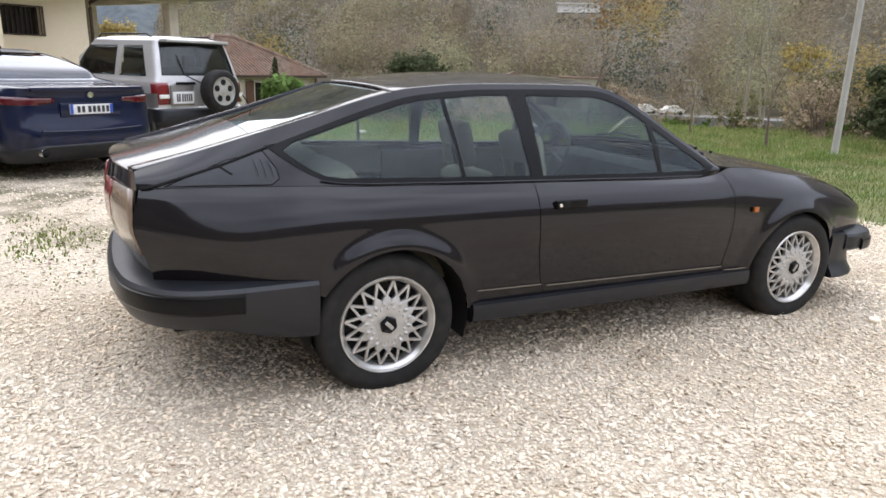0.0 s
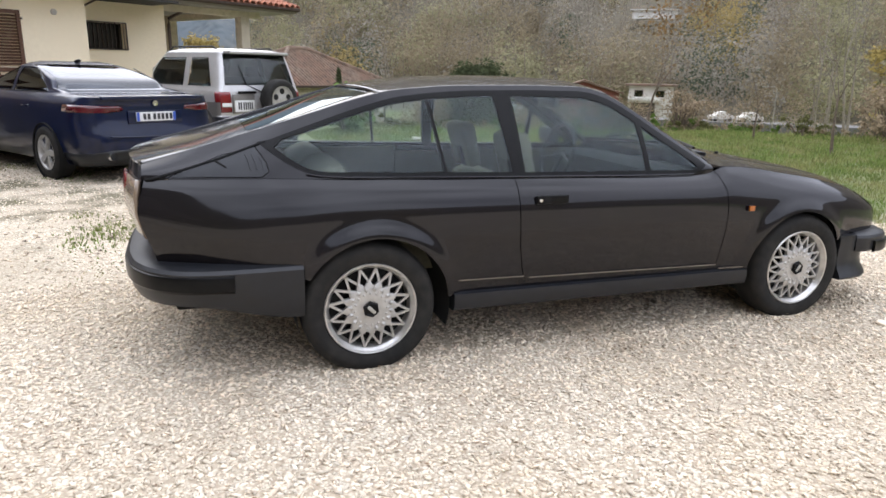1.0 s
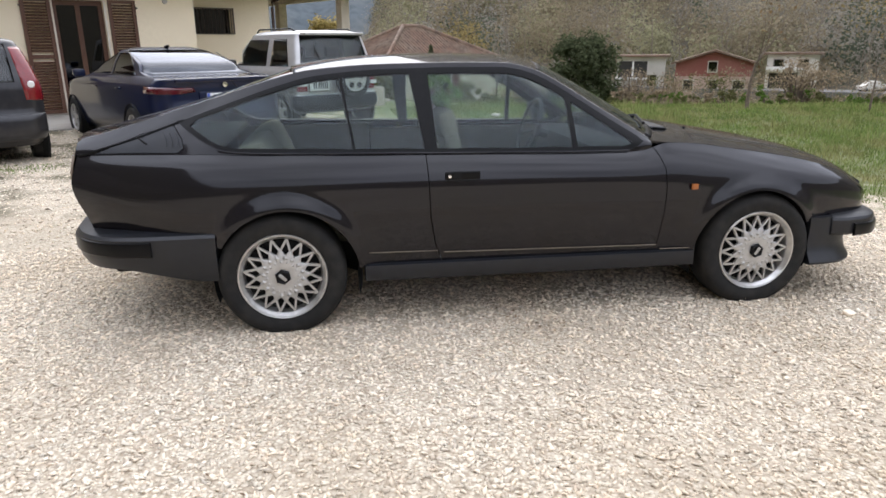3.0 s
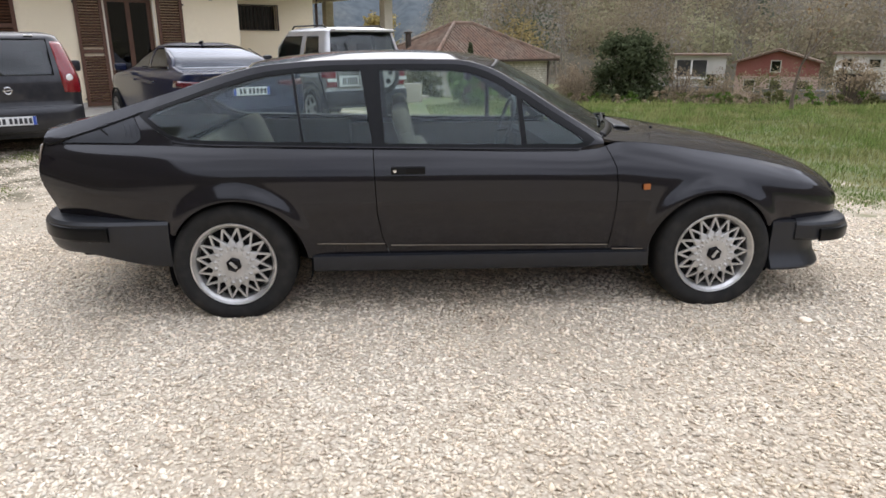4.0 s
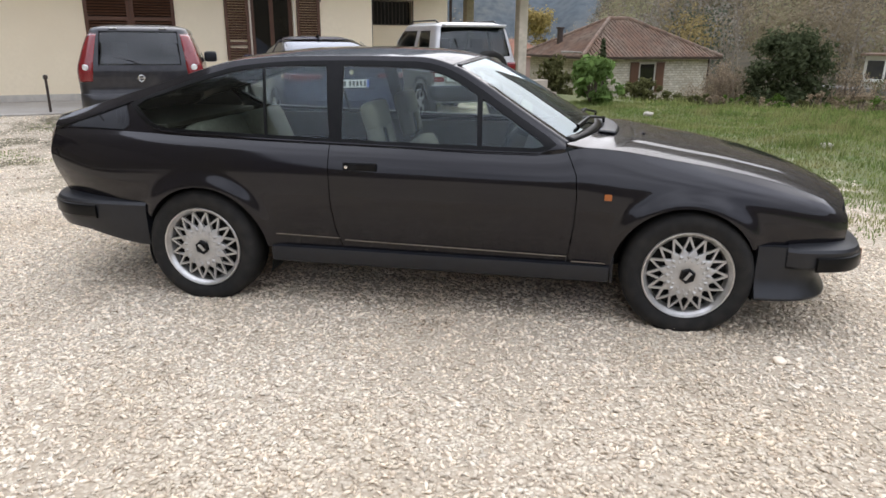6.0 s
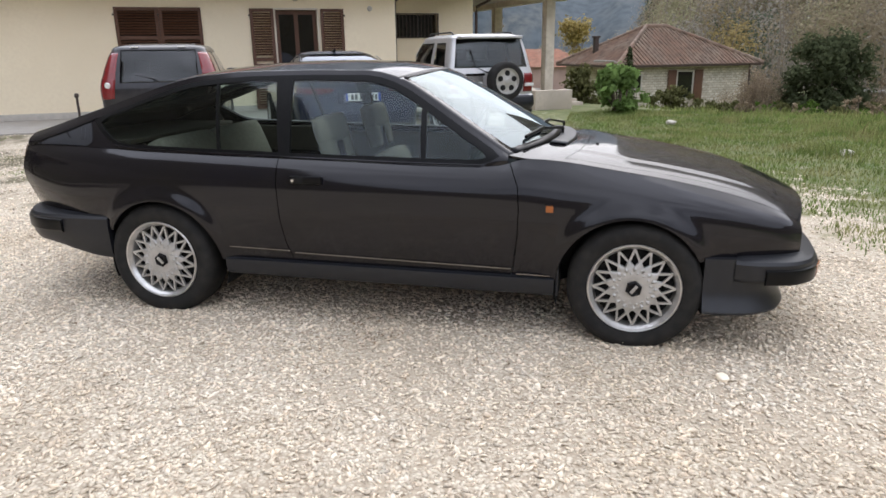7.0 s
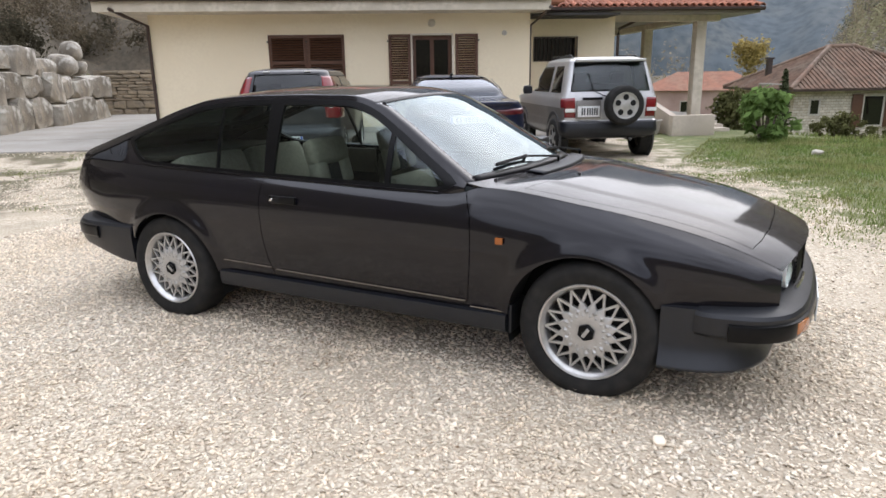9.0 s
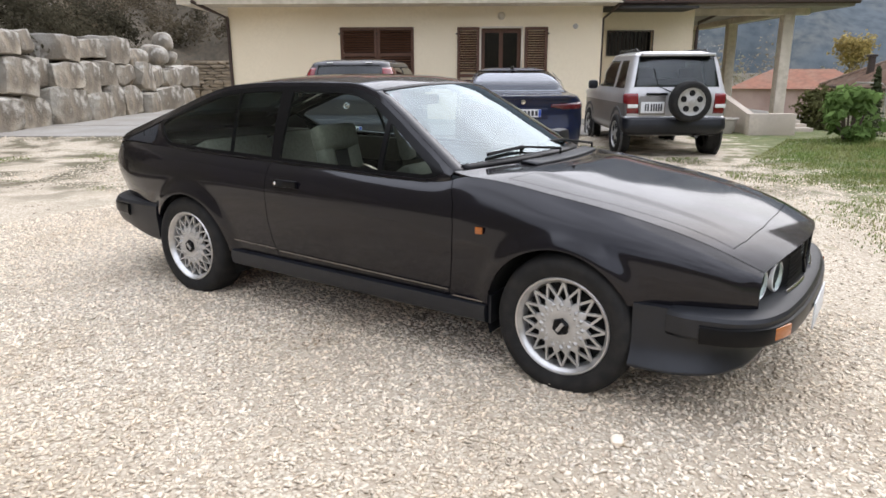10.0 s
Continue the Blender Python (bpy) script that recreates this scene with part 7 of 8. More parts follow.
# rows of pan tiles and capped hips on the cottage roof
ra, rb, rz0, rz1 = 4.3 + 0.5, 3.6 + 0.5, 2.52, 4.52
hip = min(ra, rb)
for side in range(4):
    half, run = ((ra, rb), (rb, ra), (ra, rb), (rb, ra))[side]
    for i in range(int(2 * half / 0.25)):
        x = -half + 0.125 + i * 0.25
        top_k = min(1.0, (half - abs(x)) / hip) - 0.02
        if top_k < 0.08:
            continue
        pts = []
        for k in (0.0, top_k):
            y = -run + hip * k
            pts.append((x, y, rz0 + (rz1 - rz0) * k + 0.03))
        rot = Matrix.Rotation(side * math.pi / 2, 3, "Z")
        mesh_part("pan_tile", *tube([rot @ Vector(p) for p in pts], 0.055, 5), M["old_tile"], old)
for sx in (-1, 1):
    for sy in (-1, 1):
        mesh_part("hip_cap", *tube([(sx * ra, sy * rb, rz0 + 0.05), (sx * (ra - hip), 0, rz1 + 0.06)], 0.12, 8), M["old_tile"], old)
mesh_part("hip_cap", *tube([(-(ra - hip), 0, rz1 + 0.06), (ra - hip, 0, rz1 + 0.06)], 0.12, 8), M["old_tile"], old)
for x in (-0.98, 0.78):
    part("window_shutter", box((x - 0.28, -3.70, 0.72), (x + 0.28, -3.655, 2.27), 0.01), M["wood"], old)
mesh_part("stair_post", *tube([(4.25, -3.66, -1.0), (4.25, -3.66, 2.5)], 0.05, 6), M["gutter"], old)
# street lamps
def street_lamp(m, hgt, label):
    p = mesh_part("street_lamp", *tube([(0, 0, 0), (0, 0, hgt * 0.95), (0.15, 0, hgt), (0.55, 0, hgt + 0.03)], [0.05, 0.035, 0.03, 0.025], 8), M["concrete"], None, m=m)
    part("lamp_head", box((0.5, -0.09, hgt - 0.02), (1.0, 0.09, hgt + 0.06), 0.03), M["concrete"], p)
    tagged(p, label, "street lamp")
street_lamp(pose(38.3, 35.4, -3.0, 0, 0, 150), 3.7, "thin grey street lamp by the far road")
street_lamp(pose(2.75, 25.5, -2.2, 0, 0, 170), 3.0, "grey street lamp in front of the stone cottage")
# far road with two parked cars and a barrier
rd = part("road", box((-26, -1.6, -0.9), (26, 1.6, 0.0)), mat("grey_asphalt", (0.16, 0.155, 0.15), 0.9, grain=(0.12, 0.115, 0.11), grain_scale=3), None, m=pose(41.2, 42.5, -2.25, 0, 0, -42))
tagged(rd, "grey valley road", "road", kind="structure")
for i, (s, c) in enumerate(((-1.5, "white_wall"), (1.9, "white_wall"))):
    fc = thing("small_car", pose(41.2 + s * 0.5, 42.5 - s * 0.42, -2.25, 0, 0, -15) @ Matrix.Diagonal((0.58, 0.58, 0.58, 1)), "small white car parked on the far road", "car")
    vs, fs = [], []
    prof2 = [(-1.7, 0.3), (-1.75, 0.75), (-1.1, 0.9), (-0.7, 1.35), (0.5, 1.38), (1.1, 0.95), (1.7, 0.8), (1.75, 0.3)]
    for y in (-0.72, -0.68, 0.68, 0.72):
        k = 0.96 if abs(y) == 0.72 else 1.0
        vs += [(x * k, y, 0.3 + (z - 0.3) * k) for x, z in prof2]
    n = len(prof2)
    for j in range(3):
        for q in range(n):
            fs.append((j * n + q, (j + 1) * n + q, (j + 1) * n + (q + 1) % n, j * n + (q + 1) % n))
    fs += [tuple(range(n)), tuple(3 * n + q for q in range(n))]
    mesh_part("body", vs, fs, M[c], fc, smooth=20)
    for x in (-1.1, 1.1):
        for y in (-0.7, 0.7):
            mesh_part("wheel", *lathe([(0.001, -0.02), (0.28, -0.02), (0.3, 0.0), (0.28, 0.15)], 16), M["rubber"], fc, m=pose(x, y, 0.3, 0, 0, 0 if y < 0 else 180))
# ---- trees, shrubs and grass near the yard ----
nr = random.Random(11)
M["bark"] = mat("grey_brown_bark", (0.17, 0.13, 0.10), 0.95, grain=(0.10, 0.08, 0.06), grain_scale=20, bump=0.5, bump_scale=30)


M["twig"] = mat("grey_brown_twigs", (0.27, 0.215, 0.16), 0.9, grain=(0.20, 0.155, 0.115), grain_scale=12)
M["pale_bark"] = mat("pale_grey_bark", (0.30, 0.26, 0.21), 0.9, grain=(0.21, 0.18, 0.14), grain_scale=12)


def grow(bm_v, bm_f, p, d, length, rad, depth, tips, bend=0.25, split_n=(2, 3)):
    """A tapering limb that forks."""
    pts, rads = [Vector(p)], [rad]
    q, dd = Vector(p), Vector(d).normalized()
    for i in range(3):
        dd = (dd + Vector([nr.uniform(-bend, bend) for _ in range(3)]) * 0.6 + Vector((0, 0, 0.06))).normalized()
        q = q + dd * length / 3
        pts.append(q.copy())
        rads.append(rad * (1 - 0.18 * (i + 1)))
    w, g = tube(pts, rads, 6 if depth > 1 else 4)
    b0 = len(bm_v)
    bm_v += w
    bm_f += [tuple(i + b0 for i in x) for x in g]
    if depth == 0:
        tips.append(q)
        return
    for _ in range(nr.randint(*split_n)):
        nd = (dd + Vector((nr.uniform(-1, 1), nr.uniform(-1, 1), nr.uniform(-0.15, 0.7))) * 0.75).normalized()
        grow(bm_v, bm_f, q, nd, length * nr.uniform(0.62, 0.85), rads[-1] * 0.72, depth - 1, tips, bend, split_n)
    tips.append(q)


def tree(name, base, hgt, rad, depth, label, leaf_mat=None, per=40, leaf=0.06, spread=0.5, lean=(0, 0, 1), category="tree"):
    t = thing(name, pose(*base), label, category, "saplings in the grass" if name == "sapling" else "")
    v, f, tips = [], [], []
    grow(v, f, (0, 0, -0.1), lean, hgt, rad, depth, tips)
    mesh_part("trunk", v, f, M["bark"], t, "grey-brown trunk and limbs", smooth=60)
    if leaf_mat:
        q, n = leaf_cloud([tuple(x) for x in tips], [(spread, spread, spread * 0.8)] * len(tips), per, leaf, seed=nr.randint(1, 999))
        cloud_object("crown", q, n, leaf_mat, t)
    return t


LEAF = {k: foliage(k, a, b, 0.4) for k, a, b in (("evergreen_leaf", (0.092, 0.108, 0.058), (0.055, 0.068, 0.035)), ("fresh_leaf", (0.10, 0.16, 0.035), (0.065, 0.11, 0.025)), ("laurel_leaf", (0.175, 0.26, 0.085), (0.11, 0.175, 0.05)), ("orange_leaf", (0.25, 0.16, 0.075), (0.18, 0.115, 0.055)),
                                                 ("dry_leaf", (0.31, 0.245, 0.17), (0.23, 0.185, 0.13)), ("golden_leaf", (0.40, 0.32, 0.13), (0.30, 0.23, 0.085)), ("olive_leaf", (0.135, 0.135, 0.058), (0.09, 0.095, 0.04)))}


def shrub(name, base, size, label, leaf_mat, lumps, per, leaf, stems=8, category="shrub"):
    """A bush of stems carrying uneven leaf clumps."""
    t = thing(name, pose(*base), label, category, {"bramble": "bramble thicket", "autumn_shrub": "autumn shrubs", "evergreen_shrub": "evergreen shrubs", "low_shrub": "low shrubs"}.get(name, ""))
    v, f, cs, ss = [], [], [], []
    for i in range(lumps):
        a = nr.uniform(0, 2 * math.pi)
        r = nr.uniform(0.1, 0.85)
        hz = nr.uniform(0.15, 0.95)
        k = 1.0 - 0.45 * hz**2
        cs.append((size[0] * r * math.cos(a) * k, size[1] * r * math.sin(a) * k, size[2] * hz))
        s = nr.uniform(0.16, 0.30) * size[2]
        ss.append((s, s, s * 0.9))
        if i < stems:
            w, g = tube([(cs[-1][0] * 0.15, cs[-1][1] * 0.15, -0.05), (cs[-1][0] * 0.5, cs[-1][1] * 0.5, cs[-1][2] * 0.6), cs[-1]], [0.03, 0.02, 0.006], 5)
            b0 = len(v)
            v += w
            f += [tuple(j + b0 for j in x) for x in g]
    mesh_part("stem", v, f, M["bark"], t, "bare branching stem", smooth=60)
    q, n = leaf_cloud(cs, ss, per, leaf, seed=nr.randint(1, 999))
    cloud_object("foliage", q, n, leaf_mat, t)
    return t


shrub("evergreen_bush", (8.75, 19.4, gz(8.75, 19.4) - 0.05), (1.48, 1.48, 2.75), "large dark evergreen bush at the end of the grass", LEAF["evergreen_leaf"], 54, 200, 0.07, 24)
shrub("laurel_bush", (2.56, 12.5, -0.12), (0.68, 0.68, 1.05), "leafy bright green bush beside the porch", LEAF["laurel_leaf"], 34, 30, 0.095)
cy = thing("conifer", pose(2.82, 14.6, -0.3), "small dark green pointed conifer", "tree")
mesh_part("trunk", *tube([(0, 0, 0), (0, 0, 1.6)], [0.05, 0.01], 6), M["bark"], cy)
q, n = leaf_cloud([(0, 0, 0.2 + 0.105 * i) for i in range(14)], [(0.40 * (1 - i / 15), 0.40 * (1 - i / 15), 0.1) for i in range(14)], 130, 0.04, seed=5)
cloud_object("crown", q, n, LEAF["evergreen_leaf"], cy)
shrub("evergreen_hedge", (1.62, 15.7, -0.35), (0.52, 0.52, 1.15), "dark green bush behind the low parapet", LEAF["olive_leaf"], 24, 120, 0.055)
shrub("low_shrub", (4.2, 17.5, gz(4.2, 17.5) - 0.05), (1.2, 0.8, 0.95), "low green shrubs at the edge of the slope", LEAF["olive_leaf"], 44, 70, 0.045)
shrub("low_shrub", (5.6, 18.5, gz(5.6, 18.5) - 0.05), (1.3, 0.8, 0.65), "low green shrubs at the edge of the slope", LEAF["olive_leaf"], 44, 70, 0.045)
tree("autumn_tree", (8.9, 9.6, -0.1), 1.05, 0.05, 5, "slender bare tree with a few orange leaves", LEAF["orange_leaf"], 2, 0.045, 0.35)
tree("sapling", (9.9, 5.6, 0.0), 1.0, 0.035, 2, "thin bare sapling in the grass", LEAF["dry_leaf"], 2, 0.03, 0.25)
tree("sapling", (10.7, 8.3, -0.05), 0.8, 0.028, 2, "thin bare sapling in the grass", LEAF["dry_leaf"], 2, 0.03, 0.25)
tree("golden_tree", (30.6, 21.4, -2.2), 1.9, 0.09, 3, "slim tree with golden autumn leaves", LEAF["golden_leaf"], 26, 0.10, 0.6)
tree("golden_tree", (0.6, 54.5, -2.8), 2.3, 0.12, 3, "rounded tree with golden autumn leaves", LEAF["golden_leaf"], 90, 0.12, 1.15)
for x, y in ((13.4, 4.9), (14.6, 6.3), (12.9, 3.2)):
    shrub("evergreen_shrub", (x, y, -0.15), (0.9, 0.9, nr.uniform(1.7, 2.3)), "dense dark evergreen shrub behind the pole", LEAF["evergreen_leaf"], 26, 240, 0.06)
for x, y, hgt in ((11.9, 12.3, 1.35), (12.7, 12.9, 1.1), (6.9, 19.6, 1.9), (7.3, 20.6, 1.6), (10.4, 18.9, 1.8), (11.2, 18.2, 1.5), (11.9, 19.0, 1.9)):
    shrub("autumn_shrub", (x, y, gz(x, y) - 0.1), (0.7, 0.7, hgt), "tangled bare shrub with dry brown leaves", LEAF["dry_leaf"], 24, 34, 0.04, 24)
for x, y in ((13.6, 7.2), (14.8, 8.4), (15.6, 7.0), (16.8, 9.6)):
    shrub("autumn_shrub", (x, y, -0.3), (1.0, 1.0, nr.uniform(1.1, 1.7)), "tangled bare shrub with dry brown leaves", LEAF["olive_leaf"] if x > 15 else LEAF["dry_leaf"], 22, 40, 0.05, 16)
for i in range(46):  # dry twiggy brush along the far edge of the grass
    a = radians(12 + 50 * (i + nr.random()) / 46)
    d = nr.uniform(21.0, 29)
    if abs(math.degrees(a) - 18.0) < 5.0:  # the evergreen bush stands clear of the brush
        d = 29.0
    x, y = 1.0 + d * math.sin(a), -3.8 + d * math.cos(a)
    bt = thing("brush", pose(x, y, gz(x, y) - 0.08), "dry brown leafless brush beyond the grass", "shrub", "dry brush")
    vv, ff, tips = [], [], []
    tall = nr.uniform(0.36, 0.80)
    for k in range(5):
        grow(vv, ff, (nr.uniform(-0.5, 0.5), nr.uniform(-0.5, 0.5), 0), (nr.uniform(-0.5, 0.5), nr.uniform(-0.5, 0.5), 1), tall, 0.014, 3, tips, 0.35, (2, 2))
    tagged(mesh_part("twigs", vv, ff, M["twig"], bt, smooth=0), kind="stuff")
    q, n = leaf_cloud([tuple(p) for p in tips], [(0.28, 0.28, 0.22)] * len(tips), 7, 0.030, seed=nr.randint(1, 999))
    cloud_object("foliage", q, n, LEAF[("dry_leaf", "dry_leaf", "olive_leaf")[i % 3]], bt)


def thicket(x, y, wide, hgt, count, per):
    """A dense stand of thin upright dry stems, fanned at the top, with a haze of fine dead leaves."""
    t = thing("dry_thicket", pose(x, y, gz(x, y) - 0.08), "dense thicket of thin dry brown stems beyond the grass", "shrub", "dry thickets")
    vv, ff, cs = [], [], []
    for _ in range(count):
        a, r = nr.uniform(0, 2 * math.pi), wide * math.sqrt(nr.random())
        px, py = r * math.cos(a), r * math.sin(a)
        h = hgt * nr.uniform(0.55, 1.0) * (1 - 0.3 * (r / wide) ** 2)
        lx, ly = px * 0.25 + nr.uniform(-0.22, 0.22), py * 0.25 + nr.uniform(-0.22, 0.22)
        w, g = tube([(px, py, 0), (px + lx * 0.35, py + ly * 0.35, h * 0.55), (px + lx, py + ly, h)], [0.010, 0.007, 0.003], 3)
        b0 = len(vv)
        vv += w
        ff += [tuple(j + b0 for j in q) for q in g]
        cs += [(px + lx * k, py + ly * k, h * (0.35 + 0.6 * k)) for k in (0.25, 0.6, 0.95)]
    tagged(mesh_part("stems", vv, ff, M["twig"], t, smooth=0), kind="stuff")
    q, n = leaf_cloud(cs, [(0.16, 0.16, 0.20)] * len(cs), per, 0.024, seed=nr.randint(1, 999))
    cloud_object("dead_leaves", q, n, LEAF["dry_leaf"], t)


for x, y, wide, hgt, count, per in ((6.85, 19.2, 0.50, 2.05, 110, 16), (7.35, 19.9, 0.55, 1.95, 110, 16), (6.2, 18.9, 0.45, 1.5, 40, 6), (10.3, 19.2, 0.55, 1.7, 80, 12), (11.1, 18.7, 0.6, 1.35, 80, 12), (12.1, 18.2, 0.6, 1.2, 70, 12), (13.0, 17.4, 0.6, 1.1, 70, 12), (14.0, 16.6, 0.6, 1.25, 70, 12)):
    thicket(x, y, wide, hgt, count, per)
for i in range(44):  # low scrub where the grass gives out
    a = radians(13 + 47 * (i + nr.random()) / 44)
    d = nr.uniform(17.2, 21.5)
    x, y = 1.0 + d * math.sin(a), -3.8 + d * math.cos(a)
    hgt = nr.uniform(0.28, 0.55)
    shrub("low_shrub", (x, y, gz(x, y) - 0.05), (hgt * 1.5, hgt * 1.5, hgt), "low tangled scrub where the grass gives out", LEAF[("olive_leaf", "dry_leaf", "fresh_leaf")[i % 3]], 14, 34, 0.035, 7)
for i in range(6):  # a stand of tall pale leafless stems
    x, y = 36.0 + nr.uniform(-2.4, 2.4), 27.0 + nr.uniform(-2.4, 2.4)
    tt = thing("bare_poplar", pose(x, y, -3.0), "tall pale leafless tree with upright stems", "tree", "bare poplars")
    vv, ff, tips = [], [], []
    grow(vv, ff, (0, 0, 0), (nr.uniform(-0.06, 0.06), nr.uniform(-0.06, 0.06), 1), 5.2, 0.10, 3, tips, 0.10, (2, 2))
    mesh_part("trunk", vv, ff, M["pale_bark"], tt, smooth=60)
pole = mesh_part("utility_pole", *tube([(0, 0, -0.2), (0.02, 0, 2.0), (0.05, 0, 6.0)], [0.058, 0.052, 0.040], 12), mat("pale_grey_pole", (0.50, 0.48, 0.45), 0.8, grain=(0.42, 0.4, 0.37), stain=(0.38, 0.36, 0.33)), None, m=pose(10.2, 4.47, 0.0, 0, -0.8, -35), smooth=60)
tagged(pole, "leaning pale grey pole standing in the grass", "pole")


def grass_edge(x, y):
    n = noise.noise(Vector((x * 0.9, y * 0.9, 0.3))) * 0.55 + noise.noise(Vector((x * 2.6, y * 2.6, 4.0))) * 0.25
    return 0.92 * x + 0.40 * y - 3.8 + 2.8 * n


def blades(count, box_, keep, hgt, wid, seed):
    g = np.random.default_rng(seed)
    vs, fs = [], []
    x = g.uniform(box_[0], box_[1], count)
    y = g.uniform(box_[2], box_[3], count)
    for px, py in zip(x, y):
        e = keep(px, py)
        clump = max(0.0, e + 1.1 * noise.noise(Vector((px * 1.9, py * 1.9, 6.0))))
        if e <= 0 or g.random() > min(1.0, 0.02 + 0.95 * clump * clump):
            continue
        z = gz(px, py)
        hh = hgt * (0.5 + g.random()) * min(1.0, 0.3 + 0.3 * e) * (0.8 + 1.6 * max(0.0, noise.noise(Vector((px * 0.9, py * 0.9, 1.0)))))
        a = g.random() * 6.283
        dx, dy = math.cos(a), math.sin(a)
        w = wid * (0.6 + 0.8 * g.random())
        l = hh * g.uniform(0.2, 0.8)
        b = g.random() * 6.283
        ex, ey = math.cos(b) * l, math.sin(b) * l
        i = len(vs)
        vs += [(px - dx * w, py - dy * w, z - 0.005), (px + dx * w, py + dy * w, z - 0.005), (px + dx * w * 0.7 + ex * 0.4, py + dy * w * 0.7 + ey * 0.4, z + hh * 0.65), (px - dx * w * 0.7 + ex * 0.4, py - dy * w * 0.7 + ey * 0.4, z + hh * 0.65), (px + ex, py + ey, z + hh)]
        fs += [(i, i + 1, i + 2, i + 3), (i + 3, i + 2, i + 4)]
    return vs, fs


M["grass"] = mat("meadow_grass", (0.170, 0.235, 0.070), 0.7, grain=(0.29, 0.275, 0.125), grain_scale=1.6, stain=(0.125, 0.165, 0.05), stain_scale=0.75, rand=0.35, spec=0.25, leafy=True)


def yard_house_clear(x, y):
    u, v = 0.835 * x + 0.550 * y, -0.550 * x + 0.835 * y
    return grass_edge(x, y) if not (u < 10.6 and v > 9.4) else -1


v, f = blades(145000, (1.5, 13.5, 0.5, 13.0), yard_house_clear, 0.05, 0.0045, 3)
o = mesh_part("grass", v, f, M["grass"], None, smooth=0)
tagged(o, "short patchy green meadow grass beyond the gravel", "grass", kind="stuff")
v, f = blades(38000, (1.0, 22.0, 4.0, 28.0), lambda x, y: yard_house_clear(x, y) - 2.5, 0.11, 0.009, 4)
o = mesh_part("grass", v, f, M["grass"], None, smooth=0)
tagged(o, "taller rough grass towards the slope", "grass", kind="stuff")


def weed_patch(x, y):
    u, v = 0.835 * x + 0.550 * y, -0.550 * x + 0.835 * y
    if v > 9.2 or v < 1.2:
        return -1
    return noise.noise(Vector((x * 1.1, y * 1.1, 9.0))) - 0.16 + 0.25 * smooth_step(3, 8, v)


v, f = blades(90000, (-9.0, 4.5, 0.8, 9.0), lambda x, y: weed_patch(x, y) * 2.6, 0.025, 0.006, 5)
o = mesh_part("weeds", v, f, M["grass"], None, smooth=0)
tagged(o, "sparse green weeds growing through the gravel", "grass", kind="stuff")
# ---- loose stones on the yard ----
M["pebble"] = mat("pale_limestone_chips", (0.77, 0.69, 0.565), 0.9, grain=(0.65, 0.535, 0.405), grain_scale=25, stain=(0.54, 0.445, 0.315), stain_scale=1.1, rand=0.30, spec=0.3)


def pebbles(count, region, size, seed, keep=lambda x, y: True):
    g = np.random.default_rng(seed)
    base = np.array([(1, 0, 0), (0, 1, 0), (-1, 0, 0), (0, -1, 0), (0, 0, 1), (0, 0, -1)], float)
    tri = np.array([(0, 1, 4), (1, 2, 4), (2, 3, 4), (3, 0, 4), (1, 0, 5), (2, 1, 5), (3, 2, 5), (0, 3, 5)])
    x, y = g.uniform(region[0], region[1], count), g.uniform(region[2], region[3], count)
    ok = np.array([keep(a, b) for a, b in zip(x, y)])
    x, y = x[ok], y[ok]
    n = len(x)
    z = np.array([gz(a, b) for a, b in zip(x, y)])
    s = size * (0.45 + 0.75 * g.random(n) ** 1.6)
    v = base[None] * (1 + g.uniform(-0.35, 0.35, (n, 6, 1))) + g.uniform(-0.2, 0.2, (n, 6, 3))
    v = v * (s[:, None, None] * np.stack([g.uniform(0.9, 1.65, n), g.uniform(0.5, 0.9, n), g.uniform(0.35, 0.65, n)], axis=1)[:, None, :])
    a = g.uniform(0, 6.283, n)
    t1, t2 = g.uniform(-0.5, 0.5, n), g.uniform(-0.5, 0.5, n)
    v[:, :, 2] += v[:, :, 0] * t1[:, None] + v[:, :, 1] * t2[:, None]
    c, q = np.cos(a)[:, None], np.sin(a)[:, None]
    v = np.stack([v[:, :, 0] * c - v[:, :, 1] * q, v[:, :, 0] * q + v[:, :, 1] * c, v[:, :, 2]], axis=2)
    v += np.stack([x, y, z + s * 0.12], axis=1)[:, None, :]
    f = (tri[None] + 6 * np.arange(n)[:, None, None]).reshape(-1, 3)
    return v.reshape(-1, 3), f


def stone_object(name, v, f, label):
    me = bpy.data.meshes.new(name)
    me.vertices.add(len(v))
    me.vertices.foreach_set("co", v.astype(np.float32).ravel())
    k = len(f)
    me.loops.add(k * 3)
    me.loops.foreach_set("vertex_index", f.astype(np.int32).ravel())
    me.polygons.add(k)
    me.polygons.foreach_set("loop_start", np.arange(0, k * 3, 3, dtype=np.int32))
    me.polygons.foreach_set("loop_total", np.full(k, 3, dtype=np.int32))
    me.update()
    me.materials.append(M["pebble"])
    tagged(new(name, me), label, "gravel", kind="stuff")


stone_object("gravel", *pebbles(110000, (-3.0, 5.4, -3.0, 0.9), 0.0135, 1), "pale angular limestone gravel")
stone_object("gravel", *pebbles(33000, (-7.0, 5.0, 0.9, 8.0), 0.015, 2, lambda x, y: grass_edge(x, y) < 1.3), "pale angular limestone gravel further off")
ge = np.random.default_rng(8)
stone_object("gravel", *pebbles(16000, (-13.5, 1.5, 2.0, 11.5), 0.02, 6, lambda x, y: abs(-0.550 * x + 0.835 * y - 9.3 - 0.35 * noise.noise(Vector((x, y, 0)))) < 0.14 + 0.3 * abs(ge.normal()) * 0.6), "loose gravel strewn over the edge of the paving")
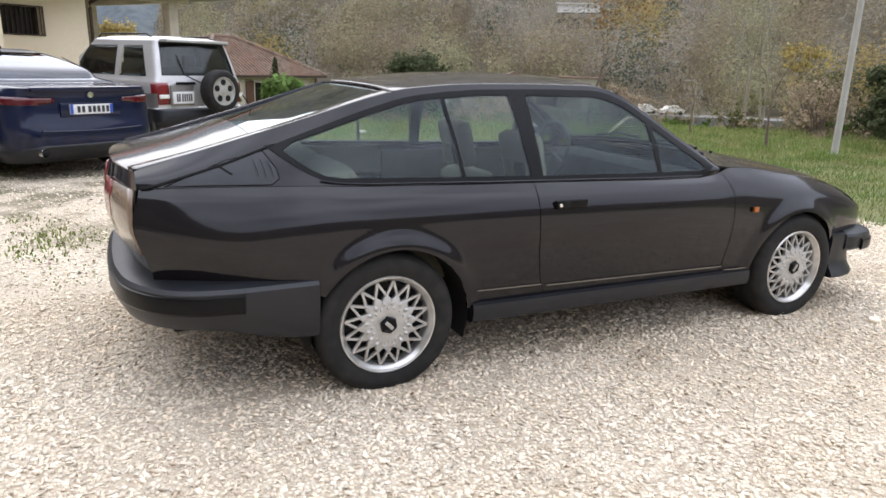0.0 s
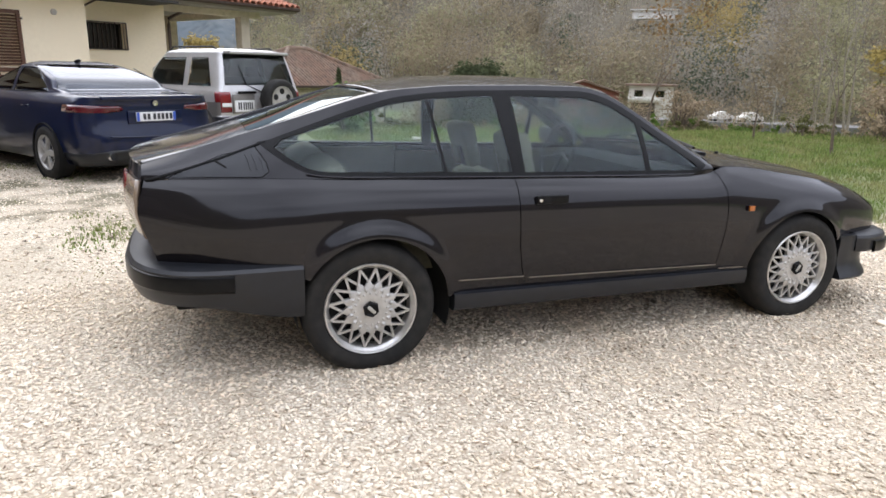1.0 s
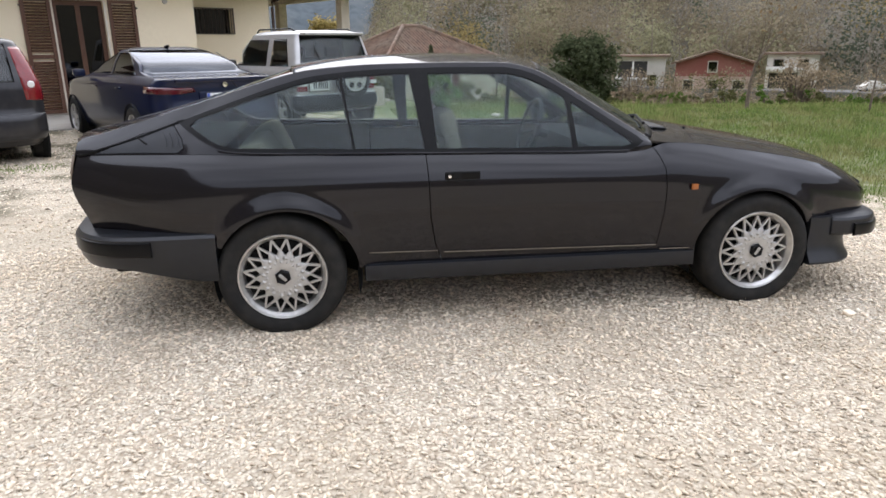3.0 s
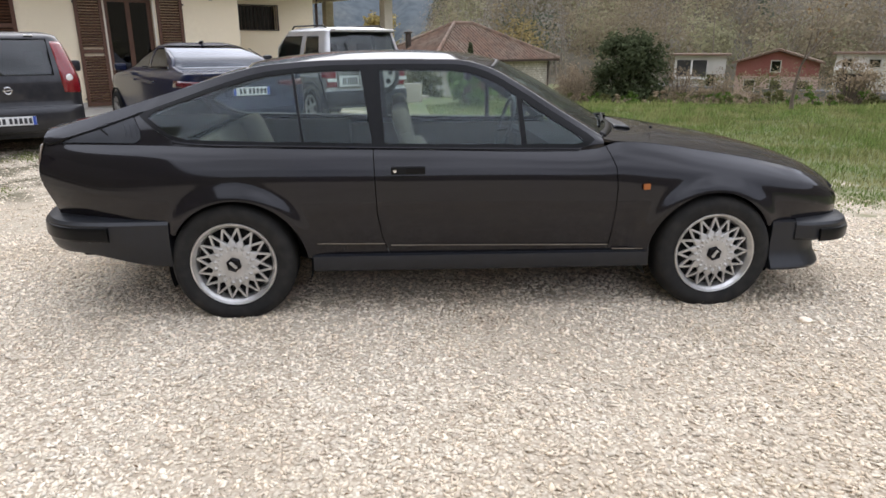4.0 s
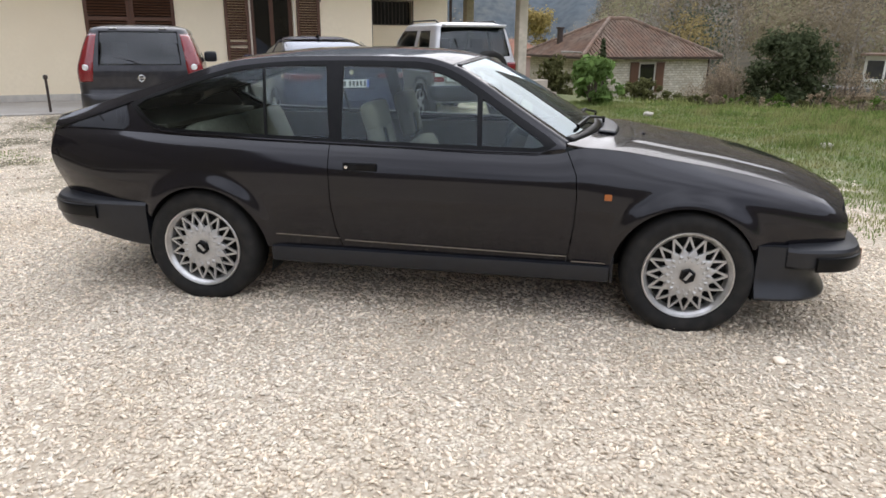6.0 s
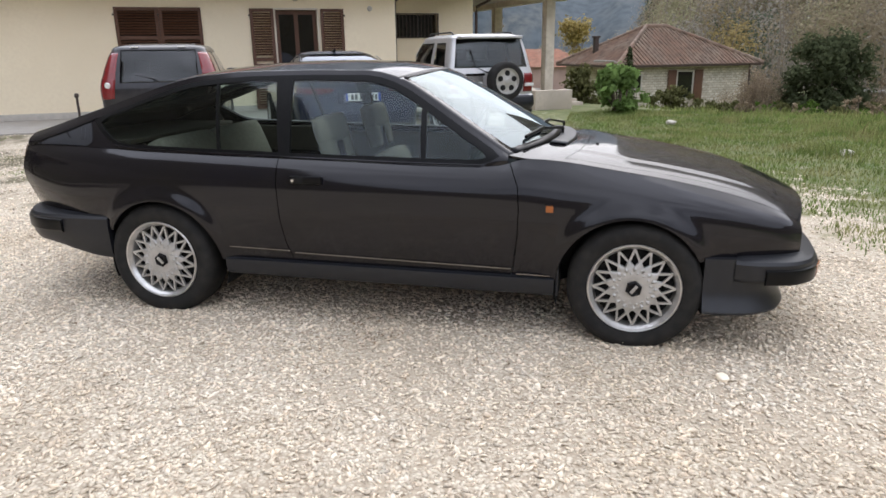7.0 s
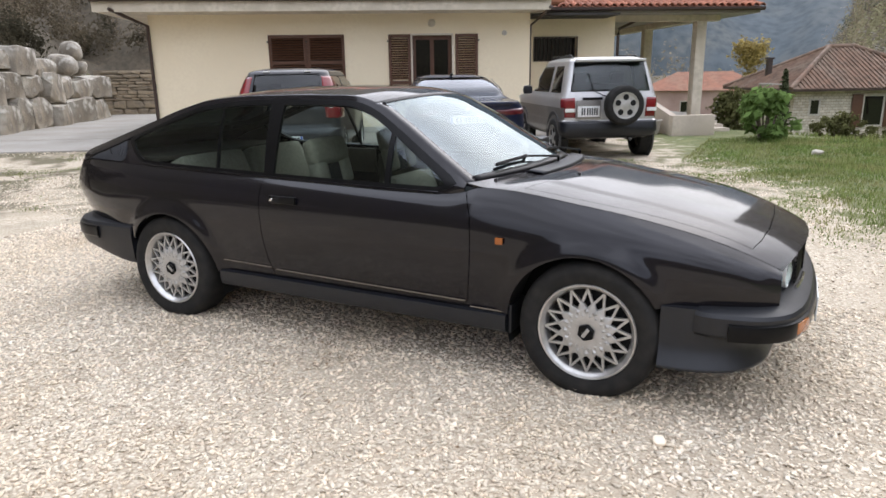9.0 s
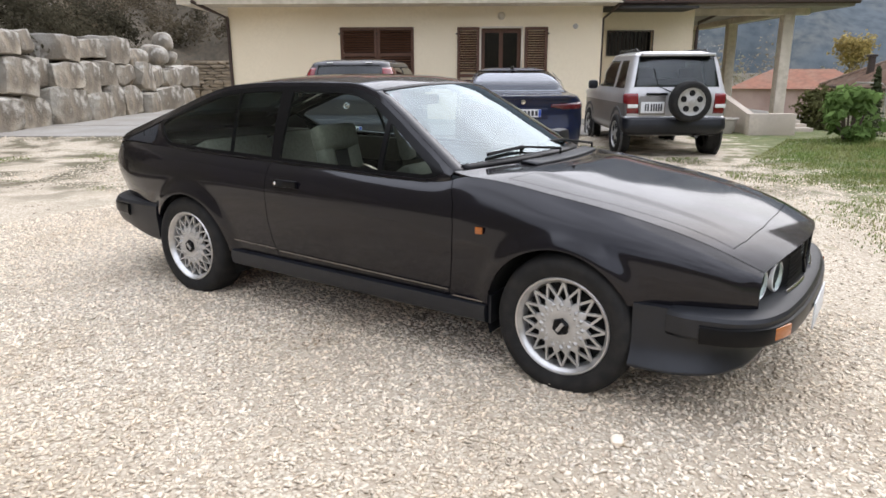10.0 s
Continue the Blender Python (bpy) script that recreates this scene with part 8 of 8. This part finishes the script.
for x, y, s in ((2.757, -1.045, 0.028), (5.19, 5.5, 0.085), (3.50, 9.9, 0.09), (2.2, -0.2, 0.016), (3.9, 0.4, 0.016)):
    me = boulder(s * 2.0, s * 1.6, s * 1.1, x * 3 + y, 0.14, 3.0)
    me.materials[0] = M["pebble"] if s < 0.05 else M["rock"]
    st = new("stone", me)
    st.matrix_basis = pose(x, y, gz(x, y) + s * 0.35, 0, 0, 40 * x)
    tagged(st, "single pale rounded stone lying on the ground", "stone")

# fallen leaves and crumbs of earth on the gravel
lg = np.random.default_rng(17)
lv, lf = [], []
for _ in range(5200):
    u, v = lg.uniform(-8.5, 4.0), 1.2 + 8.0 * lg.random() ** 0.8
    x, y = 0.835 * u - 0.550 * v, 0.550 * u + 0.835 * v
    if noise.noise(Vector((x * 0.8, y * 0.8, 2.0))) < -0.05 + 0.25 * lg.random():
        continue
    z, a, k = gz(x, y) + 0.012, lg.uniform(0, 6.283), lg.uniform(0.012, 0.03)
    c, q = math.cos(a) * k, math.sin(a) * k
    i = len(lv)
    lv += [(x - c, y - q, z), (x + q * 0.5, y - c * 0.5, z + 0.008 * lg.random()), (x + c, y + q, z + 0.01 * lg.random()), (x - q * 0.5, y + c * 0.5, z + 0.012 * lg.random())]
    lf.append((i, i + 1, i + 2, i + 3))
o = mesh_part("fallen_leaves", lv, lf, mat("dead_brown_leaf", (0.13, 0.085, 0.05), 0.8, grain=(0.08, 0.055, 0.035), grain_scale=30, rand=0.4), None, smooth=0)
tagged(o, "scattered dead brown leaves on the gravel", "leaves", kind="stuff")
# a brown scatter of leaf litter on the gravel beside the car
lv, lf = [], []
for _ in range(420):
    cx, cy, sp = ((1.23, -0.93, 0.085), (1.10, -0.80, 0.16), (2.1, -1.15, 0.35), (0.2, -1.35, 0.45), (-0.9, -1.2, 0.5))[int(lg.integers(0, 5))]
    x, y = cx + sp * lg.normal() * 1.3, cy + sp * lg.normal()
    z, a, k = gz(x, y) + 0.014, lg.uniform(0, 6.283), lg.uniform(0.005, 0.013)
    c, q = math.cos(a) * k, math.sin(a) * k
    i = len(lv)
    lv += [(x - c, y - q, z), (x + q * 0.4, y - c * 0.4, z + 0.004 * lg.random()), (x + c, y + q, z + 0.006 * lg.random()), (x - q * 0.4, y + c * 0.4, z + 0.006 * lg.random())]
    lf.append((i, i + 1, i + 2, i + 3))
o = mesh_part("leaf_litter", lv, lf, mat("dry_leaf_crumbs", (0.20, 0.125, 0.065), 0.85, grain=(0.12, 0.08, 0.045), grain_scale=40, rand=0.4), None, smooth=0)
tagged(o, "brown crumbs of leaf litter on the gravel", "leaves", kind="stuff")
